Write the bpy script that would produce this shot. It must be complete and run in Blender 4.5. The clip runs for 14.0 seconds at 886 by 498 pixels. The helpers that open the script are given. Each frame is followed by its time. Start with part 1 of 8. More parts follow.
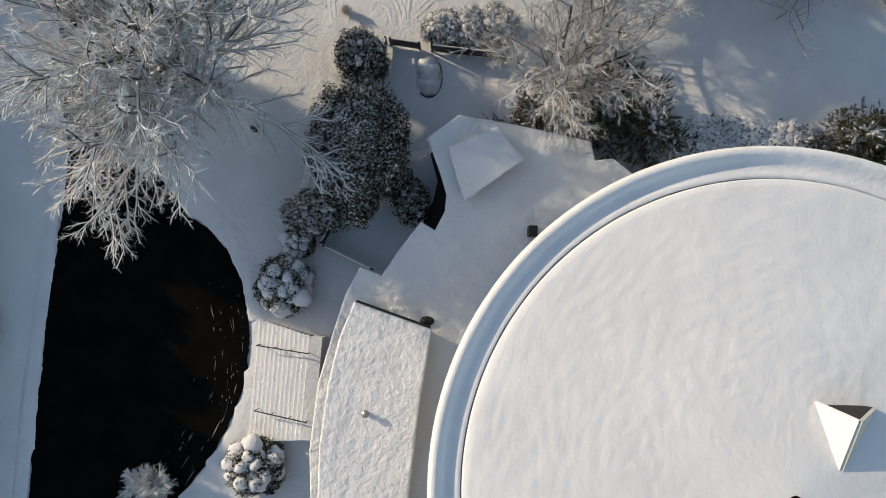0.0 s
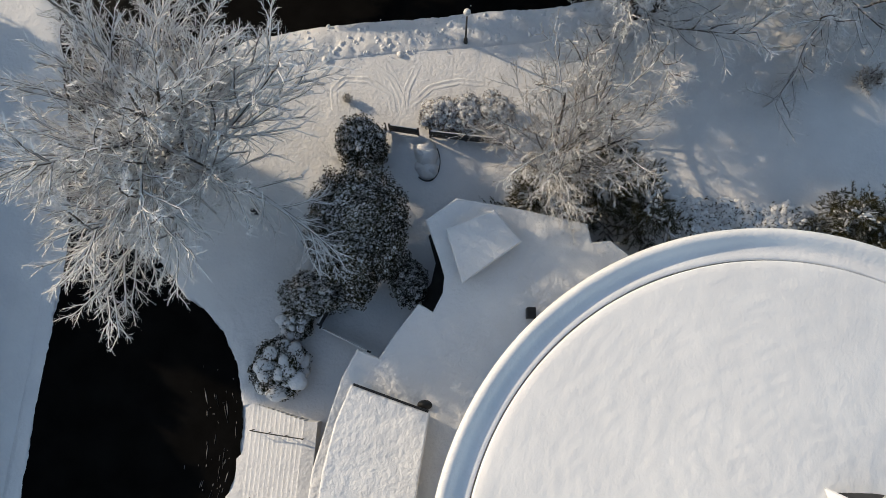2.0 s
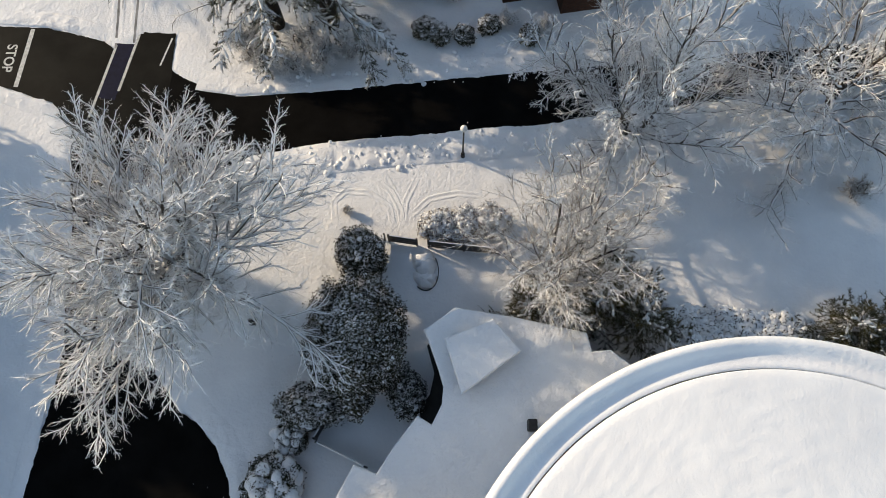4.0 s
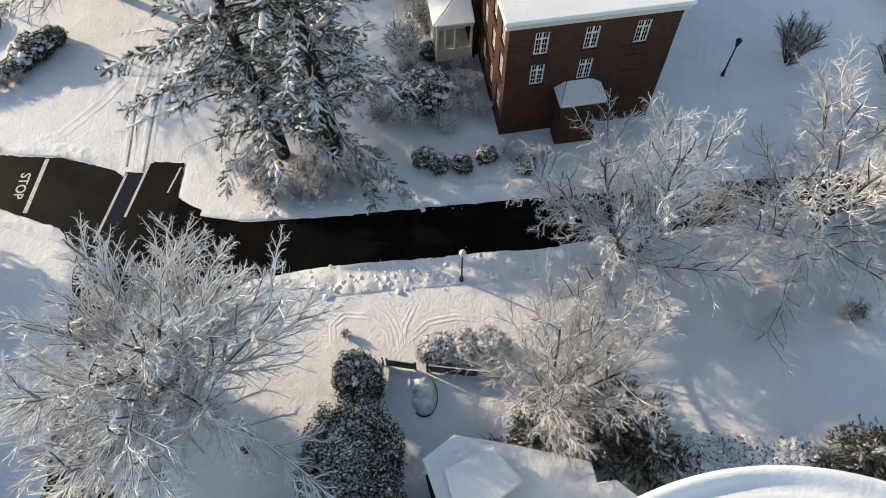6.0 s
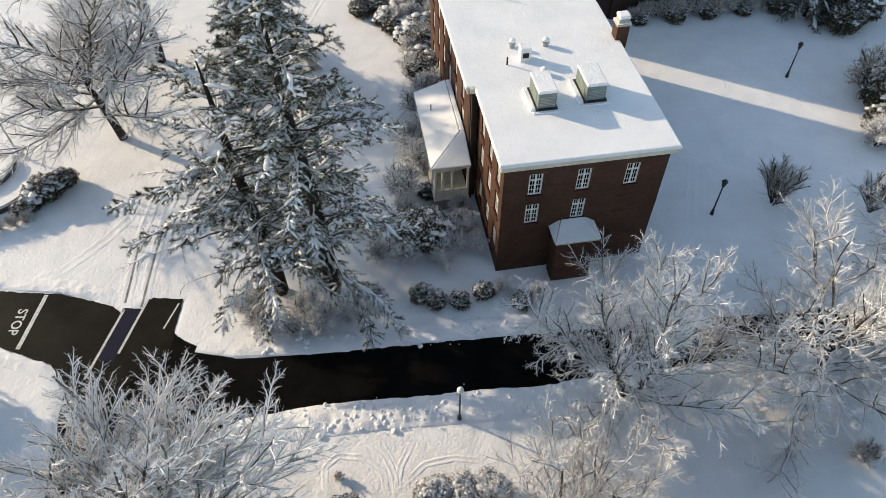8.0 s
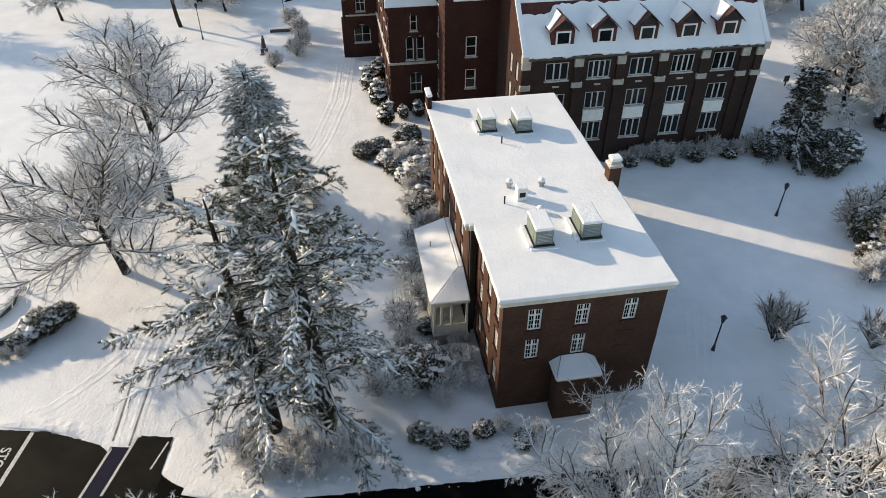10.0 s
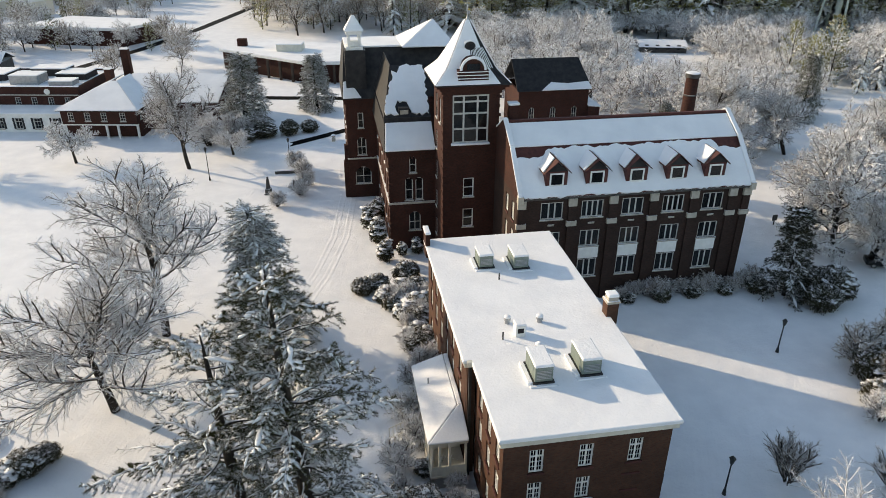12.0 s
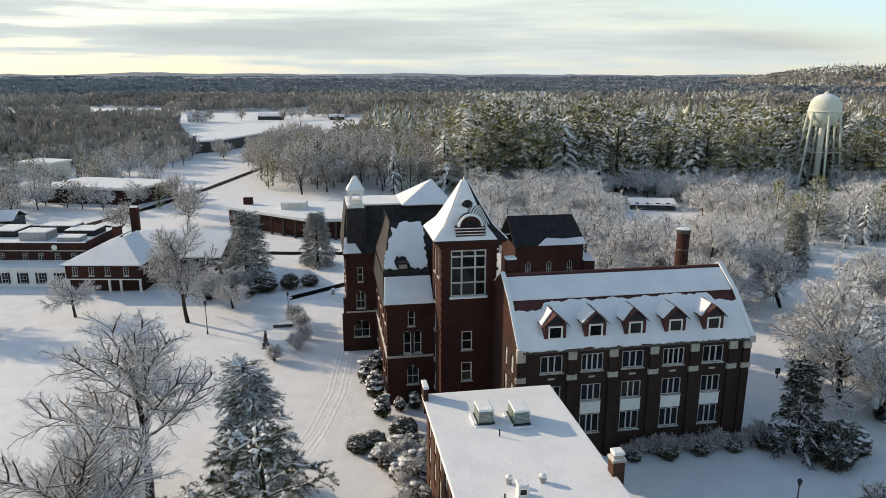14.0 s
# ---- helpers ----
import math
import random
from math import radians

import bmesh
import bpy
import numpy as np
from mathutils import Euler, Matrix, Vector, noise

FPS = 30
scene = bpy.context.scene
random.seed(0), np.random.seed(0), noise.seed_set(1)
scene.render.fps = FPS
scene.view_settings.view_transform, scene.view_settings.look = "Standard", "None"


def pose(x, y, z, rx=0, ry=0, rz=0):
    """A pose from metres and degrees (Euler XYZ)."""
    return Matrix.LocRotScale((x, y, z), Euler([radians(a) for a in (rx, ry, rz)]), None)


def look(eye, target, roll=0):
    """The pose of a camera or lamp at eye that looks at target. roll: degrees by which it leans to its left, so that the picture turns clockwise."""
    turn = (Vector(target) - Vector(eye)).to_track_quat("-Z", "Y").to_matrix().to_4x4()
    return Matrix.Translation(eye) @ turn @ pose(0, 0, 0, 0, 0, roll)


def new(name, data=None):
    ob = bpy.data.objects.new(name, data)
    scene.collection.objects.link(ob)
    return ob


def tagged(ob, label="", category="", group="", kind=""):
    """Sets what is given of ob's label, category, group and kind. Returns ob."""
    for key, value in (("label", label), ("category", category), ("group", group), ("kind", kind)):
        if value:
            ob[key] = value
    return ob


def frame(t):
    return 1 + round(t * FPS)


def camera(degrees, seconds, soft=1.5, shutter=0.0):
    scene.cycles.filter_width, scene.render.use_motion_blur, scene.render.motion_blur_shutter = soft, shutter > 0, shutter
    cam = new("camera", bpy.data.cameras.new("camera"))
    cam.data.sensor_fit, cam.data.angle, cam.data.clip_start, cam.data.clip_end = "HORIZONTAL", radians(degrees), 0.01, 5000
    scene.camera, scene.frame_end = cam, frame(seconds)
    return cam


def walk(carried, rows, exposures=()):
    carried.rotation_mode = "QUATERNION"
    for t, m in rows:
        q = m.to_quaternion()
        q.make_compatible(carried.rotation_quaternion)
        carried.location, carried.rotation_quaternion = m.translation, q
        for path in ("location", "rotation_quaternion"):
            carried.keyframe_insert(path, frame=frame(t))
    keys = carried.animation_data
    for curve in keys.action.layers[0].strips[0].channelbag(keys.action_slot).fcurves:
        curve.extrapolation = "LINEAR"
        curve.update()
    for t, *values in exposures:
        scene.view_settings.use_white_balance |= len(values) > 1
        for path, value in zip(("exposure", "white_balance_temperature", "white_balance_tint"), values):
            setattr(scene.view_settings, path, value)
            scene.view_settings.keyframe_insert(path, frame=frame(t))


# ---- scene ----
# the camera hangs still in the air, 40 m over the snow, and tilts from straight down to the horizon
cam = camera(64.97, 14.0, soft=0.8)
EYE = 40.0
ROWS = [
    (0, 8.185, -86.107, -7.379),
    (0.5, 5.755, -84.532, -4.961),
    (1, 3.983, -82.97, -3.259),
    (1.5, 3.427, -81.209, -2.698),
    (2, 2.593, -79.409, -1.86),
    (2.5, 2.162, -77.312, -1.558),
    (5, 0.933, -65.527, -0.538),
    (5.5, 0.799, -62.966, -0.434),
    (6, 0.81, -60.292, -0.476),
    (6.5, 0.704, -57.531, -0.4),
    (7, 0.6, -54.729, -0.333),
    (7.5, 0.398, -51.928, -0.122),
    (8, 0.35, -49.142, -0.111),
    (10.5, 0.241, -35.313, 0.126),
    (11, 0.202, -32.584, 0.102),
    (11.5, 0.157, -29.879, 0.181),
    (12, 0.097, -26.914, 0.21),
    (12.5, 0.072, -23.891, 0.211),
    (13, 0.058, -20.724, 0.211),
    (13.5, 0.026, -17.561, 0.243),
    (14, 0, -14.342, 0.149),
]


def aim(yaw, pitch, roll):
    """The pose of the hovering camera: yaw to the left from +y, pitch up, roll to its left."""
    y, p = radians(yaw), radians(pitch)
    ahead = Vector((-math.sin(y) * math.cos(p), math.cos(y) * math.cos(p), math.sin(p)))
    level = Vector((math.cos(y), math.sin(y), 0))
    above = level.cross(ahead)
    r = radians(roll)
    right, up = level * math.cos(r) + above * math.sin(r), above * math.cos(r) - level * math.sin(r)
    m = Matrix((right, up, -ahead)).transposed().to_4x4()
    return Matrix.Translation((0, 0, EYE)) @ m


walk(cam, [(t, aim(yaw, pitch, roll)) for t, yaw, pitch, roll in ROWS], exposures=[(0, 0.20, 7480, 9), (2.7, 0.30, 7480, 9), (5, 0.73, 7550, 9), (8, 0.73, 7550, 9), (12.8, 0.65, 7650, 9), (14, 0.38, 7450, 9)])

# ---- world and sun ----
SUN_EL, SUN_AZ = radians(18.5), radians(-64.5)   # azimuth clockwise from +y
sun_dir = Vector((math.sin(SUN_AZ) * math.cos(SUN_EL), math.cos(SUN_AZ) * math.cos(SUN_EL), math.sin(SUN_EL)))
world = bpy.data.worlds.new("world")
scene.world = world
world.use_nodes = True
wn, wl = world.node_tree.nodes, world.node_tree.links
wn.clear()
w_out = wn.new("ShaderNodeOutputWorld")
w_bg = wn.new("ShaderNodeBackground")
w_sky = wn.new("ShaderNodeTexSky")
w_sky.sky_type = "NISHITA"
w_sky.sun_disc = False
w_sky.sun_elevation, w_sky.sun_rotation = SUN_EL, SUN_AZ
w_sky.altitude, w_sky.air_density, w_sky.dust_density, w_sky.ozone_density = 150, 1.0, 0.6, 1.0
w_bg.inputs["Strength"].default_value = 0.15
# long flat banks of cloud, drawn on the dome of the sky
w_co = wn.new("ShaderNodeTexCoord")
w_sep = wn.new("ShaderNodeSeparateXYZ")
wl.new(w_co.outputs["Generated"], w_sep.inputs[0])
w_map = wn.new("ShaderNodeMapping")
w_map.inputs["Scale"].default_value = (1.1, 1.1, 15.0)
wl.new(w_co.outputs["Generated"], w_map.inputs["Vector"])
w_noise = wn.new("ShaderNodeTexNoise")
w_noise.inputs["Scale"].default_value, w_noise.inputs["Detail"].default_value, w_noise.inputs["Roughness"].default_value = 1.6, 7.0, 0.55
wl.new(w_map.outputs[0], w_noise.inputs["Vector"])
w_ramp = wn.new("ShaderNodeValToRGB")
w_ramp.color_ramp.elements[0].position, w_ramp.color_ramp.elements[1].position = 0.30, 0.52
wl.new(w_noise.outputs["Fac"], w_ramp.inputs[0])
w_low = wn.new("ShaderNodeMapRange")      # the banks lie low over the horizon
w_low.inputs["From Min"].default_value, w_low.inputs["From Max"].default_value = 0.34, 0.16
w_low.clamp = True
wl.new(w_sep.outputs["Z"], w_low.inputs["Value"])
w_mul = wn.new("ShaderNodeMath")
w_mul.operation = "MULTIPLY"
w_side = wn.new("ShaderNodeMath")          # the banks end toward the clear north-east
w_side.operation = "MULTIPLY_ADD"
wl.new(w_sep.outputs["X"], w_side.inputs[0])
w_side.inputs[1].default_value = 0.25
wl.new(w_sep.outputs["Z"], w_side.inputs[2])
w_clear = wn.new("ShaderNodeMapRange")
w_clear.inputs["From Min"].default_value, w_clear.inputs["From Max"].default_value = 0.195, 0.135
w_clear.clamp = True
wl.new(w_side.outputs[0], w_clear.inputs["Value"])
w_bank = wn.new("ShaderNodeMath")
w_bank.operation = "MULTIPLY"
wl.new(w_ramp.outputs["Color"], w_bank.inputs[0])
wl.new(w_clear.outputs[0], w_bank.inputs[1])
wl.new(w_bank.outputs[0], w_mul.inputs[0])
wl.new(w_low.outputs[0], w_mul.inputs[1])
w_mix = wn.new("ShaderNodeMixRGB")
w_tone = wn.new("ShaderNodeValToRGB")
w_tone.color_ramp.elements[0].position, w_tone.color_ramp.elements[0].color = 0.40, (4.05, 4.72, 5.15, 1)
w_tone.color_ramp.elements[1].position, w_tone.color_ramp.elements[1].color = 0.66, (2.7, 3.17, 3.62, 1)
wl.new(w_noise.outputs["Fac"], w_tone.inputs[0])
wl.new(w_tone.outputs["Color"], w_mix.inputs["Color2"])
wl.new(w_mul.outputs[0], w_mix.inputs["Fac"])
wl.new(w_sky.outputs[0], w_mix.inputs["Color1"])
w_gap = wn.new("ShaderNodeMath")             # where the banks end the low sky is a clear pale blue
w_gap.operation = "SUBTRACT"
w_gap.inputs[0].default_value = 0.85
wl.new(w_clear.outputs[0], w_gap.inputs[1])
w_gap.use_clamp = True
w_part = wn.new("ShaderNodeMath")
w_part.operation = "MULTIPLY"
wl.new(w_gap.outputs[0], w_part.inputs[0])
wl.new(w_low.outputs[0], w_part.inputs[1])
w_blue = wn.new("ShaderNodeMixRGB")
w_blue.inputs["Color2"].default_value = (3.35, 4.75, 5.75, 1)
wl.new(w_part.outputs[0], w_blue.inputs["Fac"])
wl.new(w_mix.outputs[0], w_blue.inputs["Color1"])
wl.new(w_blue.outputs[0], w_bg.inputs["Color"])
wl.new(w_bg.outputs[0], w_out.inputs[0])

sun_data = bpy.data.lights.new("sun", "SUN")
sun_data.energy, sun_data.angle, sun_data.color = 3.05, radians(1.0), (1.0, 0.86, 0.69)
sun = new("sun", sun_data)
sun.matrix_world = look(sun_dir * 100, (0, 0, 0))


# ---- materials ----
def material(name):
    m = bpy.data.materials.new(name)
    m.use_nodes = True
    n, l = m.node_tree.nodes, m.node_tree.links
    return m, n, l, n["Principled BSDF"]


def node(n, kind, **values):
    made = n.new(kind)
    for key, value in values.items():
        made.inputs[key.replace("_", " ")].default_value = value
    return made


def ramp(n, l, source, stops):
    r = n.new("ShaderNodeValToRGB")
    e = r.color_ramp.elements
    e[0].position, e[0].color = stops[0][0], (*stops[0][1], 1)
    e[1].position, e[1].color = stops[-1][0], (*stops[-1][1], 1)
    for pos, col in stops[1:-1]:
        e.new(pos).color = (*col, 1)
    l.new(source, r.inputs[0])
    return r.outputs["Color"]


def mixed(n, l, fac, a, b):
    m = n.new("ShaderNodeMixRGB")
    l.new(fac, m.inputs["Fac"])
    for value, slot in ((a, "Color1"), (b, "Color2")):
        if isinstance(value, tuple):
            m.inputs[slot].default_value = (*value, 1)
        else:
            l.new(value, m.inputs[slot])
    return m.outputs[0]


def bump(n, l, p, height, strength, distance, below=None):
    b = node(n, "ShaderNodeBump", Strength=strength, Distance=distance)
    l.new(height, b.inputs["Height"])
    if below:
        l.new(below.outputs[0], b.inputs["Normal"])
    l.new(b.outputs[0], p.inputs["Normal"])
    return b


def noise_at(n, l, scale, detail=4.0, rough=0.55, stretch=None):
    g = n.new("ShaderNodeNewGeometry")
    source = g.outputs["Position"]
    if stretch:
        mp = n.new("ShaderNodeMapping")
        mp.inputs["Scale"].default_value = stretch
        l.new(source, mp.inputs["Vector"])
        source = mp.outputs[0]
    t = node(n, "ShaderNodeTexNoise", Scale=scale, Detail=detail, Roughness=rough)
    l.new(source, t.inputs["Vector"])
    return t.outputs["Fac"]


def snow_material(name, low=(0.80, 0.81, 0.83), high=(0.90, 0.905, 0.915), relief=1.0, wind=(1, 1, 1), fine=5.0):
    m, n, l, p = material(name)
    a = noise_at(n, l, 0.35, 5)
    l.new(ramp(n, l, a, [(0.3, low), (0.7, high)]), p.inputs["Base Color"])
    p.inputs["Roughness"].default_value = 0.65
    p.inputs["Specular IOR Level"].default_value = 0.25
    b1 = bump(n, l, p, noise_at(n, l, 0.8, 5, 0.6, wind), 0.2 * relief, 0.35)
    bump(n, l, p, noise_at(n, l, fine, 4, 0.55, wind), 0.5 * relief, 0.3 / fine, b1)
    return m


def capped_material(name, low, high, scale, cap_from, cap_to, snow=0.86, rough=0.8, cap_noise=0.35, cap_scale=2.5, vary=0.0):
    """A mottled surface with snow lying on whatever faces up."""
    m, n, l, p = material(name)
    base = ramp(n, l, noise_at(n, l, scale, 4), [(0.3, low), (0.7, high)])
    if vary:
        each = n.new("ShaderNodeObjectInfo")
        tone = ramp(n, l, each.outputs["Random"], [(0.0, (1 - vary, 1 - vary, 1 - vary)), (1.0, (1 + vary, 1 + vary * 0.9, 1 + vary * 0.7))])
        by = n.new("ShaderNodeMixRGB")
        by.blend_type = "MULTIPLY"
        by.inputs["Fac"].default_value = 1.0
        l.new(base, by.inputs["Color1"])
        l.new(tone, by.inputs["Color2"])
        base = by.outputs[0]
    g = n.new("ShaderNodeNewGeometry")
    s = n.new("ShaderNodeSeparateXYZ")
    l.new(g.outputs["Normal"], s.inputs[0])
    k = node(n, "ShaderNodeMath")
    k.operation = "MULTIPLY_ADD"
    l.new(noise_at(n, l, cap_scale, 3), k.inputs[0])
    k.inputs[1].default_value = cap_noise * 2
    l.new(s.outputs["Z"], k.inputs[2])
    r = n.new("ShaderNodeMapRange")
    r.inputs["From Min"].default_value, r.inputs["From Max"].default_value = cap_from + cap_noise, cap_to + cap_noise
    l.new(k.outputs[0], r.inputs["Value"])
    l.new(mixed(n, l, r.outputs[0], base, (snow, snow, snow * 1.015)), p.inputs["Base Color"])
    p.inputs["Roughness"].default_value = rough
    p.inputs["Specular IOR Level"].default_value = 0.2
    return m


def plain_material(name, low, high, scale=3.0, rough=0.7, metal=0.0, relief=0.0, rough_span=0.0, shine=0.4):
    m, n, l, p = material(name)
    a = noise_at(n, l, scale, 5, 0.6)
    l.new(ramp(n, l, a, [(0.32, low), (0.68, high)]), p.inputs["Base Color"])
    p.inputs["Roughness"].default_value, p.inputs["Metallic"].default_value = rough, metal
    p.inputs["Specular IOR Level"].default_value = shine
    if rough_span:
        r = n.new("ShaderNodeMapRange")
        r.inputs["To Min"].default_value, r.inputs["To Max"].default_value = rough - rough_span, rough + rough_span
        l.new(noise_at(n, l, scale * 0.4, 3), r.inputs["Value"])
        l.new(r.outputs[0], p.inputs["Roughness"])
    if relief:
        bump(n, l, p, noise_at(n, l, scale * 6, 4), relief, 0.02)
    return m


def brick_material(name, a, b, mortar):
    m, n, l, p = material(name)
    u = n.new("ShaderNodeUVMap")
    t = node(n, "ShaderNodeTexBrick", Color1=(*a, 1), Color2=(*b, 1), Mortar=(*mortar, 1), Scale=1.0)
    t.inputs["Brick Width"].default_value, t.inputs["Row Height"].default_value, t.inputs["Mortar Size"].default_value = 0.215, 0.075, 0.008
    l.new(u.outputs[0], t.inputs["Vector"])
    dirt = ramp(n, l, noise_at(n, l, 0.5, 6, 0.65), [(0.3, (0.55, 0.55, 0.55)), (0.7, (1.0, 1.0, 1.0))])
    k = n.new("ShaderNodeMixRGB")
    k.blend_type = "MULTIPLY"
    k.inputs["Fac"].default_value = 0.8
    l.new(t.outputs["Color"], k.inputs["Color1"])
    l.new(dirt, k.inputs["Color2"])
    l.new(k.outputs[0], p.inputs["Base Color"])
    p.inputs["Roughness"].default_value = 0.9
    p.inputs["Specular IOR Level"].default_value = 0.2
    bump(n, l, p, t.outputs["Fac"], -0.4, 0.01)
    return m


SNOW = snow_material("snow", relief=1.35)
ROOF_SNOW = snow_material("roof snow", relief=0.95)
LUMPY_SNOW = snow_material("settled lumpy snow", relief=1.7, fine=2.4)
WINDY_SNOW = snow_material("wind-ribbed snow", relief=0.55, wind=(1.2, 0.9, 1))
ASPHALT = plain_material("wet asphalt", (0.0026, 0.0025, 0.0024), (0.0065, 0.0062, 0.0058), 0.6, 0.75, rough_span=0.15, relief=0.3, shine=0.03)
DRY_ASPHALT = plain_material("damp asphalt", (0.0025, 0.0025, 0.0022), (0.011, 0.011, 0.0095), 0.5, 0.7, rough_span=0.25, relief=0.3, shine=0.07)
PAINT = plain_material("worn road paint", (0.45, 0.45, 0.43), (0.72, 0.72, 0.70), 5.0, 0.7)
BLUE_PAINT = plain_material("blue road paint", (0.005, 0.006, 0.020), (0.009, 0.011, 0.036), 3.0, 0.7, shine=0.1)
BRICK = brick_material("red brick", (0.080, 0.035, 0.022), (0.118, 0.052, 0.031), (0.080, 0.062, 0.050))
DARK_BRICK = brick_material("old dark red brick", (0.047, 0.017, 0.013), (0.080, 0.028, 0.019), (0.048, 0.033, 0.028))
WING_BRICK = brick_material("weathered brown brick", (0.037, 0.021, 0.017), (0.063, 0.034, 0.027), (0.044, 0.035, 0.031))
STONE = capped_material("pale sandstone", (0.36, 0.33, 0.28), (0.48, 0.45, 0.39), 2.0, 0.75, 0.95)
WHITE = plain_material("white paint", (0.70, 0.70, 0.67), (0.82, 0.82, 0.79), 1.5, 0.5)
FRAME_PAINT = plain_material("weathered white window paint", (0.40, 0.395, 0.375), (0.55, 0.54, 0.515), 1.5, 0.6)
CREAM = plain_material("cream paint", (0.58, 0.55, 0.47), (0.70, 0.67, 0.58), 1.5, 0.55)
SLATE = capped_material("dark slate", (0.016, 0.016, 0.018), (0.040, 0.038, 0.038), 1.2, 1.2, 1.4, rough=0.55)
TILE = plain_material("red roof tile", (0.055, 0.016, 0.014), (0.105, 0.032, 0.026), 2.5, 0.75)
METAL_GREEN = plain_material("grey-green sheet metal", (0.15, 0.19, 0.165), (0.23, 0.27, 0.24), 1.5, 0.5, 0.2)
METAL_GREY = plain_material("galvanised metal", (0.30, 0.31, 0.32), (0.42, 0.43, 0.44), 2.0, 0.45, 0.6)
BLACK_IRON = plain_material("black painted iron", (0.012, 0.012, 0.013), (0.03, 0.03, 0.03), 4.0, 0.5)
DARK_STONE = capped_material("dark stone", (0.05, 0.048, 0.045), (0.10, 0.095, 0.09), 2.0, 0.6, 0.9)
CONCRETE = capped_material("concrete", (0.24, 0.23, 0.22), (0.34, 0.33, 0.31), 1.5, 0.7, 0.95)
TOWER_PAINT = capped_material("pale green tank paint", (0.58, 0.62, 0.53), (0.68, 0.71, 0.62), 0.3, 0.5, 0.9)
BARK = capped_material("frosted dark bark", (0.012, 0.010, 0.008), (0.045, 0.037, 0.031), 2.0, 0.55, 0.95, snow=0.8)
LIMB = capped_material("snow-lined limbs", (0.022, 0.018, 0.014), (0.095, 0.078, 0.064), 2.0, 0.16, 0.72, snow=0.88, cap_noise=0.45, cap_scale=0.9)
FROST = capped_material("hoar-frosted twigs", (0.17, 0.155, 0.14), (0.58, 0.56, 0.535), 1.3, -0.25, 0.45, snow=0.92, cap_noise=0.45, cap_scale=0.8)
MAPLE_FROST = capped_material("frosted maple twigs", (0.12, 0.104, 0.088), (0.50, 0.47, 0.43), 1.3, -0.2, 0.5, snow=0.93, cap_noise=0.5, cap_scale=0.8)
THIN_FROST = capped_material("lightly frosted twigs", (0.12, 0.10, 0.083), (0.45, 0.41, 0.37), 1.2, -0.2, 0.6, snow=0.90, cap_noise=0.45, cap_scale=0.9)
TAN_FROST = capped_material("tan frosted twigs", (0.18, 0.145, 0.108), (0.50, 0.44, 0.365), 1.2, -0.10, 0.70, snow=0.88, cap_noise=0.45, cap_scale=0.9)
NEEDLES = capped_material("pine needles", (0.026, 0.028, 0.010), (0.100, 0.092, 0.034), 0.5, 0.55, 1.02, snow=0.88, cap_noise=1.0, cap_scale=1.0)
SHRUB_PINE = capped_material("olive shrub pine needles", (0.026, 0.027, 0.009), (0.100, 0.090, 0.032), 0.7, 0.85, 1.2, snow=0.85, cap_noise=0.9, cap_scale=1.6)
BIRCH = capped_material("brown birch twigs", (0.11, 0.082, 0.056), (0.36, 0.30, 0.225), 1.2, 0.15, 0.95, snow=0.86, cap_noise=0.5, cap_scale=0.9)
SPRUCE = capped_material("snow-dusted spruce needles", (0.040, 0.043, 0.020), (0.13, 0.125, 0.07), 0.5, 0.10, 0.80, snow=0.90, cap_noise=0.9, cap_scale=0.9)
LEAVES = capped_material("dark evergreen leaves", (0.016, 0.014, 0.006), (0.062, 0.056, 0.024), 1.0, 0.80, 1.0, snow=0.82, cap_noise=0.75, cap_scale=5.0)
DRY_LEAVES = capped_material("withered brown leaves", (0.060, 0.044, 0.030), (0.19, 0.15, 0.11), 1.0, 0.50, 0.9, snow=0.84, cap_noise=0.75, cap_scale=3.0)
FOREST = capped_material("snowy forest needles", (0.095, 0.102, 0.036), (0.34, 0.32, 0.12), 0.10, -0.05, 0.85, snow=0.93, cap_noise=0.9, cap_scale=0.2, vary=0.4)
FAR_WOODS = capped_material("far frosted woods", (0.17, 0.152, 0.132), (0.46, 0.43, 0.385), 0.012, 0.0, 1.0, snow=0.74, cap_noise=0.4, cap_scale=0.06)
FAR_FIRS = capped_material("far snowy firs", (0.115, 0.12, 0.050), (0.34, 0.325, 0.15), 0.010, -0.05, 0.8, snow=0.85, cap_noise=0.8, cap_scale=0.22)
# aerial haze is mixed into this base colour as blue-grey
HAZED_WOODS = plain_material("distant woods tinted with haze", (0.15, 0.18, 0.215), (0.30, 0.325, 0.35), 0.008, 0.95, shine=0.1)
# the blue of these hills is haze put into the colour
HAZED_HILLS = plain_material("far hills tinted with haze", (0.17, 0.215, 0.27), (0.27, 0.31, 0.36), 0.004, 0.95)

m_glass, gn, gl, gp = material("window glass")
gp.inputs["Base Color"].default_value = (0.012, 0.014, 0.016, 1)
gp.inputs["Roughness"].default_value = 0.06
gp.inputs["Transmission Weight"].default_value = 0.25
gp.inputs["IOR"].default_value = 1.4
gp.inputs["Specular IOR Level"].default_value = 0.3
GLASS = m_glass
m_globe, gn, gl, gp = material("milk-glass globe")
gp.inputs["Base Color"].default_value = (0.8, 0.8, 0.78, 1)
gp.inputs["Roughness"].default_value = 0.3
GLOBE = m_globe


# ---- mesh helpers ----
def mesh_of(name, verts, faces, mat, smooth=False, uv=False):
    me = bpy.data.meshes.new(name)
    me.from_pydata([tuple(v) for v in verts], [], faces)
    for mm in mat if isinstance(mat, (list, tuple)) else (mat,):
        me.materials.append(mm)
    if smooth:
        me.polygons.foreach_set("use_smooth", [True] * len(me.polygons))
    me.update()
    if uv:
        add_uv(me)
    return me


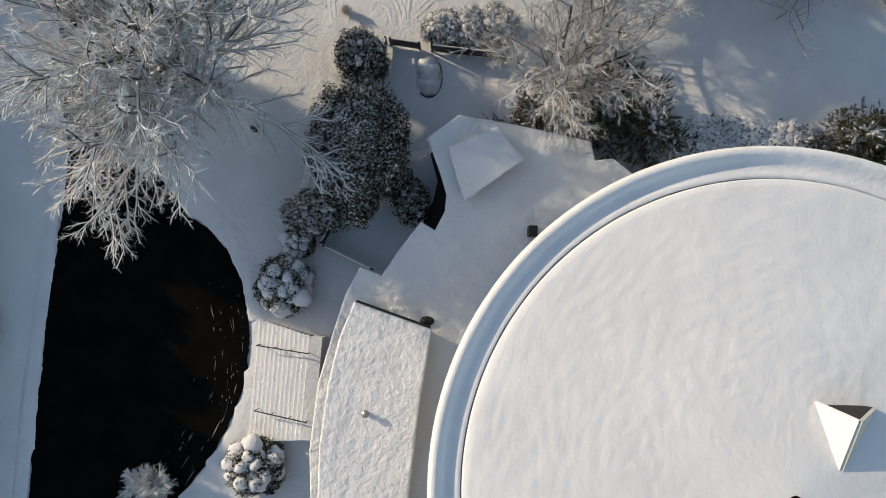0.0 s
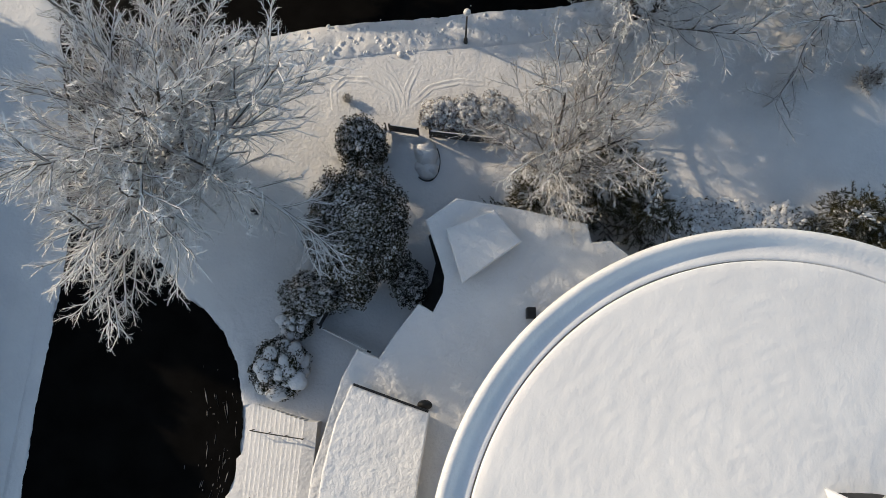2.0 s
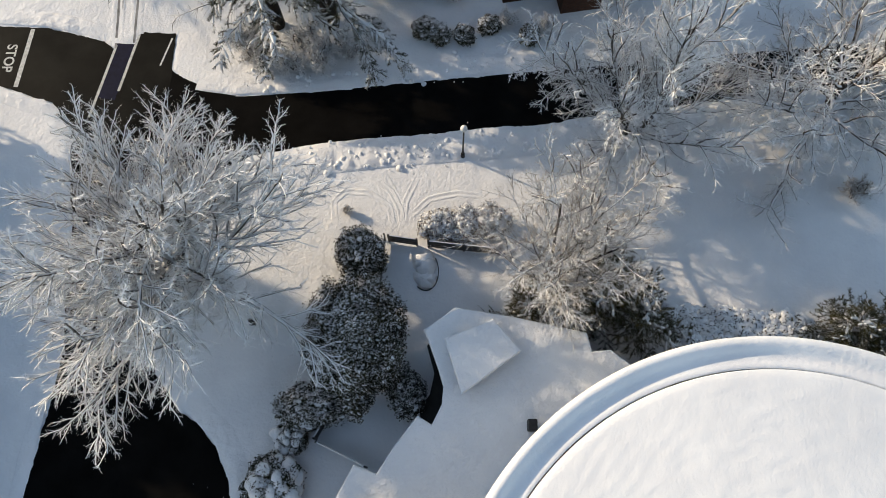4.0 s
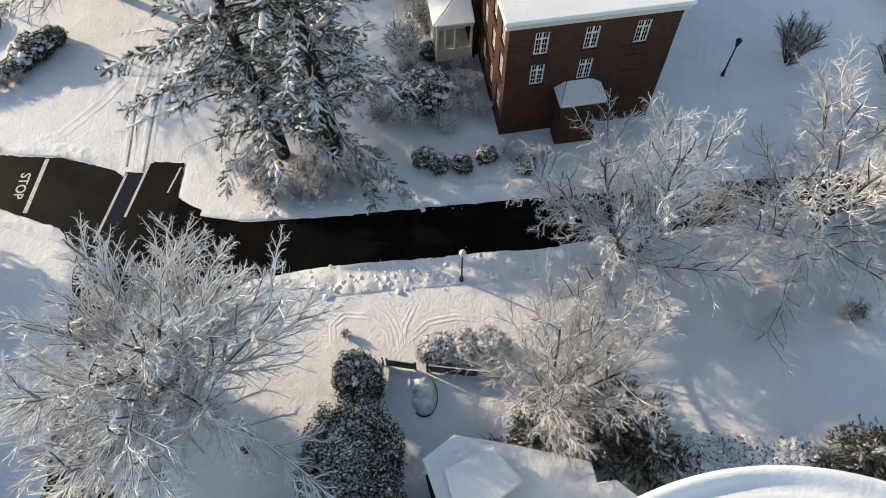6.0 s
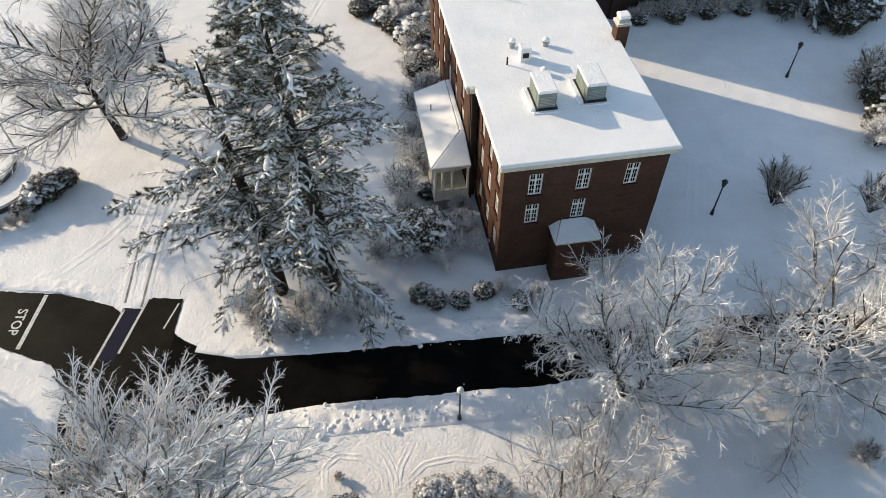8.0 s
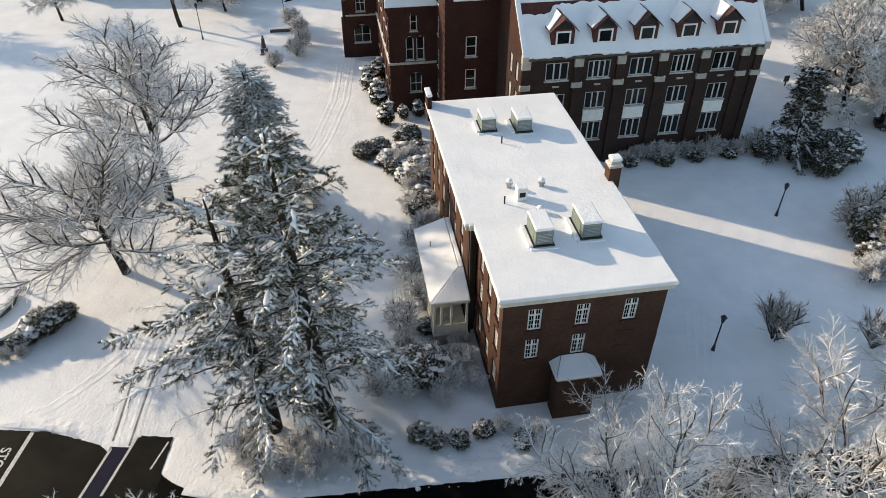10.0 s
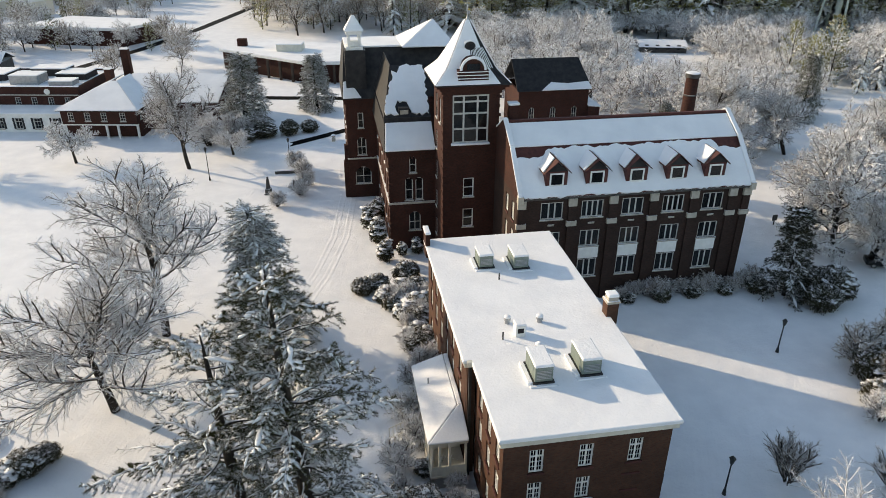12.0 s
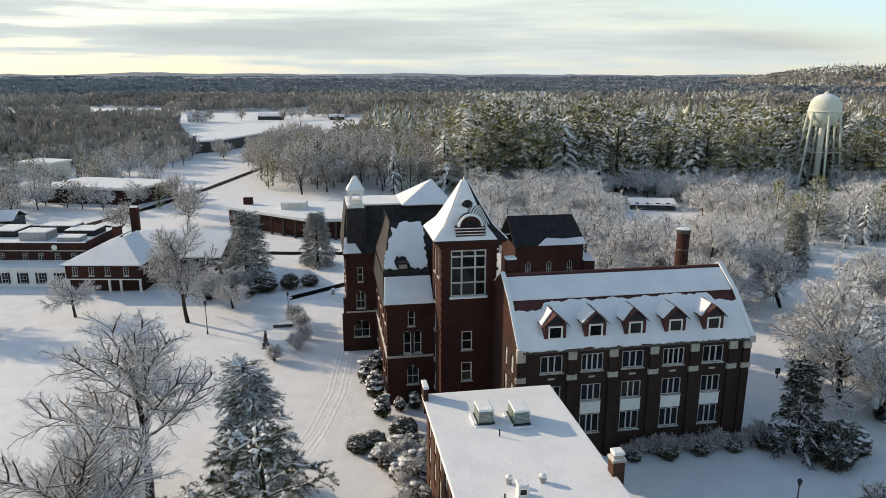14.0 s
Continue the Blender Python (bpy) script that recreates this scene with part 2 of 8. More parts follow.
def add_uv(me):
    """Metres on the surface, seen along the axis that it faces most."""
    layer = me.uv_layers.new(name="UVMap")
    for f in me.polygons:
        n = f.normal
        for i in f.loop_indices:
            c = me.vertices[me.loops[i].vertex_index].co
            if abs(n.z) > 0.75:
                layer.data[i].uv = (c.x, c.y)
            elif abs(n.x) > abs(n.y):
                layer.data[i].uv = (c.y, c.z)
            else:
                layer.data[i].uv = (c.x, c.z)


def thing(name, m, label, category, group="", kind=""):
    ob = new(name)
    ob.matrix_world = m
    return tagged(ob, label, category, group, kind)


def part_mesh(name, me, parent, m=None, label=""):
    ob = new(name, me)
    ob.parent = parent
    if m is not None:
        ob.matrix_local = m
    if label:
        ob["label"] = label
    return ob


def part(name, bm, mat, parent, label="", m=None, smooth=False, uv=False):
    """Links a bmesh as one mesh object under a thing or a part."""
    me = bpy.data.meshes.new(name)
    bm.to_mesh(me)
    bm.free()
    for mm in mat if isinstance(mat, (list, tuple)) else (mat,):
        me.materials.append(mm)
    if smooth:
        me.polygons.foreach_set("use_smooth", [True] * len(me.polygons))
    if uv:
        add_uv(me)
    return part_mesh(name, me, parent, m, label)


def box(bm, x0, x1, y0, y1, z0, z1, bevel=0.0):
    m = Matrix.LocRotScale(((x0 + x1) / 2, (y0 + y1) / 2, (z0 + z1) / 2), None, (x1 - x0, y1 - y0, z1 - z0))
    vs = bmesh.ops.create_cube(bm, size=1.0, matrix=m)["verts"]
    if bevel:
        bmesh.ops.bevel(bm, geom=list({e for v in vs for e in v.link_edges}), offset=bevel, segments=2, affect="EDGES", profile=0.5)
    return bm


def boxes(*rows, bevel=0.0):
    bm = bmesh.new()
    for r in rows:
        box(bm, *r, bevel=bevel)
    return bm


def tube(bm, a, b, r0, r1, sides=8):
    a, b = Vector(a), Vector(b)
    turn = (b - a).to_track_quat("Z", "Y").to_matrix().to_4x4()
    bmesh.ops.create_cone(bm, cap_ends=True, segments=sides, radius1=r0, radius2=r1, depth=(b - a).length,
                          matrix=Matrix.Translation((a + b) / 2) @ turn)
    return bm


def prism(bm, outline, z0, z1):
    """An upright prism over an outline of (x, y); z1 may be a function of (x, y)."""
    top = z1 if callable(z1) else (lambda x, y: z1)
    lo = [bm.verts.new((x, y, z0)) for x, y in outline]
    hi = [bm.verts.new((x, y, top(x, y))) for x, y in outline]
    n = len(outline)
    bm.faces.new(list(reversed(lo)))
    bm.faces.new(hi)
    for i in range(n):
        bm.faces.new((lo[i], lo[(i + 1) % n], hi[(i + 1) % n], hi[i]))
    return bm


def snow_slab(outline, z0, z1, round_off=0.12):
    """A layer of snow over an outline, its upper edge rounded."""
    bm = prism(bmesh.new(), outline, z0, z1)
    bmesh.ops.recalc_face_normals(bm, faces=bm.faces)
    rim = [e for e in bm.edges if all(v.co.z > z0 + 1e-4 for v in e.verts) and not callable(z1)]
    if rim:
        bmesh.ops.bevel(bm, geom=rim, offset=round_off, segments=3, affect="EDGES", profile=0.5)
    return bm


def wobble(x, y, s, seed=0.0):
    return noise.noise((x * s + seed, y * s - seed, seed))


# ---- ground, roads and paths ----
ROAD = [(-18.8, 29.6), (-18.9, 27.1), (-17.8, 26.2), (-14.0, 24.9), (-8.9, 25.2), (0.3, 26.3), (8.0, 27.1), (19.8, 28.4), (29.0, 29.3), (62.0, 33.0), (62.0, 29.3),
        (29.5, 25.7), (22.9, 24.8), (11.4, 23.2), (5.8, 22.3), (-3.4, 21.4), (-8.9, 20.7), (-12.5, 19.9), (-16.0, 17.6), (-17.6, 12.5), (-16.8, 6.5), (-15.0, 4.3),
        (-14.0, 3.8), (-12.9, 2.5), (-12.0, 0.9), (-11.5, -1.3), (-11.4, -3.3), (-11.6, -5.2), (-12.2, -7.1), (-13.2, -9.0), (-14.2, -10.6), (-16.0, -12.6), (-19.0, -16.0),
        (-23.8, -16.0), (-23.5, -9.2), (-23.3, -5.4), (-23.1, -0.8), (-22.6, 3.7), (-22.4, 6.9), (-23.0, 14.0), (-24.7, 22.6), (-22.0, 26.0)]
SIDE_ROAD = [(-18.8, 29.8), (-21.1, 29.9), (-21.6, 28.7), (-22.7, 28.5), (-23.6, 29.1), (-27.7, 30.2), (-31.7, 30.4), (-60.0, 32.0), (-60.0, 27.6), (-31.0, 25.9),
             (-26.3, 24.3), (-24.7, 22.6), (-21.5, 22.0), (-18.6, 25.0)]


def ragged(outline, step=0.22, by=0.11, seed=3.0):
    """The outline in short steps, pushed in and out a little as snow edges are."""
    out = []
    for i, (x0, y0) in enumerate(outline):
        x1, y1 = outline[(i + 1) % len(outline)]
        length = math.hypot(x1 - x0, y1 - y0)
        n = max(1, int(length / step))
        nx, ny = (y1 - y0) / length, -(x1 - x0) / length
        for k in range(n):
            x, y = x0 + (x1 - x0) * k / n, y0 + (y1 - y0) * k / n
            d = by * (wobble(x, y, 1.1, seed) + 0.8 * wobble(x, y, 3.7, seed + 5))
            out.append((x + nx * d, y + ny * d))
    return out


def inside(px, py, outline):
    hit = np.zeros(px.shape, bool)
    for i in range(len(outline)):
        (x0, y0), (x1, y1) = outline[i], outline[(i + 1) % len(outline)]
        if y0 == y1:
            continue
        cross = (y0 > py) != (y1 > py)
        hit ^= cross & (px < (x1 - x0) * (py - y0) / (y1 - y0) + x0)
    return hit


def ground_height(x, y):
    near = 1.0 if abs(x) < 120 and y < 160 else 0.0
    h = 0.05 + near * (0.03 * wobble(x, y, 0.22, 1.0) + 0.025 * wobble(x, y, 0.9, 7.0))
    return h


def spread(lo, hi, step, far, grow=1.18):
    inner = list(np.arange(lo, hi + 0.01, step))
    left, right, d = [], [], step
    x0, x1 = lo, hi
    while x0 > -far or x1 < far:
        d *= grow
        x0, x1 = x0 - d, x1 + d
        left.append(max(x0, -far))
        right.append(min(x1, far))
    return np.array(sorted(set(left)) + inner + sorted(set(right)))


xs, ys = spread(-50, 60, 0.5, 4950), spread(-20, 110, 0.5, 4950)
gx, gy = np.meshgrid(xs, ys)
gz = np.array([ground_height(x, y) for x, y in zip(gx.ravel(), gy.ravel())])
on_road = inside(gx.ravel(), gy.ravel(), ROAD) | inside(gx.ravel(), gy.ravel(), SIDE_ROAD)
gz[on_road] = -0.10
nx_, ny_ = len(xs), len(ys)
quads = [(j * nx_ + i, j * nx_ + i + 1, (j + 1) * nx_ + i + 1, (j + 1) * nx_ + i) for j in range(ny_ - 1) for i in range(nx_ - 1)]
ground = new("ground", mesh_of("ground", np.c_[gx.ravel(), gy.ravel(), gz], quads, SNOW, smooth=True))
tagged(ground, "snow-covered ground, trodden and gently uneven, reaching the horizon", "ground", kind="structure")


def flat_piece(name, outline, z, mat, label, category, kind="structure"):
    bm = bmesh.new()
    bm.faces.new([bm.verts.new((x, y, z)) for x, y in outline])
    bmesh.ops.recalc_face_normals(bm, faces=bm.faces)
    if bm.faces[:][0].normal.z < 0:
        bmesh.ops.reverse_faces(bm, faces=bm.faces)
    bmesh.ops.triangulate(bm, faces=bm.faces)
    me = bpy.data.meshes.new(name)
    bm.to_mesh(me)
    bm.free()
    me.materials.append(mat)
    return tagged(new(name, me), label, category, kind=kind)


flat_piece("road", ragged(ROAD), 0.02, ASPHALT, "wet black asphalt road and turning place cleared of snow", "road")
flat_piece("side_road", ragged(SIDE_ROAD), 0.026, DRY_ASPHALT, "damp dark grey asphalt side road cleared of snow", "road")


def painted_line(name, a, b, width, label, mat=PAINT, z=0.034, category="road marking"):
    a, b = Vector(a), Vector(b)
    side = Vector((-(b - a).y, (b - a).x)).normalized() * width / 2
    pts = []
    steps = max(2, int((b - a).length / 0.3))
    for s in (1, -1):
        run = range(steps + 1) if s > 0 else range(steps, -1, -1)
        for k in run:
            c = a + (b - a) * k / steps
            w = 1 + 0.12 * wobble(c.x, c.y, 2.5, 4.0 * s)
            pts.append((c.x + side.x * s * w, c.y + side.y * s * w))
    return flat_piece(name, pts, z, mat, label, category)


painted_line("stop_line", (-28.70, 30.1), (-28.93, 25.5), 0.30, "worn white stop line across the side road")
painted_line("crossing_bay", (-22.05, 29.2), (-22.75, 24.6), 1.25, "dark blue painted crossing between two white lines", BLUE_PAINT, 0.030)
painted_line("crossing_line", (-22.72, 28.8), (-23.62, 23.2), 0.18, "white line at the edge of a crossing")
painted_line("crossing_line", (-21.28, 29.7), (-22.0, 25.2), 0.18, "white line at the edge of a crossing")
painted_line("road_edge_line", (-18.98, 29.4), (-19.5, 27.2), 0.12, "faded white line at the road's edge")

text = bpy.data.curves.new("stop_lettering", "FONT")
text.body, text.size, text.align_x, text.align_y = "STOP", 1.0, "CENTER", "CENTER"
text.offset = 0.02
text_ob = bpy.data.objects.new("lettering_source", text)
letters = bpy.data.meshes.new_from_object(text_ob)
bpy.data.objects.remove(text_ob)
letters.materials.append(PAINT)
stop_word = tagged(new("stop_lettering", letters), "white STOP lettering painted on the damp asphalt", "road marking", kind="structure")
stop_word.matrix_world = Matrix.Translation((-29.85, 27.75, 0.034)) @ Matrix(((0, 0.98, 0, 0), (-0.92, 0, 0, 0), (0, 0, 1, 0), (0, 0, 0, 1)))


def strip(name, path, profile, label, category, mat=SNOW, step=0.35, jitter=0.0, seed=0.0, follow=True):
    """A ridge or groove along a path: profile is rows of (offset, height)."""
    pts = []
    for (x0, y0), (x1, y1) in zip(path, path[1:]):
        n = max(1, int(math.hypot(x1 - x0, y1 - y0) / step))
        pts += [(x0 + (x1 - x0) * k / n, y0 + (y1 - y0) * k / n) for k in range(n)]
    pts.append(path[-1])
    verts, faces, w = [], [], len(profile)
    for i, (x, y) in enumerate(pts):
        ax, ay = pts[max(i - 1, 0)]
        bx, by = pts[min(i + 1, len(pts) - 1)]
        d = math.hypot(bx - ax, by - ay)
        nx, ny = -(by - ay) / d, (bx - ax) / d
        fade = min(1.0, min(i, len(pts) - 1 - i) / 12 + 0.02) * (1 + jitter * 0.7 * wobble(x, y, 0.25, seed + 2))
        for o, h in profile:
            px, py = x + nx * o, y + ny * o
            rough = 1 + jitter * (0.8 * wobble(px, py, 0.9, seed) + 0.9 * wobble(px, py, 2.6, seed + 3) + 0.8 * wobble(px, py, 6.0, seed + 8))
            base = ground_height(px, py) if follow else 0.0
            verts.append((px, py, base + (h * rough * fade if h > 0 else h)))
        if i:
            faces += [((i - 1) * w + k, (i - 1) * w + k + 1, i * w + k + 1, i * w + k) for k in range(w - 1)]
    ob = new(name, mesh_of(name, verts, [tuple(reversed(f)) for f in faces], mat, smooth=True))
    return tagged(ob, label, category, kind="structure")


BANK = [(-1.0, -0.12), (-0.85, 0.04), (-0.7, 0.07), (-0.5, 0.11), (-0.3, 0.13), (-0.1, 0.14), (0.1, 0.13), (0.3, 0.12), (0.55, 0.10), (0.8, 0.08), (1.1, 0.05), (1.5, -0.08)]
def snow_bank(path, size=1.0, seed=0.0):
    strip("snow_bank", path, [(o * size, h * size) for o, h in BANK], "ridge of ploughed lumpy snow beside the cleared road", "snow bank", jitter=0.9, seed=seed, step=0.18)


snow_bank([(-15.5, 17.0), (-12.2, 19.2), (-8.9, 19.9), (-3.4, 20.6), (3.0, 21.2), (5.8, 21.5), (11.4, 22.4), (22.9, 24.0), (40.0, 26.0)], 1.0, 2.0)
snow_bank([(-16.8, 26.0), (-14.0, 25.6), (-8.9, 25.9), (0.3, 27.0), (8.0, 27.8), (19.8, 29.1), (40.0, 31.2)], 0.75, 5.0)
snow_bank([(-40.0, 31.4), (-31.7, 31.0), (-27.7, 30.8), (-23.9, 29.9)], 0.55, 8.0)
snow_bank([(-40.0, 25.8), (-31.0, 25.2), (-26.8, 23.6)], 0.45, 11.0)
snow_bank([(-23.1, 6.5), (-23.5, 0.0), (-24.0, -6.0), (-24.3, -14.0)], 0.35, 12.0)
snow_bank([(-14.4, 4.9), (-12.4, 2.9), (-11.4, 0.9), (-10.9, -1.5)], 0.6, 14.0)

GROOVE = [(-0.5, -0.03), (-0.34, 0.012), (-0.22, 0.018), (-0.12, 0.004), (0.12, 0.004), (0.22, 0.018), (0.34, 0.012), (0.5, -0.03)]
def track(path, size=1.0, label="pressed track in the snow"):
    strip("snow_track", path, [(o * (0.6 if size > 3 else min(size, 1.2)), h * size if h > 0 else h) for o, h in GROOVE], label, "track", jitter=0.5, seed=1.0, step=0.3)


for path in ([(-22.7, 29.2), (-23.0, 31.3), (-23.5, 35.6), (-23.5, 38.6), (-23.4, 42.3), (-23.0, 45.1)],
             [(-21.5, 29.7), (-21.8, 32.3), (-22.0, 35.3), (-22.2, 38.6), (-22.1, 40.7), (-21.7, 44.3)]):
    track(path, 1.9, "wheel rut in the snow of the drive")
SLUSH = plain_material("grey slush", (0.10, 0.10, 0.10), (0.34, 0.34, 0.345), 1.6, 0.6, relief=0.3)
for path in ([(-22.75, 28.6), (-23.0, 31.3), (-23.5, 35.6), (-23.5, 38.6)], [(-21.55, 29.0), (-21.8, 32.3), (-22.0, 35.3), (-22.2, 38.6)]):
    strip("rut_slush", path, [(-0.08, 0.014), (0.08, 0.014)], "grey slush at the bottom of a wheel rut", "slush", SLUSH)
track([(-30.2, 31.3), (-28.4, 32.2), (-27.2, 33.8), (-26.0, 35.6), (-25.0, 37.6), (-24.5, 40.4)], 1.3, "footpath trodden through the snow")
for path in ([(-7.0, 15.9), (-7.15, 17.3), (-6.5, 18.0), (-5.0, 17.9), (-3.7, 17.0), (-3.4, 15.8)], [(-4.9, 19.0), (-3.6, 18.0), (-3.0, 16.8), (-2.8, 15.6)],
             [(-4.1, 19.2), (-2.95, 17.2)], [(-1.9, 19.2), (-2.7, 17.3), (-2.8, 15.8)], [(-2.5, 16.2), (-1.2, 17.5), (0.5, 17.9), (2.6, 17.7)]):
    track(path, 3.3, "curved footpath in the snow before the fenced yard")
for dx in (0.0, 1.6):
    track([(-16.9 + dx, 63.0), (-15.2 + dx, 72.0), (-14.4 + dx, 82.0), (-15.0 + dx, 96.0), (-17.5 + dx, 112.0)], 1.2, "wheel rut in the snow of the carriage drive")
track([(-31.0, 76.0), (-30.2, 88.0), (-28.9, 100.0)], 1.3, "footpath trodden through the snow of the lawn")
track([(-29.8, 76.0), (-29.0, 88.0), (-27.7, 100.0)], 1.3, "footpath trodden through the snow of the lawn")
track([(17.5, 31.5), (19.3, 38.0), (21.0, 45.0)], 1.2, "wheel rut in the shaded snow")
track([(18.8, 31.5), (20.6, 38.0), (22.3, 45.0)], 1.2, "wheel rut in the shaded snow")
strip("cleared_path", [(-28.2, 119.5), (-23.0, 124.4), (-17.8, 129.6)], [(-1.0, 0.03), (1.0, 0.03)], "dark cleared path through the snow", "path", ASPHALT)
strip("cleared_path", [(-44.0, 152.0), (-25.0, 152.0), (-14.0, 151.0)], [(-1.4, 0.03), (1.4, 0.03)], "dark cleared path through the snow", "path", ASPHALT)
strip("cleared_road", [(-95.0, 180.0), (-88.0, 205.0), (-82.0, 240.0), (-76.0, 300.0), (-70.0, 380.0)], [(-1.6, 0.04), (1.6, 0.04)], "grey cleared road between snowy fields", "road", DRY_ASPHALT, step=5.0)


# ---- the round hall with its terrace roofs ----
HALL = Vector((14.23, -8.22, 0))
hall = thing("round_hall", Matrix.Translation(HALL), "low round hall under deep unbroken snow with a raised rim", "building")


def turned(name, profile, mat, parent, label="", sides=144, ripple=0.0):
    """A surface of revolution from rows of (radius, height)."""
    verts, faces, w = [], [], len(profile)
    for i in range(sides):
        a = 2 * math.pi * i / sides
        verts += [(r * math.cos(a), r * math.sin(a), z + (ripple * min(1.0, r / 6.0) * (noise.noise(Vector((r * 3.6, a * 13.0 if a < 3.14159 else (6.28318 - a) * 13.0, 0.0))) + 0.6 * noise.noise(Vector((r * math.cos(a) * 1.5, r * math.sin(a) * 1.5, 4.0)))) if ripple else 0.0)) for r, z in profile]
        j = (i + 1) % sides
        faces += [(i * w + k, j * w + k, j * w + k + 1, i * w + k + 1) for k in range(w - 1)]
    return part_mesh(name, mesh_of(name, verts, faces, mat, smooth=True), parent, None, label)


turned("wall", [(14.3, 0.0), (14.3, 8.9), (13.8, 8.9)], CONCRETE, hall, "pale concrete drum wall")
turned("eave", [(14.2, 8.85), (14.95, 8.95), (15.0, 9.25), (14.4, 9.3)], WHITE, hall)
turned("rim_snow", [(14.99, 9.20), (15.06, 9.45), (15.0, 9.62), (14.86, 9.72), (14.67, 9.70), (14.46, 9.52), (14.28, 9.38), (14.08, 9.35), (13.88, 9.41), (13.72, 9.46), (13.65, 9.43), (13.63, 9.2)], ROOF_SNOW, hall, "rounded snow along the rim")
rings = [(13.59, 9.18), (13.58, 9.47), (13.51, 9.54)] + [(r, 9.54 + 1.4 * (1 - r / 13.53) ** 0.92) for r in np.linspace(13.2, 0.3, 90)]
turned("roof_snow", rings, WINDY_SNOW, hall, "smooth wind-ribbed snow over the shallow cone", 300, 0.024)


def gablet(x, y, angle, outer, width, height, z):
    """A small gabled roof light; its ridge runs back from the gable into the cone at (x, y)."""
    h2 = width / 2
    root = part("gablet", prism(bmesh.new(), [(0.6, -0.05), (outer - 0.1, -h2 + 0.1), (outer - 0.1, h2 - 0.1), (0.6, 0.05)], z - 0.8, z - 0.05), DARK_STONE, hall, "small gabled roof light half buried in snow",
                Matrix.Translation((x - HALL.x, y - HALL.y, 0)) @ Matrix.Rotation(radians(angle), 4, "Z"))
    a, b, p, t = Vector((outer, -h2, z)), Vector((outer, h2, z)), Vector((outer - 0.45, h2 * 0.1, z + height)), Vector((0, 0, z + 0.05))
    for name, f, mat in (("snow_slope", (p, b, t), ROOF_SNOW), ("bare_slope", (a, p, t), CREAM)):
        n = (f[1] - f[0]).cross(f[2] - f[0]).normalized()
        n = n if n.z > 0 else -n
        verts = [q + n * 0.10 for q in f] + [q - n * 0.03 for q in f]
        faces = [(0, 1, 2), (5, 4, 3), (0, 3, 4, 1), (1, 4, 5, 2), (2, 5, 3, 0)]
        part_mesh(name, mesh_of(name, verts, faces, mat), root)
    lo = Vector((0, 0, -0.7))
    part_mesh("gable_end", mesh_of("gable_end", [a + lo, b + lo, b, p, a, a + lo + Vector((-0.1, 0, 0)), b + lo + Vector((-0.1, 0, 0)), b + Vector((-0.1, 0, 0)), p + Vector((-0.1, 0, 0)), a + Vector((-0.1, 0, 0))],
                                   [(0, 1, 2, 3, 4), (9, 8, 7, 6, 5), (0, 5, 6, 1), (1, 6, 7, 2), (2, 7, 8, 3), (3, 8, 9, 4), (4, 9, 5, 0)], SLATE), root)


gablet(16.2, -6.97, 84, 2.75, 2.4, 1.35, 10.6)
gablet(13.6, -8.6, 200, 2.7, 2.5, 1.2, 10.6)
gablet(16.4, -8.9, 322, 2.75, 2.5, 1.2, 10.6)

terrace = [(-4.74, 1.47), (-3.58, 1.03), (-2.74, 2.34), (-1.56, 3.93), (-0.8, 3.48), (-0.3, 4.49), (-0.22, 5.41), (-0.54, 6.47), (-1.27, 8.46), (0.39, 9.72), (3.6, 9.2), (7.49, 8.36), (7.7, 7.34),
           (8.7, 7.45), (10.5, 6.0), (6.0, 0.5), (1.2, -6.0), (0.6, -17.0), (-6.9, -17.0), (-7.06, -10.5), (-7.18, -8.14), (-6.83, -4.67), (-6.02, -1.73), (-5.47, 0.04)]
rise = lambda rows, k: [(x * k, y * k) for x, y in rows]      # drawn in for roofs that stand higher
local = lambda rows: [(x - HALL.x, y - HALL.y) for x, y in rows]
def shrunk(rows, d):
    """The outline drawn in by about d."""
    out, n = [], len(rows)
    area = sum(rows[i][0] * rows[(i + 1) % n][1] - rows[(i + 1) % n][0] * rows[i][1] for i in range(n))
    s = 1 if area > 0 else -1
    for i in range(n):
        p0, p1, p2 = Vector(rows[i - 1]), Vector(rows[i]), Vector(rows[(i + 1) % n])
        a, b = (p1 - p0).normalized(), (p2 - p1).normalized()
        m = Vector((-(a.y + b.y), a.x + b.x))
        m = m.normalized() if m.length > 1e-6 else Vector((-a.y, a.x))
        c = max(0.35, m.dot(Vector((-a.y, a.x))))
        out.append((p1.x + m.x * s * d / c, p1.y + m.y * s * d / c))
    return out


# dark brown standing for the shadow at the terrace wall
SHADOW_BROWN = plain_material("brown painted shadow", (0.014, 0.012, 0.010), (0.04, 0.034, 0.028), 1.2, 0.6, relief=0.3)
terrace = rise(terrace, 0.9595)
part("terrace_wall", prism(bmesh.new(), local(shrunk(terrace, 0.25)), 0.0, 4.45), DARK_STONE, hall, "dark retaining walls under the terrace roof")
part("terrace_snow", snow_slab(local(terrace), 4.4, 4.72, 0.1), LUMPY_SNOW, hall, "snow on the low terrace roof")
canopy = [(-4.8, -0.32), (-5.56, -2.25), (-6.07, -4.53), (-6.42, -7.63), (-6.44, -10.18), (-6.3, -16.5), (-2.3, -16.5), (-1.91, -10.11), (-1.35, -5.02), (-0.83, -1.67)]
canopy = rise(canopy, 0.9577)
part("canopy_wall", prism(bmesh.new(), local(shrunk(canopy, 0.2)), 4.7, 5.8), DARK_STONE, hall)
part("canopy_roof", prism(bmesh.new(), local(shrunk(canopy, 0.03)), 5.75, 5.90), DARK_STONE, hall)
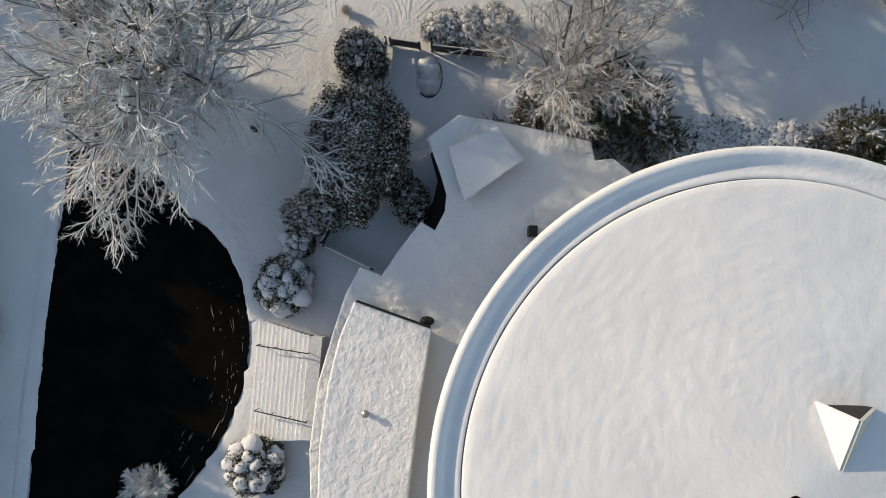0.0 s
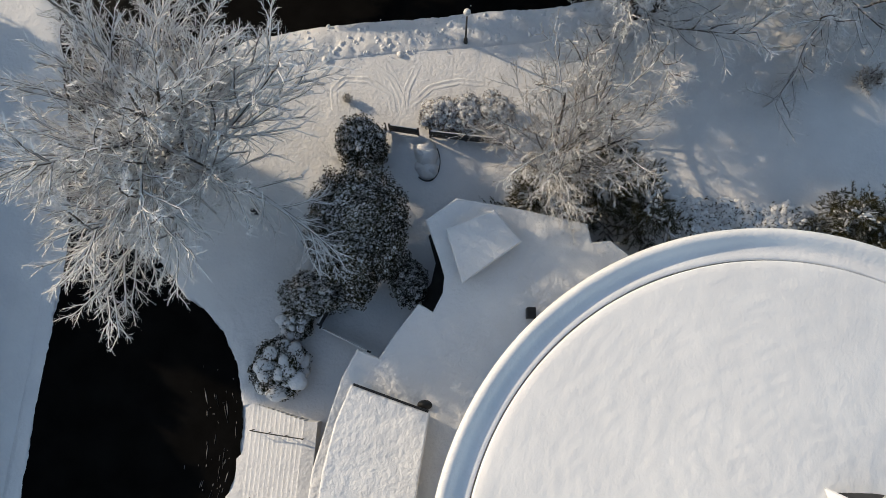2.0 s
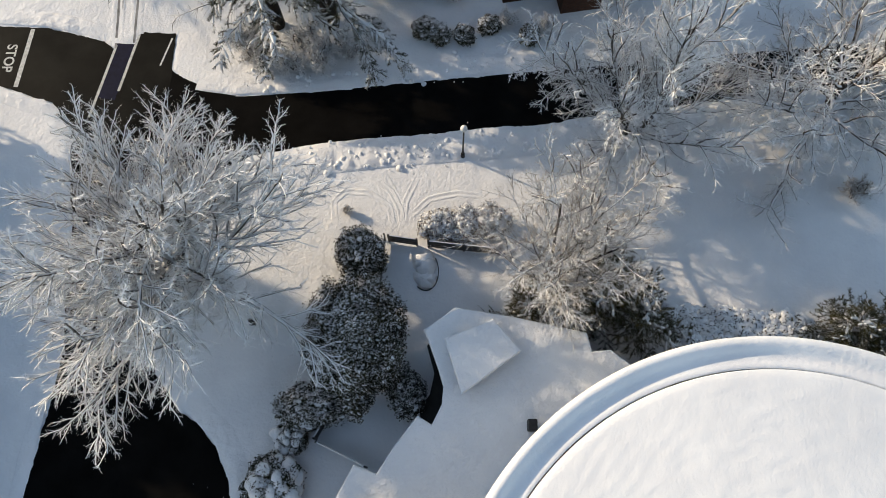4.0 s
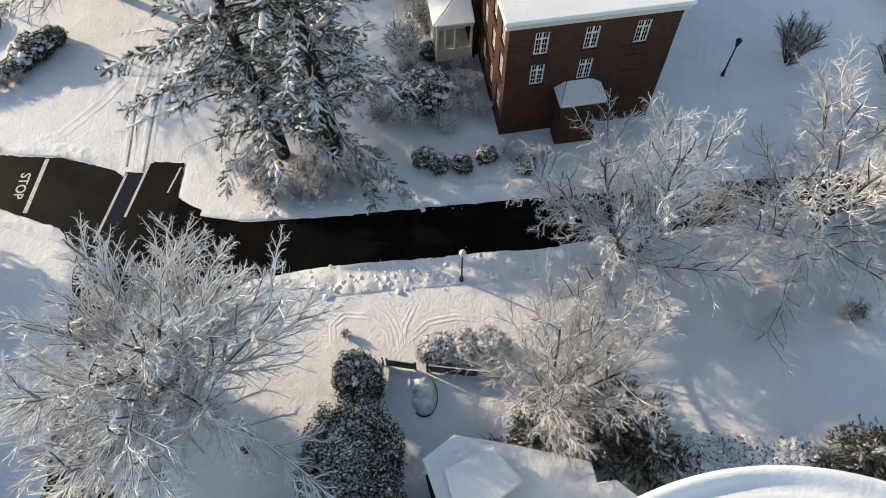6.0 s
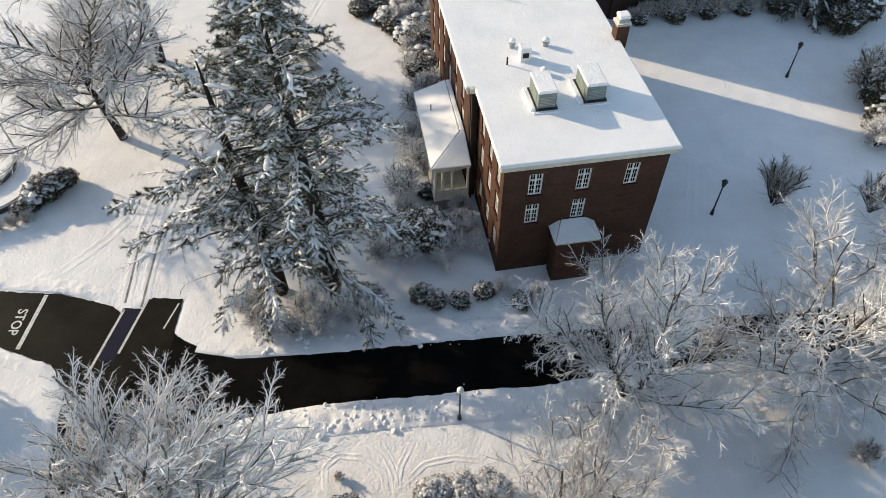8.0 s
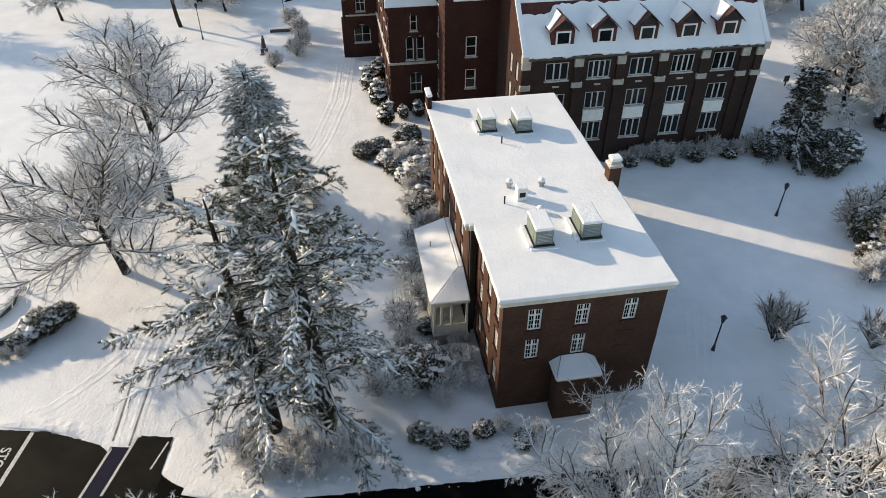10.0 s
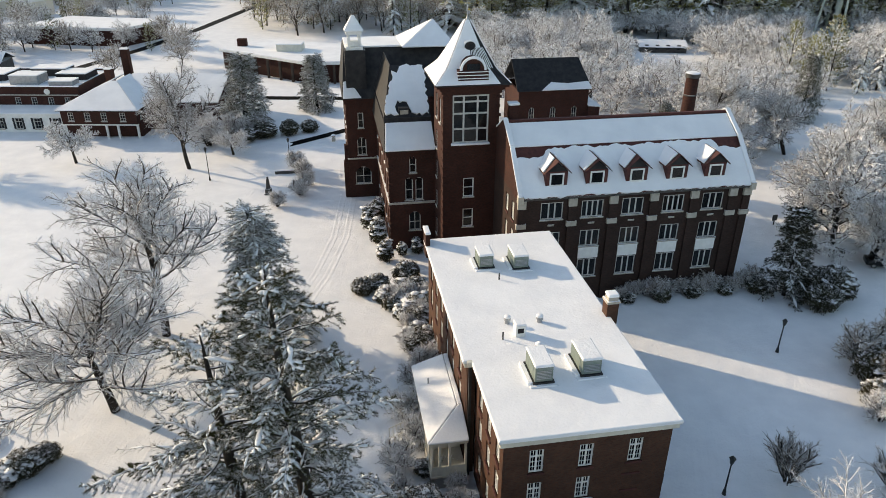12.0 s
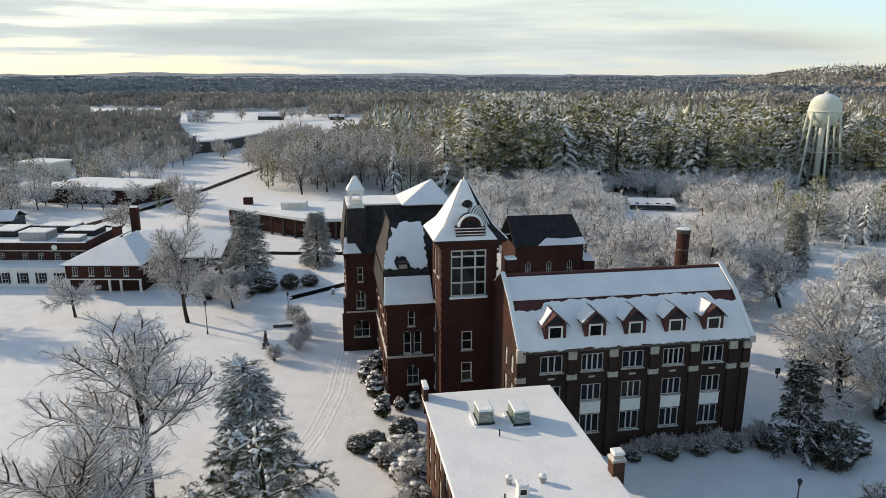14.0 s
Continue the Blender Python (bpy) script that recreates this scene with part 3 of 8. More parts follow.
part("canopy_snow", snow_slab(local(canopy), 5.90, 6.12, 0.1), LUMPY_SNOW, hall, "lumpy snow on the raised flat roof")
edge_a, edge_b = Vector((*local(canopy)[0], 0)), Vector((*local(canopy)[-1], 0))
along = (edge_b - edge_a).normalized()
flashing = pose(0, 0, 0)
flashing.translation = edge_a + Vector((0, 0, 6.0))
part("flashing", boxes((0.1, (edge_b - edge_a).length - 0.1, -0.02, 0.09, 0.0, 0.16)), BLACK_IRON, hall, "dark metal edge of the flat roof", flashing @ Matrix.Rotation(math.atan2(along.y, along.x), 4, "Z"))
hatch = bmesh.new()
bmesh.ops.create_uvsphere(hatch, u_segments=14, v_segments=8, radius=0.32, matrix=Matrix.Translation(edge_b + Vector((-0.3, 0.32, 4.7))) @ Matrix.Diagonal((1.2, 0.8, 0.8, 1)))
part("roof_cowl", hatch, BLACK_IRON, hall, "dark rounded cowl beside the flat roof", smooth=True)
tray = bmesh.new()
tube(tray, (-18.15, 2.55, 6.0), (-18.15, 2.55, 6.45), 0.12, 0.12, 10)
tube(tray, (-18.15, 2.55, 6.45), (-18.15, 2.55, 6.58), 0.2, 0.05, 10)
part("roof_vent", tray, METAL_GREY, hall)
shed = [(-0.16, 7.8), (0.73, 4.92), (3.84, 7.19), (2.4, 8.88)]
shed = rise(shed, 0.958)
part("stair_head", prism(bmesh.new(), local(shrunk(shed, 0.25)), 4.6, 5.35), DARK_STONE, hall)
part("stair_head_snow", snow_slab(local(shed), 5.30, 5.55, 0.08), LUMPY_SNOW, hall, "snow on the small square roof")
part("service_box", boxes((-10.3, -9.85, 11.25, 11.8, 4.6, 5.4), bevel=0.04), BLACK_IRON, hall)
# flat dark patch painted for the shadow and dark wall face here
flat_piece("yard_shadow_patch", [(-1.2, 8.2), (-0.75, 6.6), (-1.0, 5.4), (-1.55, 4.7), (-1.5, 4.0), (-0.8, 3.4), (0.1, 4.5), (0.1, 7.0), (-0.9, 8.6)], 0.14, SHADOW_BROWN, "dark patch laid as the shadow beside the terrace wall", "paving")

# broad outdoor steps from the turning place
steps = thing("outdoor_steps", pose(-11.0, -4.9, 0, 0, 0, -3.4), "broad shallow outdoor steps half buried in snow", "steps")
for k in range(12):
    part("step", boxes((0.28 * k, 0.28 * k + 0.29 + (0.5 if k == 11 else 0), -3.5 + 0.05 * k, 3.4 - 0.06 * k, 0.0, 0.14 + 0.10 * k), bevel=0.03), SNOW, steps)
for y0, dy in ((2.0, -0.35), (-1.6, -0.45)):
    rail = thing("handrail", pose(-10.7, -4.9 + y0, 0), "thin dark iron handrail beside snowy steps", "handrail", "handrails of the steps")
    bm = bmesh.new()
    tube(bm, (0, 0, 1.05), (1.5, dy * 0.5, 1.45), 0.035, 0.035, 6)
    tube(bm, (1.5, dy * 0.5, 1.45), (3.1, dy, 1.9), 0.035, 0.035, 6)
    part("rail", bm, BLACK_IRON, rail)
    for k in range(4):
        part("post", tube(bmesh.new(), (k, dy * k / 3, 0.1), (k, dy * k / 3, 1.08 + 0.27 * k), 0.025, 0.025, 6), BLACK_IRON, rail)


def fence(a, b, label, height=1.1, count=None):
    a, b = Vector((*a, 0.05)), Vector((*b, 0.05))
    length = (b - a).length
    ob = thing("fence", Matrix.Translation(a) @ Matrix.Rotation(math.atan2(b.y - a.y, b.x - a.x), 4, "Z"), label, "fence", "fences round the yard")
    n = count or max(2, int(length / 1.8) + 1)
    for k in range(n):
        x = length * k / (n - 1)
        part("post", boxes((x - 0.05, x + 0.05, -0.05, 0.05, 0, height + 0.08)), BLACK_IRON, ob)
    part("board", boxes((0, length, -0.03, 0.03, 0.15, height * 0.5)), BLACK_IRON, ob)
    part("board", boxes((0, length, -0.03, 0.03, height * 0.56, height)), BLACK_IRON, ob)
    bm = boxes((-0.02, length + 0.02, -0.035, 0.035, height, height + 0.05), bevel=0.015)
    part("snow_cap", bm, SNOW, ob)
    return ob


fence((-3.86, 14.7), (-4.05, 11.2), "dark board fence with a cap of snow")
fence((-3.6, 14.65), (-1.9, 14.4), "dark board fence with a cap of snow")
fence((-1.2, 14.3), (3.1, 13.85), "dark board fence with a cap of snow")
fence((-5.8, 5.6), (-7.25, 2.9), "dark board fence with a cap of snow")
fence((-7.1, 2.7), (-4.4, 1.45), "dark board fence with a cap of snow")


def street_lamp(x, y, height, label):
    ob = thing("street_lamp", pose(x, y, 0), label, "lamp", "street lamps")
    bm = bmesh.new()
    tube(bm, (0, 0, 0), (0, 0, 0.5), 0.16, 0.10, 10)
    tube(bm, (0, 0, 0.5), (0, 0, 0.58), 0.13, 0.07, 10)
    tube(bm, (0, 0, 0.58), (0, 0, height - 0.5), 0.065, 0.05, 10)
    part("pole", bm, BLACK_IRON, ob)
    bm = bmesh.new()
    tube(bm, (0, 0, height - 0.52), (0, 0, height - 0.40), 0.06, 0.15, 10)
    part("collar", bm, BLACK_IRON, ob)
    bm = bmesh.new()
    bmesh.ops.create_uvsphere(bm, u_segments=14, v_segments=9, radius=0.22, matrix=Matrix.Translation((0, 0, height - 0.22)))
    part("globe", bm, GLOBE, ob, "white globe", smooth=True)
    bm = bmesh.new()
    tube(bm, (0, 0, height - 0.05), (0, 0, height + 0.02), 0.12, 0.02, 8)
    part("snow_cap", bm, SNOW, ob)
    return ob


def lantern_lamp(x, y, height, label):
    ob = thing("street_lamp", pose(x, y, 0), label, "lamp", "street lamps")
    bm = bmesh.new()
    tube(bm, (0, 0, 0), (0, 0, 0.6), 0.18, 0.10, 8)
    tube(bm, (0, 0, 0.6), (0, 0, height - 0.75), 0.075, 0.05, 8)
    part("pole", bm, BLACK_IRON, ob)
    bm = bmesh.new()
    tube(bm, (0, 0, height - 0.75), (0, 0, height - 0.25), 0.12, 0.22, 6)
    part("lantern", bm, BLACK_IRON, ob, "dark glazed lantern")
    part("cap", tube(bmesh.new(), (0, 0, height - 0.25), (0, 0, height), 0.27, 0.03, 6), BLACK_IRON, ob)
    return ob


street_lamp(0.88, 20.45, 3.9, "black iron lamp post with a white globe beside the road")
lantern_lamp(21.05, 38.26, 3.85, "black iron lantern post in shaded snow")
lantern_lamp(32.84, 56.65, 3.9, "black iron lantern post in shaded snow")
lantern_lamp(-36.8, 102.2, 5.5, "slim dark lamp post on the snowy lawn")
lantern_lamp(-26.0, 111.0, 4.2, "slim dark lamp post on the snowy lawn")

box_post = thing("meter_box", pose(-11.27, 9.4, 0, 0, 0, 20), "small dark square box on a short post in the snow", "box")
part("post", boxes((-0.05, 0.05, -0.05, 0.05, 0, 0.8)), BLACK_IRON, box_post)
part("box", boxes((-0.22, 0.22, -0.2, 0.2, 0.7, 1.0), bevel=0.03), BLACK_IRON, box_post)


# ---- building kit ----
CAMPUS = pose(3.4, 32.0, 0, 0, 0, 9.7)      # the brick buildings all stand square to this corner
MESHES = {}


def wall_mesh(length, height, thick, openings):
    """A wall with openings (x0, x1, z0, z1, arched) right through it; its outer face is y = 0."""
    bm = bmesh.new()
    cut_x = sorted({0.0, length, *[o[0] for o in openings], *[o[1] for o in openings]})
    cut_z = sorted({0.0, height, *[o[2] for o in openings], *[o[3] for o in openings]})
    cut_x, cut_z = [x for x in cut_x if 0 <= x <= length], [z for z in cut_z if 0 <= z <= height]
    spots = {}

    def v(x, y, z):
        key = (round(x, 4), round(y, 4), round(z, 4))
        if key not in spots:
            spots[key] = bm.verts.new(key)
        return spots[key]

    def open_at(x, z):
        return any(o[0] < x < o[1] and o[2] < z < o[3] for o in openings)

    nx, nz = len(cut_x) - 1, len(cut_z) - 1
    full = [[not open_at((cut_x[i] + cut_x[i + 1]) / 2, (cut_z[k] + cut_z[k + 1]) / 2) for k in range(nz)] for i in range(nx)]
    for i in range(nx):
        for k in range(nz):
            if not full[i][k]:
                continue
            x0, x1, z0, z1 = cut_x[i], cut_x[i + 1], cut_z[k], cut_z[k + 1]
            bm.faces.new((v(x0, 0, z0), v(x1, 0, z0), v(x1, 0, z1), v(x0, 0, z1)))
            bm.faces.new((v(x0, thick, z1), v(x1, thick, z1), v(x1, thick, z0), v(x0, thick, z0)))
            for di, dk, a, b in ((-1, 0, (x0, z1), (x0, z0)), (1, 0, (x1, z0), (x1, z1)), (0, -1, (x0, z0), (x1, z0)), (0, 1, (x1, z1), (x0, z1))):
                ii, kk = i + di, k + dk
                if not (0 <= ii < nx and 0 <= kk < nz) or not full[ii][kk]:
                    bm.faces.new((v(b[0], 0, b[1]), v(a[0], 0, a[1]), v(a[0], thick, a[1]), v(b[0], thick, b[1])))
    for o in openings:
        if len(o) > 4 and o[4]:
            x0, x1, z0, z1 = o[:4]
            r, cx, cz = (x1 - x0) / 2, (x0 + x1) / 2, z1 - (x1 - x0) / 2
            for s in (-1, 1):
                arc = [(cx + s * r * math.cos(t), cz + r * math.sin(t)) for t in np.linspace(0, math.pi / 2, 7)]
                corner = (cx + s * r, z1)
                for (ax, az), (bx, bz) in zip(arc, arc[1:]):
                    for y in (0.002, thick - 0.002):
                        bm.faces.new([bm.verts.new((px, y, pz)) for px, pz in ((ax, az), (bx, bz), corner)])
                    bm.faces.new([bm.verts.new(p) for p in ((ax, 0.002, az), (bx, 0.002, bz), (bx, thick - 0.002, bz), (ax, thick - 0.002, az))])
    bmesh.ops.remove_doubles(bm, verts=bm.verts[:], dist=0.004)
    bmesh.ops.recalc_face_normals(bm, faces=bm.faces)
    return bm


def window_meshes(w, h, cols, rows, bar, arch, border, cross=False):
    key = (round(w, 2), round(h, 2), tuple(cols), tuple(rows), bar, arch, border, cross)
    if key in MESHES:
        return MESHES[key]
    xs = [border] + [w * c for c in cols] + [w - border]
    zs = [border] + [h * q for q in rows] + [h - border]
    cells = []
    for i, (xa, xb) in enumerate(zip(xs, xs[1:])):
        for k, (za, zb) in enumerate(zip(zs, zs[1:])):
            cells.append((xa + (bar / 2 if i else 0), xb - (bar / 2 if i < len(xs) - 2 else 0), za + (bar / 2 if k else 0), zb - (bar / 2 if k < len(zs) - 2 else 0)))
    bm = wall_mesh(w, h, 0.09, cells)
    bmesh.ops.translate(bm, verts=bm.verts, vec=(0, 0.10, 0))
    if cross:      # a stout mullion and transom between the casements
        box(bm, w * 0.5 - 0.06, w * 0.5 + 0.06, 0.085, 0.17, border, h - border)
        box(bm, border, w - border, 0.088, 0.168, h * rows[-1] - 0.055, h * rows[-1] + 0.055)
    frame_me = bpy.data.meshes.new("window")
    bm.to_mesh(frame_me)
    bm.free()
    panes = []
    for xa, xb, za, zb in cells:
        pane_bm = boxes((xa - 0.01, xb + 0.01, 0.14, 0.152, za - 0.01, zb + 0.01))
        pane_me = bpy.data.meshes.new("pane")
        pane_bm.to_mesh(pane_me)
        pane_bm.free()
        pane_me.materials.append(GLASS)
        panes.append(pane_me)
    sill_bm = boxes((-0.10, w + 0.10, -0.10, 0.12, -0.14, 0.0), bevel=0.015)
    sill_me = bpy.data.meshes.new("sill")
    sill_bm.to_mesh(sill_me)
    sill_bm.free()
    MESHES[key] = (frame_me, panes, sill_me)
    return MESHES[key]


def window(parent, m, x, z, w, h, cols=(0.5,), rows=(0.5,), bar=0.05, arch=False, border=0.09, mat=None, sill=STONE, cross=False):
    frame_me, panes, sill_me = window_meshes(w, h, cols, rows, bar, arch, border, cross)
    if not frame_me.materials:
        frame_me.materials.append(mat or FRAME_PAINT)
        sill_me.materials.append(sill)
    ob = part_mesh("window", frame_me, parent, m @ Matrix.Translation((x, 0, z)), "white-framed window")
    for pane_me in panes:
        part_mesh("pane", pane_me, ob)
    part_mesh("sill", sill_me, ob)
    return ob


def side(u0, u1, v0, v1, z0, which, thick):
    """Where a wall of a mass stands, and how long it is."""
    if which == "front":
        return pose(u0, v0, z0), u1 - u0
    if which == "back":
        return pose(u1, v1, z0, 0, 0, 180), u1 - u0
    if which == "right":
        return pose(u1, v0 + thick, z0, 0, 0, 90), v1 - v0 - 2 * thick
    return pose(u0, v1 - thick, z0, 0, 0, 270), v1 - v0 - 2 * thick


def mass(parent, u0, u1, v0, v1, z0, z1, mat, glazed=None, thick=0.35, sides=("front", "right", "back", "left"), label=""):
    """Four brick walls; glazed gives for a side its windows (x, z, w, h, options)."""
    for which in sides:
        m, length = side(u0, u1, v0, v1, z0, which, thick)
        rows = (glazed or {}).get(which, [])
        openings = [(x, x + w, z, z + h, o.get("arch", False)) for x, z, w, h, o in rows]
        part("wall", wall_mesh(length, z1 - z0, thick, openings), mat, parent, label, m, uv=True)
        for x, z, w, h, o in rows:
            window(parent, m, x, z, w, h, **o)


def sheet_mesh(faces, thick):
    """Solid slabs from flat outlines of 3D points, thickened upwards along their normals."""
    bm = bmesh.new()
    for pts in faces:
        pts = [Vector(p) for p in pts]
        n = Vector((0, 0, 0))
        for i in range(len(pts)):
            n += pts[i].cross(pts[(i + 1) % len(pts)])
        n.normalize()
        if n.z < 0:
            pts.reverse()
            n = -n
        lo = [bm.verts.new(p) for p in pts]
        hi = [bm.verts.new(p + n * thick) for p in pts]
        bm.faces.new(list(reversed(lo)))
        bm.faces.new(hi)
        for i in range(len(pts)):
            j = (i + 1) % len(pts)
            bm.faces.new((lo[i], lo[j], hi[j], hi[i]))
    bmesh.ops.recalc_face_normals(bm, faces=bm.faces)
    return bm


def soft_snow(faces, thick=0.16, round_off=0.06):
    bm = sheet_mesh(faces, thick)
    bmesh.ops.bevel(bm, geom=[e for e in bm.edges], offset=min(round_off, thick * 0.45), segments=2, affect="EDGES", profile=0.5)
    return bm


# ---- the flat-roofed brick hall ----
SASH = dict(cols=(0.285, 0.5, 0.715), rows=(0.235, 0.45, 0.69), bar=0.026, border=0.12, cross=True, mat=WHITE, sill=TILE)
annex = thing("brick_hall", CAMPUS, "three-storey red brick hall with a flat snow-covered roof", "building")
mass(annex, 0.35, 11.4, 0.35, 8.6, 0.0, 10.15, BRICK, {
    "front": [(1.7, 7.55, 0.95, 1.9, SASH), (4.95, 7.55, 0.95, 1.9, SASH), (8.25, 7.55, 0.95, 1.9, SASH), (1.7, 4.85, 0.95, 1.85, SASH), (4.95, 4.85, 0.95, 1.85, SASH)],
    "left": [(x, z, 1.1, 1.9, SASH) for x in (1.1, 3.6, 6.0) for z in (1.6, 4.85, 7.6)],
    "right": [(x, z, 1.0, 1.9, SASH) for x in (1.5, 5.0) for z in (1.6, 4.85, 7.6)]}, sides=("front", "left", "right"), label="red brick wall")
mass(annex, -0.25, 11.4, 8.6, 27.6, 0.0, 10.15, BRICK, {
    "left": [(x, z, 1.1, 1.9, SASH) for x in (1.2, 4.0, 6.8, 9.6, 12.4, 15.4) for z in (4.95, 7.6)] + [(x, 1.6, 1.1, 1.9, SASH) for x in (1.2, 4.0, 6.8)],
    "right": [(x, z, 1.0, 1.9, SASH) for x in (1.5, 6.5, 10.0, 13.5, 16.5) for z in (1.6, 4.85, 7.6)]}, sides=("left", "right", "back"), label="red brick wall")
part("wall", wall_mesh(0.6, 10.15, 0.3, []), BRICK, annex, "", pose(-0.25, 8.55, 0), uv=True)
outline1 = [(0.0, 0.0), (11.75, 0.0), (11.75, 27.9), (-0.6, 27.9), (-0.6, 8.3), (0.0, 8.3)]
part("cornice", prism(bmesh.new(), shrunk(outline1, 0.08), 10.15, 10.5), CREAM, annex, "pale painted cornice")
part("cornice", prism(bmesh.new(), outline1, 10.5, 10.62), CREAM, annex)
part("roof_snow", snow_slab([(-0.06, -0.06), (11.81, -0.06), (11.81, 27.96), (-0.66, 27.96), (-0.66, 8.24), (-0.06, 8.24)], 10.62, 10.86, 0.1), ROOF_SNOW, annex, "smooth thick snow on the flat roof")
part("downpipe", boxes((-0.2, 0.0, 8.2, 8.4, 0, 10.5)), BLACK_IRON, annex)
part("pipe_head", boxes((-0.35, 0.15, 8.0, 8.5, 10.4, 10.85), bevel=0.05), CREAM, annex)
part("parapet", boxes((-0.65, -0.25, 26.4, 28.0, 9.6, 12.0), bevel=0.04), DARK_BRICK, annex, uv=True)
part("parapet_snow", boxes((-0.72, -0.18, 26.35, 28.1, 12.0, 12.25), bevel=0.09), SNOW, annex)
for z in (6.45, 5.0):
    part("brick_band", boxes((8.35, 9.6, 0.29, 0.40, z, z + 0.14)), TILE, annex)
part("chimney", boxes((11.42, 12.35, 12.1, 13.0, 0.0, 12.0)), BRICK, annex, "brick chimney against the wall", uv=True)
part("chimney_cap", boxes((11.35, 12.42, 12.03, 13.07, 12.0, 12.2), (11.5, 12.3, 12.2, 12.9, 12.2, 12.5)), STONE, annex)
part("chimney_snow", boxes((11.45, 12.35, 12.1, 13.0, 12.5, 12.78), bevel=0.12), SNOW, annex)
# the entry bay on the short side
mass(annex, 4.1, 6.9, -1.2, 0.35, 0.0, 4.15, BRICK, {}, 0.3, ("front", "right", "left"), "red brick entry bay")
part("entry_roof", prism(bmesh.new(), [(3.95, -1.36), (7.05, -1.36), (7.05, 0.34), (3.95, 0.34)], 4.15, 4.28), CREAM, annex)
part("entry_snow", soft_snow([[(3.9, -1.4, 4.28), (7.1, -1.4, 4.28), (6.3, 0.33, 4.8), (4.7, 0.33, 4.8)], [(3.9, -1.4, 4.28), (4.7, 0.33, 4.8), (3.9, 0.33, 4.28)], [(7.1, -1.4, 4.28), (7.1, 0.33, 4.28), (6.3, 0.33, 4.8)]], 0.14), ROOF_SNOW, annex)
part("entry_core", boxes((4.05, 6.95, -1.3, 0.3, 4.28, 4.34)), CREAM, annex)
# small dark pipe item on the right wall, drawn as a rounded box
part("wall_pipe", boxes((11.4, 11.75, 0.8, 1.2, 4.6, 5.5), bevel=0.08), BLACK_IRON, annex)

# the side porch
porch = thing("side_porch", CAMPUS @ pose(-3.1, 7.2, 0), "cream wooden side porch with a snow-covered hip roof", "porch")
part("base", boxes((0, 2.7, 0, 9.0, 0, 1.15)), CONCRETE, porch)
part("floor", boxes((-0.05, 2.72, -0.05, 9.05, 1.15, 1.3)), CREAM, porch)
part("back_room", boxes((0.05, 2.7, 2.9, 8.95, 1.3, 4.45)), CREAM, porch)
for x in (0.0, 0.55, 1.3, 2.5):
    part("post", boxes((x, x + 0.16, 0, 0.16, 1.3, 4.4)), CREAM, porch)
for y in (1.3, 2.7):
    part("post", boxes((0, 0.16, y, y + 0.16, 1.3, 4.4)), CREAM, porch)
part("panel", boxes((0.1, 2.6, 0.03, 0.12, 1.3, 2.2)), CREAM, porch)
part("panel", boxes((0.03, 0.12, 0.1, 2.8, 1.3, 2.2)), CREAM, porch)
part("beam", boxes((-0.1, 2.72, -0.1, 9.1, 4.35, 4.65)), CREAM, porch)
part("dark_door", boxes((1.6, 2.4, -0.03, 0.06, 0.1, 1.1)), SLATE, porch)
part("roof_snow", soft_snow([[(-0.25, -0.25, 4.65), (2.75, -0.25, 4.65), (2.75, 2.6, 5.6), (2.4, 2.6, 5.6)], [(-0.25, -0.25, 4.65), (2.4, 2.6, 5.6), (2.4, 9.2, 5.6), (-0.25, 9.2, 4.65)], [(2.4, 2.6, 5.6), (2.75, 2.6, 5.6), (2.75, 9.2, 5.6), (2.4, 9.2, 5.6)]], 0.2), ROOF_SNOW, porch)
part("roof_core", sheet_mesh([[(-0.2, -0.2, 4.6), (2.75, -0.2, 4.6), (2.75, 2.6, 5.55), (2.4, 2.6, 5.55)], [(-0.2, -0.2, 4.6), (2.4, 2.6, 5.55), (2.4, 9.15, 5.55), (-0.2, 9.15, 4.6)]], 0.05), CREAM, porch)
stairs = part("stairs", boxes(*[(-0.42 * k - 0.44, -0.42 * k, 5.0, 6.2, 0.0, 1.12 - 0.19 * k) for k in range(6)], bevel=0.015), CREAM, porch, "cream wooden stairs under snow")
part("snow", boxes(*[(-0.42 * k - 0.42, -0.42 * k - 0.02, 5.05, 6.15, 1.12 - 0.19 * k, 1.20 - 0.19 * k) for k in range(6)], bevel=0.03), SNOW, stairs)
for y in (5.0, 6.14):
    part("handrail", tube(bmesh.new(), (0.0, y + 0.03, 2.1), (-2.6, y + 0.03, 1.0), 0.045, 0.045, 6), CREAM, stairs)
    for k in range(9):
        x = -0.02 - 0.32 * k
        part("baluster", boxes((x - 0.03, x + 0.03, y, y + 0.06, max(0.0, 1.1 + 0.45 * x), 2.1 + 0.423 * x)), CREAM, stairs)
part("stove_pipe", tube(bmesh.new(), (0.7, 6.2, 4.9), (0.7, 6.2, 5.7), 0.06, 0.06, 8), METAL_GREY, porch)


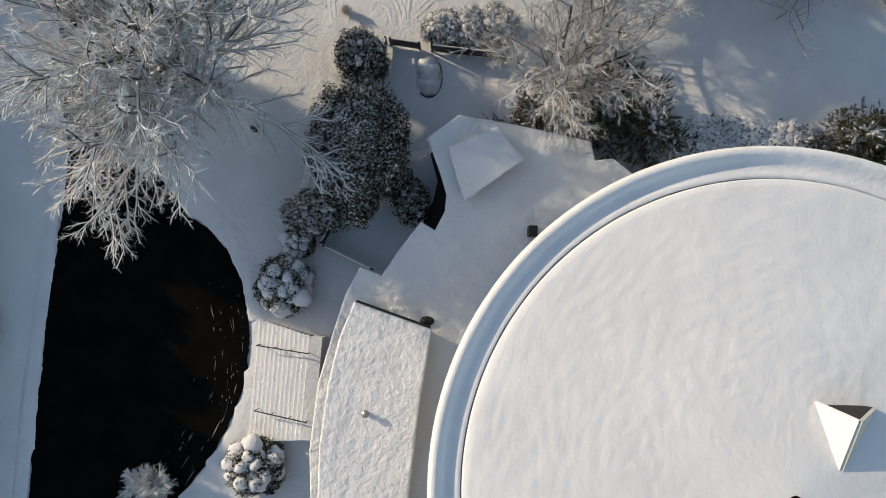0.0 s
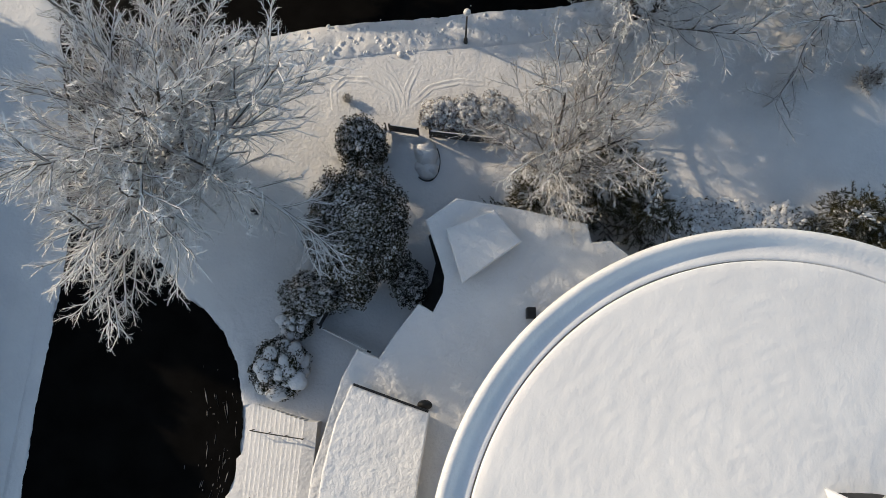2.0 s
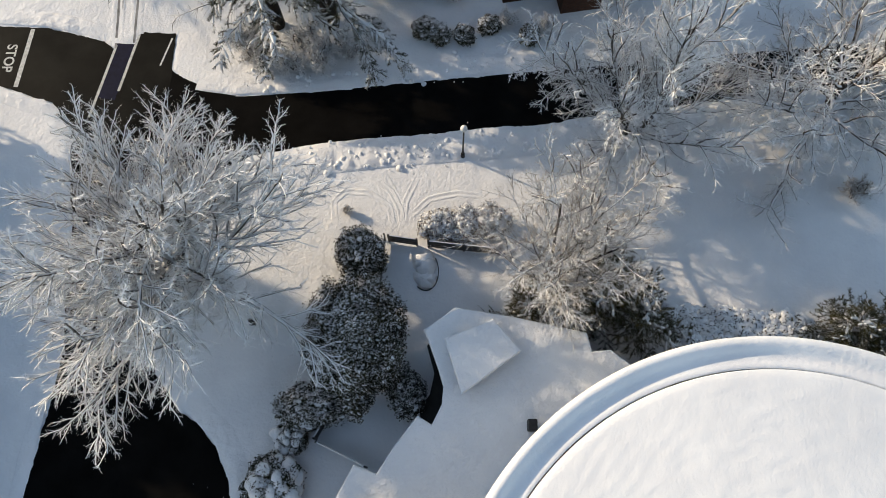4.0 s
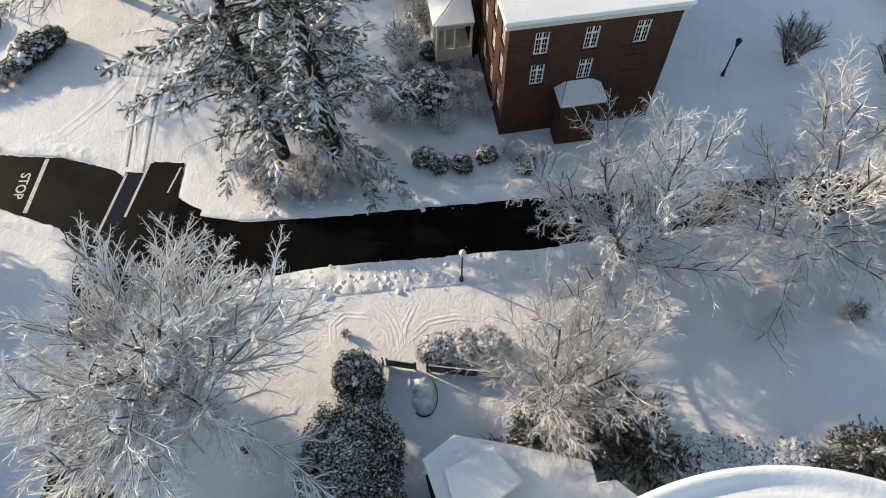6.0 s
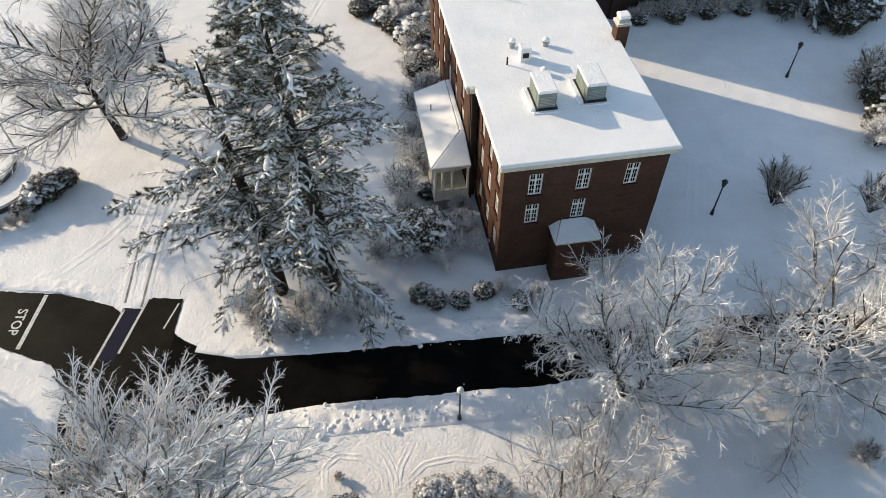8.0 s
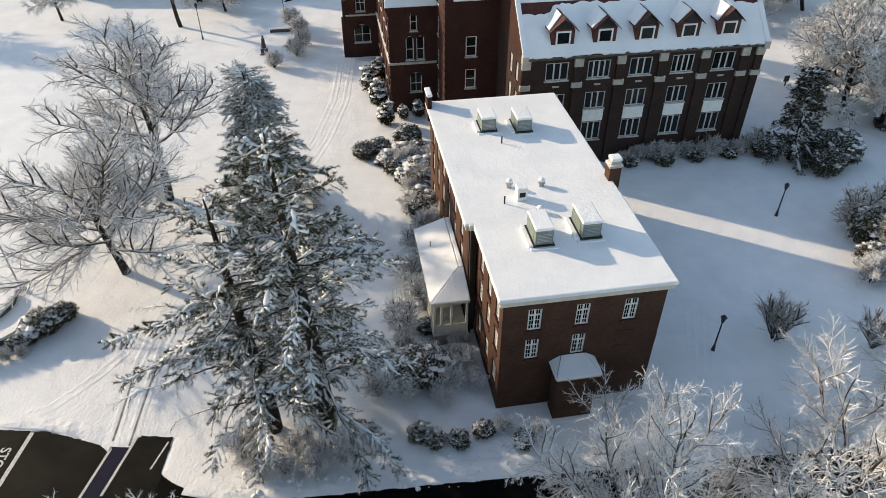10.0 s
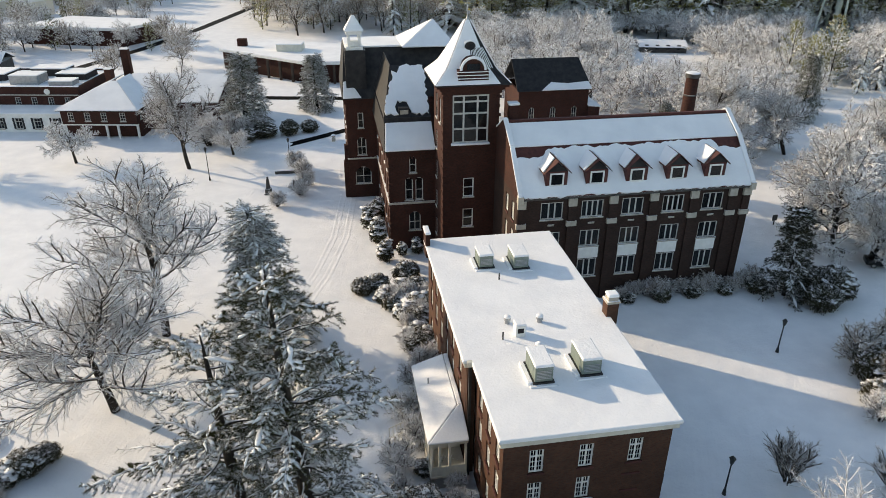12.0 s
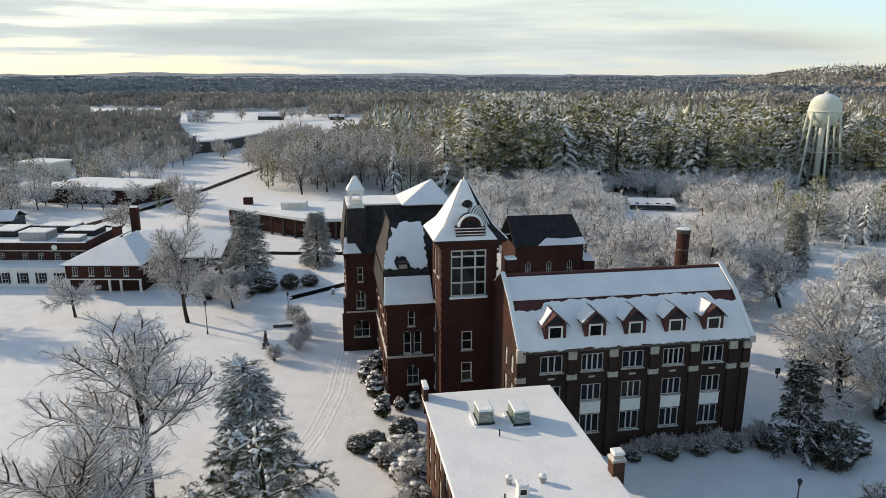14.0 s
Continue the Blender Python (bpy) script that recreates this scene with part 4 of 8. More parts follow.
# machines on the flat roof
def roof_unit(u, v, w, d, h, label):
    ob = thing("rooftop_unit", CAMPUS @ pose(u, v, 10.84), label, "air unit", "rooftop units")
    part("curb", boxes((-0.12, w + 0.12, -0.12, d + 0.12, 0, 0.22)), BLACK_IRON, ob)
    part("housing", boxes((0, w, 0, d, 0.22, h), bevel=0.03), METAL_GREEN, ob, "grey-green sheet metal housing")
    part("louvre", boxes(*[(0.12, w - 0.12, -0.03, 0.0, 0.45 + 0.12 * k, 0.51 + 0.12 * k) for k in range(int((h - 0.6) / 0.12))]), METAL_GREY, ob)
    part("access_panel", boxes((-0.02, 0.0, d * 0.2, d * 0.45, 0.35, h - 0.2)), METAL_GREEN, ob)
    part("snow_cap", boxes((-0.05, w + 0.05, -0.04, d + 0.05, h, h + 0.2), bevel=0.09), SNOW, ob)
    part("snow_skirt", boxes((-0.35, w + 0.35, -0.35, d + 0.35, 0, 0.1), (-0.45, -0.1, 0.0, d, 0, 0.22), bevel=0.05), SNOW, ob)
    return ob


roof_unit(3.55, 4.85, 1.25, 2.3, 1.35, "grey-green rooftop air unit capped with snow")
roof_unit(6.95, 5.15, 1.35, 2.4, 1.3, "grey-green rooftop air unit capped with snow")
roof_unit(3.3, 21.2, 1.25, 1.9, 1.25, "grey-green rooftop air unit capped with snow")
roof_unit(6.25, 20.6, 1.3, 2.3, 1.25, "grey-green rooftop air unit capped with snow")


def roof_fan(u, v, r, h):
    ob = thing("roof_fan", CAMPUS @ pose(u, v, 10.84), "small metal roof fan capped with snow", "vent", "roof fans")
    bm = bmesh.new()
    tube(bm, (0, 0, 0), (0, 0, h * 0.6), r * 0.7, r * 0.7, 12)
    tube(bm, (0, 0, h * 0.45), (0, 0, h * 0.7), r, r * 0.9, 12)
    part("drum", bm, METAL_GREY, ob)
    bm = bmesh.new()
    bmesh.ops.create_uvsphere(bm, u_segments=12, v_segments=8, radius=r * 0.95, matrix=Matrix.Translation((0, 0, h * 0.78)) @ Matrix.Diagonal((1, 1, 0.6, 1)))
    part("snow_cap", bm, SNOW, ob, smooth=True)


roof_fan(3.6, 12.5, 0.28, 0.75)
roof_fan(6.1, 12.3, 0.30, 0.7)
roof_fan(5.05, 8.9, 0.3, 0.5)
hatch = thing("roof_hatch", CAMPUS @ pose(3.75, 10.5, 10.84), "white sheet-metal hood on the snowy flat roof", "vent")
part("hood", boxes((0, 0.75, 0, 0.8, 0, 0.95), bevel=0.05), WHITE, hatch)
part("grille", boxes((0.15, 0.6, -0.02, 0.0, 0.35, 0.75)), SLATE, hatch)
part("snow_cap", boxes((-0.03, 0.78, -0.03, 0.83, 0.95, 1.12), bevel=0.07), SNOW, hatch)
for u, v in ((2.75, 10.4), (4.6, 19.2), (7.7, 8.2)):
    pipe = thing("vent_pipe", CAMPUS @ pose(u, v, 10.84), "short dark vent pipe in the roof snow", "pipe", "vent pipes")
    part("pipe", tube(bmesh.new(), (0, 0, 0), (0, 0, 0.65), 0.06, 0.06, 8), BLACK_IRON, pipe)

# ---- the great brick college: dormered wing, tower, west wing, old front ----
college = thing("brick_college", CAMPUS, "large old dark red brick college with tower, dormers and snowy roofs", "building")
WIDE = dict(cols=(0.36, 0.64), rows=(), bar=0.16, border=0.12)
WIDE4 = dict(cols=(0.26, 0.5, 0.74), rows=(), bar=0.16, border=0.12)
TALL = dict(cols=(0.36, 0.64), rows=(), bar=0.15, border=0.12)
bays = (13.35, 17.75, 22.2, 26.75, 31.25)
front_rows = []
for k, u in enumerate(bays):
    front_rows.append((u - 9.6 - 1.2, 10.0, 2.4, 1.9, WIDE4 if k in (1, 3) else WIDE))
    front_rows.append((u - 9.6 - 1.1, 6.6, 2.2, 1.9, TALL))
    front_rows.append((u - 9.6 - 1.1, 2.9, 2.2, 2.15, TALL))
mass(college, 9.6, 35.4, 32.2, 46.2, 0.0, 12.45, WING_BRICK, {
    "front": front_rows, "left": [(9.2, z, 1.0, 2.0, SASH) for z in (3.0, 6.5, 9.6)] + [(11.6, z, 1.0, 2.0, SASH) for z in (3.0, 6.5, 9.6)],
    "right": [(x, z, 1.4, 2.0, SASH) for x in (2.0, 6.0, 10.0) for z in (2.9, 6.5, 9.9)]}, label="dark red brick wall")
for u in bays:
    part("spandrel_panel", boxes((u - 1.12, u + 1.12, 32.12, 32.26, 5.15, 6.5), bevel=0.02), WHITE, college, "white panel between windows")
    part("stone_mark", boxes((u - 0.35, u + 0.35, 32.12, 32.22, 9.25, 9.42)), STONE, college)
piers = (10.05, 15.5, 19.95, 24.45, 29.0, 33.4, 35.05)
for u in piers:
    part("pier", boxes((u - 0.42, u + 0.42, 31.98, 32.22, 0.0, 12.2)), WING_BRICK, college, uv=True)
    part("pier_cap", prism(bmesh.new(), [(u - 0.45, 31.9), (u + 0.45, 31.9), (u + 0.45, 32.2), (u - 0.45, 32.2)], 11.45, 12.3), STONE, college, "pale stone block")
    part("pier_band", boxes((u - 0.55, u + 0.55, 31.92, 32.2, 9.2, 9.75)), STONE, college, "pale stone block")
part("gutter", boxes((9.6, 35.5, 31.75, 32.2, 12.4, 12.62)), DARK_STONE, college)
prof = [(31.8, 12.6), (36.0, 16.5), (39.2, 18.5), (42.4, 16.5), (46.6, 12.6)]
faces = [[(10.0, a[0], a[1]), (35.1, a[0], a[1]), (35.1, b[0], b[1]), (10.0, b[0], b[1])] for a, b in zip(prof, prof[1:])]
part("roof", sheet_mesh(faces, 0.12), TILE, college, "red tile roof showing at ridge and breaks")
on_slope = lambda rows: [(u, v, 12.66 + (v - 31.75) * 0.9298) for u, v in rows]
torn = [(10.0, 31.75), (35.1, 31.75), (35.1, 35.0), (33.9, 35.1), (32.6, 35.25), (31.9, 35.9), (29.5, 35.8), (28.8, 35.95), (26.0, 35.75), (24.2, 35.9), (23.0, 35.65), (20.8, 35.9), (18.6, 35.7), (17.2, 35.9), (15.0, 35.75), (13.6, 35.8), (12.9, 35.2), (11.4, 35.0), (10.0, 35.05)]
part("roof_snow", sheet_mesh([on_slope(ragged(torn, 0.3, 0.16))], 0.22), ROOF_SNOW, college, "snow on the lower slope, torn along its top")
part("roof_snow", soft_snow([[(10.0, 36.12, 16.6), (35.1, 36.12, 16.6), (35.1, 38.9, 18.34), (10.0, 38.9, 18.34)]], 0.22), ROOF_SNOW, college, "snow on the upper slope")
part("roof_snow", soft_snow([[(10.0, 39.5, 18.4), (35.1, 39.5, 18.4), (35.1, 46.5, 12.8), (10.0, 46.5, 12.8)]], 0.2), ROOF_SNOW, college)
part("ridge", boxes((10.0, 35.1, 39.0, 39.4, 18.5, 18.75), bevel=0.05), TILE, college, "dark red ridge tiles")
for u0, u1 in ((9.6, 10.0), (35.1, 35.5)):
    gable = bmesh.new()
    pts = [(31.9, 12.4)] + [(v, z + 0.35) for v, z in prof] + [(46.5, 12.4)]
    lo = [gable.verts.new((u0, v, z)) for v, z in pts]
    hi = [gable.verts.new((u1, v, z)) for v, z in pts]
    gable.faces.new(lo)
    gable.faces.new(list(reversed(hi)))
    for i in range(len(pts)):
        j = (i + 1) % len(pts)
        gable.faces.new((lo[j], lo[i], hi[i], hi[j]))
    bmesh.ops.recalc_face_normals(gable, faces=gable.faces)
    part("gable_wall", gable, DARK_BRICK, college, "brick gable parapet", uv=True)
    for a, b in zip(prof, prof[1:]):
        part("coping_snow", soft_snow([[(u0 - 0.06, a[0], a[1] + 0.36), (u1 + 0.06, a[0], a[1] + 0.36), (u1 + 0.06, b[0], b[1] + 0.36), (u0 - 0.06, b[0], b[1] + 0.36)]], 0.18), ROOF_SNOW, college)
    part("kneeler", boxes((u0 - 0.1, u1 + 0.1, 31.5, 32.1, 12.2, 13.0), bevel=0.04), STONE, college)


def dormer(u, tear):
    f, z0, z1, zp = 32.5, 13.1, 15.15, 16.15
    root = part("dormer", boxes((u - 1.15, u + 1.15, f, f + 0.25, z0, z1), (u - 1.15, u - 0.95, f + 0.25, 35.2, z0, z1), (u + 0.95, u + 1.15, f + 0.25, 35.2, z0, z1)), TILE, college, "red dormer with a gable and white window")
    peak = bmesh.new()
    pts = [(u - 1.15, f + 0.02, z1), (u + 1.15, f + 0.02, z1), (u, f + 0.02, zp)]
    lo = [peak.verts.new(p) for p in pts]
    hi = [peak.verts.new((p[0], p[1] + 0.2, p[2])) for p in pts]
    peak.faces.new(lo)
    peak.faces.new(list(reversed(hi)))
    for i in range(3):
        peak.faces.new((lo[i], lo[(i + 1) % 3], hi[(i + 1) % 3], hi[i]))
    part("gable_face", peak, SLATE, root)
    part("eave", sheet_mesh([[(u - 1.45, f - 0.3, z1 - 0.2), (u, f - 0.3, zp + 0.1), (u, 36.1, zp + 0.1), (u - 1.45, 34.9, z1 - 0.2)], [(u + 1.45, f - 0.3, z1 - 0.2), (u + 1.45, 34.9, z1 - 0.2), (u, 36.1, zp + 0.1), (u, f - 0.3, zp + 0.1)]], 0.07), TILE, root)
    part("snow", soft_snow([[(u - 1.42, f, z1 - 0.08), (u - 0.08, f - 0.1 + tear, zp + 0.14), (u - 0.08, 36.2, zp + 0.14), (u - 1.42, 35.0, z1 - 0.08)]], 0.16), ROOF_SNOW, root, "snow on the dormer roof")
    part("snow", soft_snow([[(u + 1.42, f + 0.3, z1 - 0.08), (u + 1.42, 35.0, z1 - 0.08), (u + 0.22, 36.2, zp - 0.02), (u + 0.22, f + 0.5 + tear, zp - 0.02)]], 0.16), ROOF_SNOW, root, "snow on the dormer roof")
    part("window", wall_mesh(1.5, 1.4, 0.12, [(0.16, 1.34, 0.16, 1.24)]), WHITE, root, "white window frame", pose(u - 0.75, f - 0.1, z0 + 0.5))
    part("pane", boxes((u - 0.6, u + 0.6, f - 0.06, f - 0.04, z0 + 0.65, z0 + 1.75)), GLASS, root)


for u, tear in ((13.7, 0.9), (18.0, 0.2), (22.35, 0.7), (26.8, 0.3), (31.1, 0.6)):
    dormer(u, tear)
part("chimney", boxes((10.6, 11.6, 40.5, 41.5, 15.0, 19.9)), DARK_BRICK, college, uv=True)
part("chimney_snow", boxes((10.5, 11.7, 40.4, 41.6, 19.9, 20.15), bevel=0.08), SNOW, college)

# the tower
PLAIN = dict(cols=(), rows=(0.5,), bar=0.09, border=0.13, mat=WHITE)
BIG = dict(cols=(0.31, 0.69), rows=(0.30, 0.62, 0.86), bar=0.2, border=0.18)
tower_left = [(1.0, z, 1.0, 2.2, PLAIN) for z in (2.5, 6.2, 10.0, 13.6)] + [(1.0, 17.3, 1.1, 2.8, PLAIN), (3.4, 17.3, 1.1, 2.8, PLAIN)]
mass(college, 3.55, 9.83, 42.0, 48.3, 0.0, 21.4, DARK_BRICK, {
    "front": [(1.05, 15.45, 4.05, 5.4, BIG), (2.35, 9.0, 1.25, 2.3, PLAIN), (2.35, 5.2, 1.25, 2.3, PLAIN)], "left": tower_left}, label="dark red brick tower wall")
for k in range(42):
    for u in (3.5, 9.45):
        if k % 2 == 0 and not (u > 9 and k < 24):
            part("quoin", boxes((u, u + 0.43 + 0.14 * (k % 4 == 0), 41.94, 42.2, 0.4 + k * 0.5, 0.66 + k * 0.5)), DARK_BRICK, college, uv=True)
            if u < 9:
                part("quoin", boxes((3.47, 3.6, 42.2, 42.9, 0.4 + k * 0.5, 0.66 + k * 0.5)), DARK_BRICK, college, uv=True)
part("sill_snow", boxes((4.45, 8.8, 41.72, 42.1, 15.25, 15.5), bevel=0.06), SNOW, college)
part("corbel", boxes((3.35, 10.03, 41.8, 48.5, 21.0, 21.4), (3.1, 10.28, 41.55, 48.75, 21.4, 21.75), (2.75, 10.63, 41.2, 49.1, 21.75, 22.05)), DARK_BRICK, college, "corbelled brick cornice", uv=True)
cu, cv = 6.69, 45.15
def pyramid(levels, thick, fn=soft_snow):
    fs = []
    for (h0, z0), (h1, z1) in zip(levels, levels[1:]):
        for sx, sy, tx, ty in ((-1, -1, 1, -1), (1, -1, 1, 1), (1, 1, -1, 1), (-1, 1, -1, -1)):
            fs.append([(cu + sx * h0, cv + sy * h0, z0), (cu + tx * h0, cv + ty * h0, z0), (cu + tx * h1, cv + ty * h1, z1), (cu + sx * h1, cv + sy * h1, z1)])
    return fn(fs, thick)


for lower, upper in zip(((4.1, 22.0), (2.7, 23.4), (1.6, 25.4)), ((2.7, 23.4), (1.6, 25.4), (0.15, 28.2))):
    for k in range(4):
        part("spire_slope", pyramid([lower, upper], 0.1, lambda fs, thick: sheet_mesh([fs[k]], thick)), SLATE, college, "steep slate spire with patches of snow")
LEVELS = [(4.08, 22.12), (2.7, 23.52), (1.6, 25.5), (0.2, 28.2)]
for i, ((h0, z0), (h1, z1)) in enumerate(zip(LEVELS, LEVELS[1:])):
    for k, (sx, sy, tx, ty) in enumerate(((-1, -1, 1, -1), (1, -1, 1, 1), (1, 1, -1, 1), (-1, 1, -1, -1))):
        cut = (0.50 if i == 1 else 0.86) if k == 0 else (0.55 if k == 1 and i < 2 else 1.0)
        q = lambda h, z, f: (cu + (sx + (tx - sx) * f) * h, cv + (sy + (ty - sy) * f) * h, z)
        part("tower_snow", soft_snow([[q(h0, z0, 0.0), q(h0, z0, cut), q(h1, z1, cut), q(h1, z1, 0.0)]], 0.14), ROOF_SNOW, college, "snow clinging to the spire")
slope_at = lambda h, z, f: (cu - h + 2 * h * f, cv - h, z)
for k in range(10):
    f = 0.53 + 0.043 * k
    part("snow_stripe", sheet_mesh([[slope_at(2.7, 23.54, f), slope_at(2.7, 23.54, f + 0.02), slope_at(1.6, 25.52, f + 0.02), slope_at(1.6, 25.52, f)]], 0.07), ROOF_SNOW, college)
eye = bmesh.new()
for a, b in zip(np.linspace(0, 2 * math.pi, 15), np.linspace(0, 2 * math.pi, 15)[1:]):
    tube(eye, (cu + 0.5 * math.cos(a), cv - 1.75, 25.75 + 0.36 * math.sin(a)), (cu + 0.5 * math.cos(b), cv - 1.75, 25.75 + 0.36 * math.sin(b)), 0.11, 0.11, 6)
part("eyebrow_light", tube(eye, (cu, cv - 1.78, 25.75), (cu, cv - 0.9, 25.75), 0.45, 0.4, 14), SLATE, college, "small round roof light")
hood = bmesh.new()
for a, b in zip(np.linspace(0.3, 2.84, 9), np.linspace(0.3, 2.84, 9)[1:]):
    tube(hood, (cu + 0.62 * math.cos(a), cv - 1.7, 25.8 + 0.5 * math.sin(a)), (cu + 0.62 * math.cos(b), cv - 1.7, 25.8 + 0.5 * math.sin(b)), 0.13, 0.13, 6)
part("hood_snow", hood, SNOW, college)
part("finial", tube(tube(bmesh.new(), (cu, cv, 28.0), (cu, cv, 28.5), 0.25, 0.12, 8), (cu, cv, 28.5), (cu, cv, 29.9), 0.06, 0.03, 6), METAL_GREY, college)
lun = bmesh.new()
box(lun, 5.05, 8.35, 41.3, 43.6, 21.9, 23.6)
bmesh.ops.create_cone(lun, cap_ends=True, segments=28, radius1=1.25, radius2=1.25, depth=2.2, matrix=Matrix.Translation((6.69, 42.5, 23.6)) @ Matrix.Rotation(math.pi / 2, 4, "X"))
part("lunette_gable", lun, DARK_BRICK, college, "brick gable with a round arched light", uv=True)
for k in range(5):
    part("snow_ledge", boxes((4.95, 8.45, 41.22, 41.36, 22.05 + 0.34 * k, 22.13 + 0.34 * k)), SNOW, college)
arch = bmesh.new()
for a, b in zip(np.linspace(0, math.pi, 13), np.linspace(0, math.pi, 13)[1:]):
    tube(arch, (6.69 + 1.3 * math.cos(a), 41.5, 23.6 + 1.3 * math.sin(a)), (6.69 + 1.3 * math.cos(b), 41.5, 23.6 + 1.3 * math.sin(b)), 0.16, 0.16, 8)
part("arch_snow", arch, SNOW, college, "snow along the round arch")
part("lunette_pane", boxes((6.0, 7.4, 41.33, 41.39, 23.65, 24.3)), GLASS, college)

# the west wing beside the tower
ARCHED = dict(cols=(0.5,), rows=(0.45,), bar=0.08, border=0.12, arch=True)
SLIM = dict(cols=(), rows=(0.5,), bar=0.06, border=0.12)
mass(college, -2.1, 3.55, 47.5, 66.0, 0.0, 13.0, DARK_BRICK, {
    "front": [(2.35, 2.6, 1.45, 2.5, ARCHED), (1.95, 6.7, 0.95, 2.9, dict(ARCHED, cols=())), (3.2, 6.7, 0.95, 2.9, dict(ARCHED, cols=())), (2.5, 10.2, 0.85, 2.1, SLIM)],
    "left": [(x, z, 1.1, 2.3, ARCHED) for x in (2.0, 5.5, 9.0, 12.5, 15.5) for z in (2.6, 6.8, 10.0)]}, sides=("front", "left", "back"), label="dark red brick wing wall")
part("string_course", boxes((-2.2, 3.5, 47.36, 47.52, 6.2, 6.45), (-2.25, -2.1, 47.4, 66.0, 6.2, 6.45)), STONE, college, "snowy stone string course")
part("corbel", boxes((-2.25, 3.55, 47.3, 47.5, 12.3, 12.7), (-2.4, 3.55, 47.15, 47.5, 12.7, 13.05)), DARK_BRICK, college, uv=True)
part("corbel_teeth", boxes(*[(-2.15 + 0.4 * k, -1.95 + 0.4 * k, 47.34, 47.52, 12.0, 12.3) for k in range(15)]), DARK_BRICK, college, uv=True)
for k in range(18):
    part("quoin", boxes((-2.17, -1.6, 47.42, 47.6, 0.5 + k * 0.68, 0.85 + k * 0.68)), DARK_BRICK, college, uv=True)
part("wing_roof", sheet_mesh([[(-2.5, 47.1, 13.05), (3.5, 47.1, 13.05), (3.5, 50.6, 15.6), (-2.1, 50.6, 15.6)], [(-2.5, 47.1, 13.05), (-2.1, 50.6, 15.6), (-2.1, 66.0, 15.6), (-2.5, 66.0, 13.05)],
                               [(-2.1, 50.6, 16.1), (3.5, 50.6, 16.1), (3.5, 57.5, 20.9), (-0.6, 57.5, 20.9)], [(-2.1, 50.6, 16.1), (-0.6, 57.5, 20.9), (-0.6, 66.0, 20.9), (-2.1, 66.0, 16.1)]], 0.1), SLATE, college, "dark slate mansard roof")
part("roof_band", boxes((-2.25, 3.5, 50.45, 50.8, 15.4, 16.2)), SLATE, college)
part("wing_snow", soft_snow([[(-2.5, 47.05, 13.12), (3.5, 47.05, 13.12), (3.5, 50.4, 15.55), (-2.1, 50.4, 15.55)]], 0.2), ROOF_SNOW, college, "snow on the lower slope of the wing")
patch = lambda rows: [(u, v, 16.22 + (v - 50.6) * 0.6957) for u, v in rows]
part("snow_patch", sheet_mesh([patch(ragged([(-1.9, 51.0), (-0.6, 50.9), (-0.3, 52.6), (0.9, 52.5), (1.2, 51.0), (3.42, 50.9), (3.42, 57.3), (0.2, 57.2), (0.1, 56.4), (-0.45, 56.6), (-0.6, 55.2), (-1.2, 54.9), (-1.3, 53.4), (-1.8, 53.0)], 0.3, 0.35))], 0.16), ROOF_SNOW, college, "torn sheet of snow on dark slate")
part("skylight", boxes((-0.35, 0.95, 51.0, 52.3, 16.3, 17.2)), SLATE, college)
part("skylight_sill", boxes((-0.2, 0.8, 50.92, 51.0, 16.45, 16.95)), STONE, college)

# the old front behind it
mass(college, -6.3, 9.0, 65.4, 78.0, 0.0, 14.6, DARK_BRICK, {
    "front": [(1.6, 10.6, 0.8, 2.2, SLIM), (1.35, 6.6, 1.3, 2.6, ARCHED), (0.9, 2.2, 2.3, 2.6, ARCHED)],
    "left": [(x, z, 1.1, 2.4, ARCHED) for x in (1.5, 4.5, 7.5, 10.0) for z in (2.4, 6.6, 10.4)]}, label="dark red brick front wall")
part("string_course", boxes((-6.4, -2.1, 65.26, 65.42, 6.0, 6.2)), STONE, college)
part("corbel", boxes((-6.5, -2.1, 65.2, 65.4, 14.1, 14.6), (-6.6, -2.1, 65.1, 65.4, 14.6, 14.8)), DARK_BRICK, college, uv=True)
part("buttress", boxes((-7.0, -6.3, 65.6, 66.8, 0, 5.5), (-6.8, -6.3, 65.8, 66.6, 5.5, 8.0)), DARK_BRICK, college, uv=True)
part("front_roof", sheet_mesh([[(-6.6, 65.1, 14.8), (9.3, 65.1, 14.8), (9.3, 68.3, 21.1), (-5.9, 68.3, 21.1)], [(-6.6, 65.1, 14.8), (-5.9, 68.3, 21.1), (-5.9, 75.0, 21.1), (-6.6, 78.3, 14.8)],
                               [(-5.9, 68.3, 21.1), (9.3, 68.3, 21.1), (9.3, 75.0, 21.1), (-5.9, 75.0, 21.1)], [(-5.9, 75.0, 21.1), (9.3, 75.0, 21.1), (9.3, 78.3, 14.8), (-6.6, 78.3, 14.8)]], 0.12), SLATE, college, "steep dark slate roof blown bare")
part("roof_edge_snow", boxes((-5.9, 9.2, 68.0, 75.2, 21.2, 21.45), bevel=0.08), SNOW, college)
part("eave_snow", soft_snow([[(-6.6, 65.0, 14.95), (-4.0, 65.0, 14.95), (-5.6, 66.3, 17.2), (-6.4, 66.2, 17.0)]], 0.15), ROOF_SNOW, college)
part("hip_snow", soft_snow([[(2.0, 66.5, 21.3), (9.5, 66.5, 21.3), (7.0, 71.5, 24.2)], [(2.0, 66.5, 21.3), (7.0, 71.5, 24.2), (2.0, 75.0, 21.3)]], 0.2), ROOF_SNOW, college, "snow on a low hip roof")
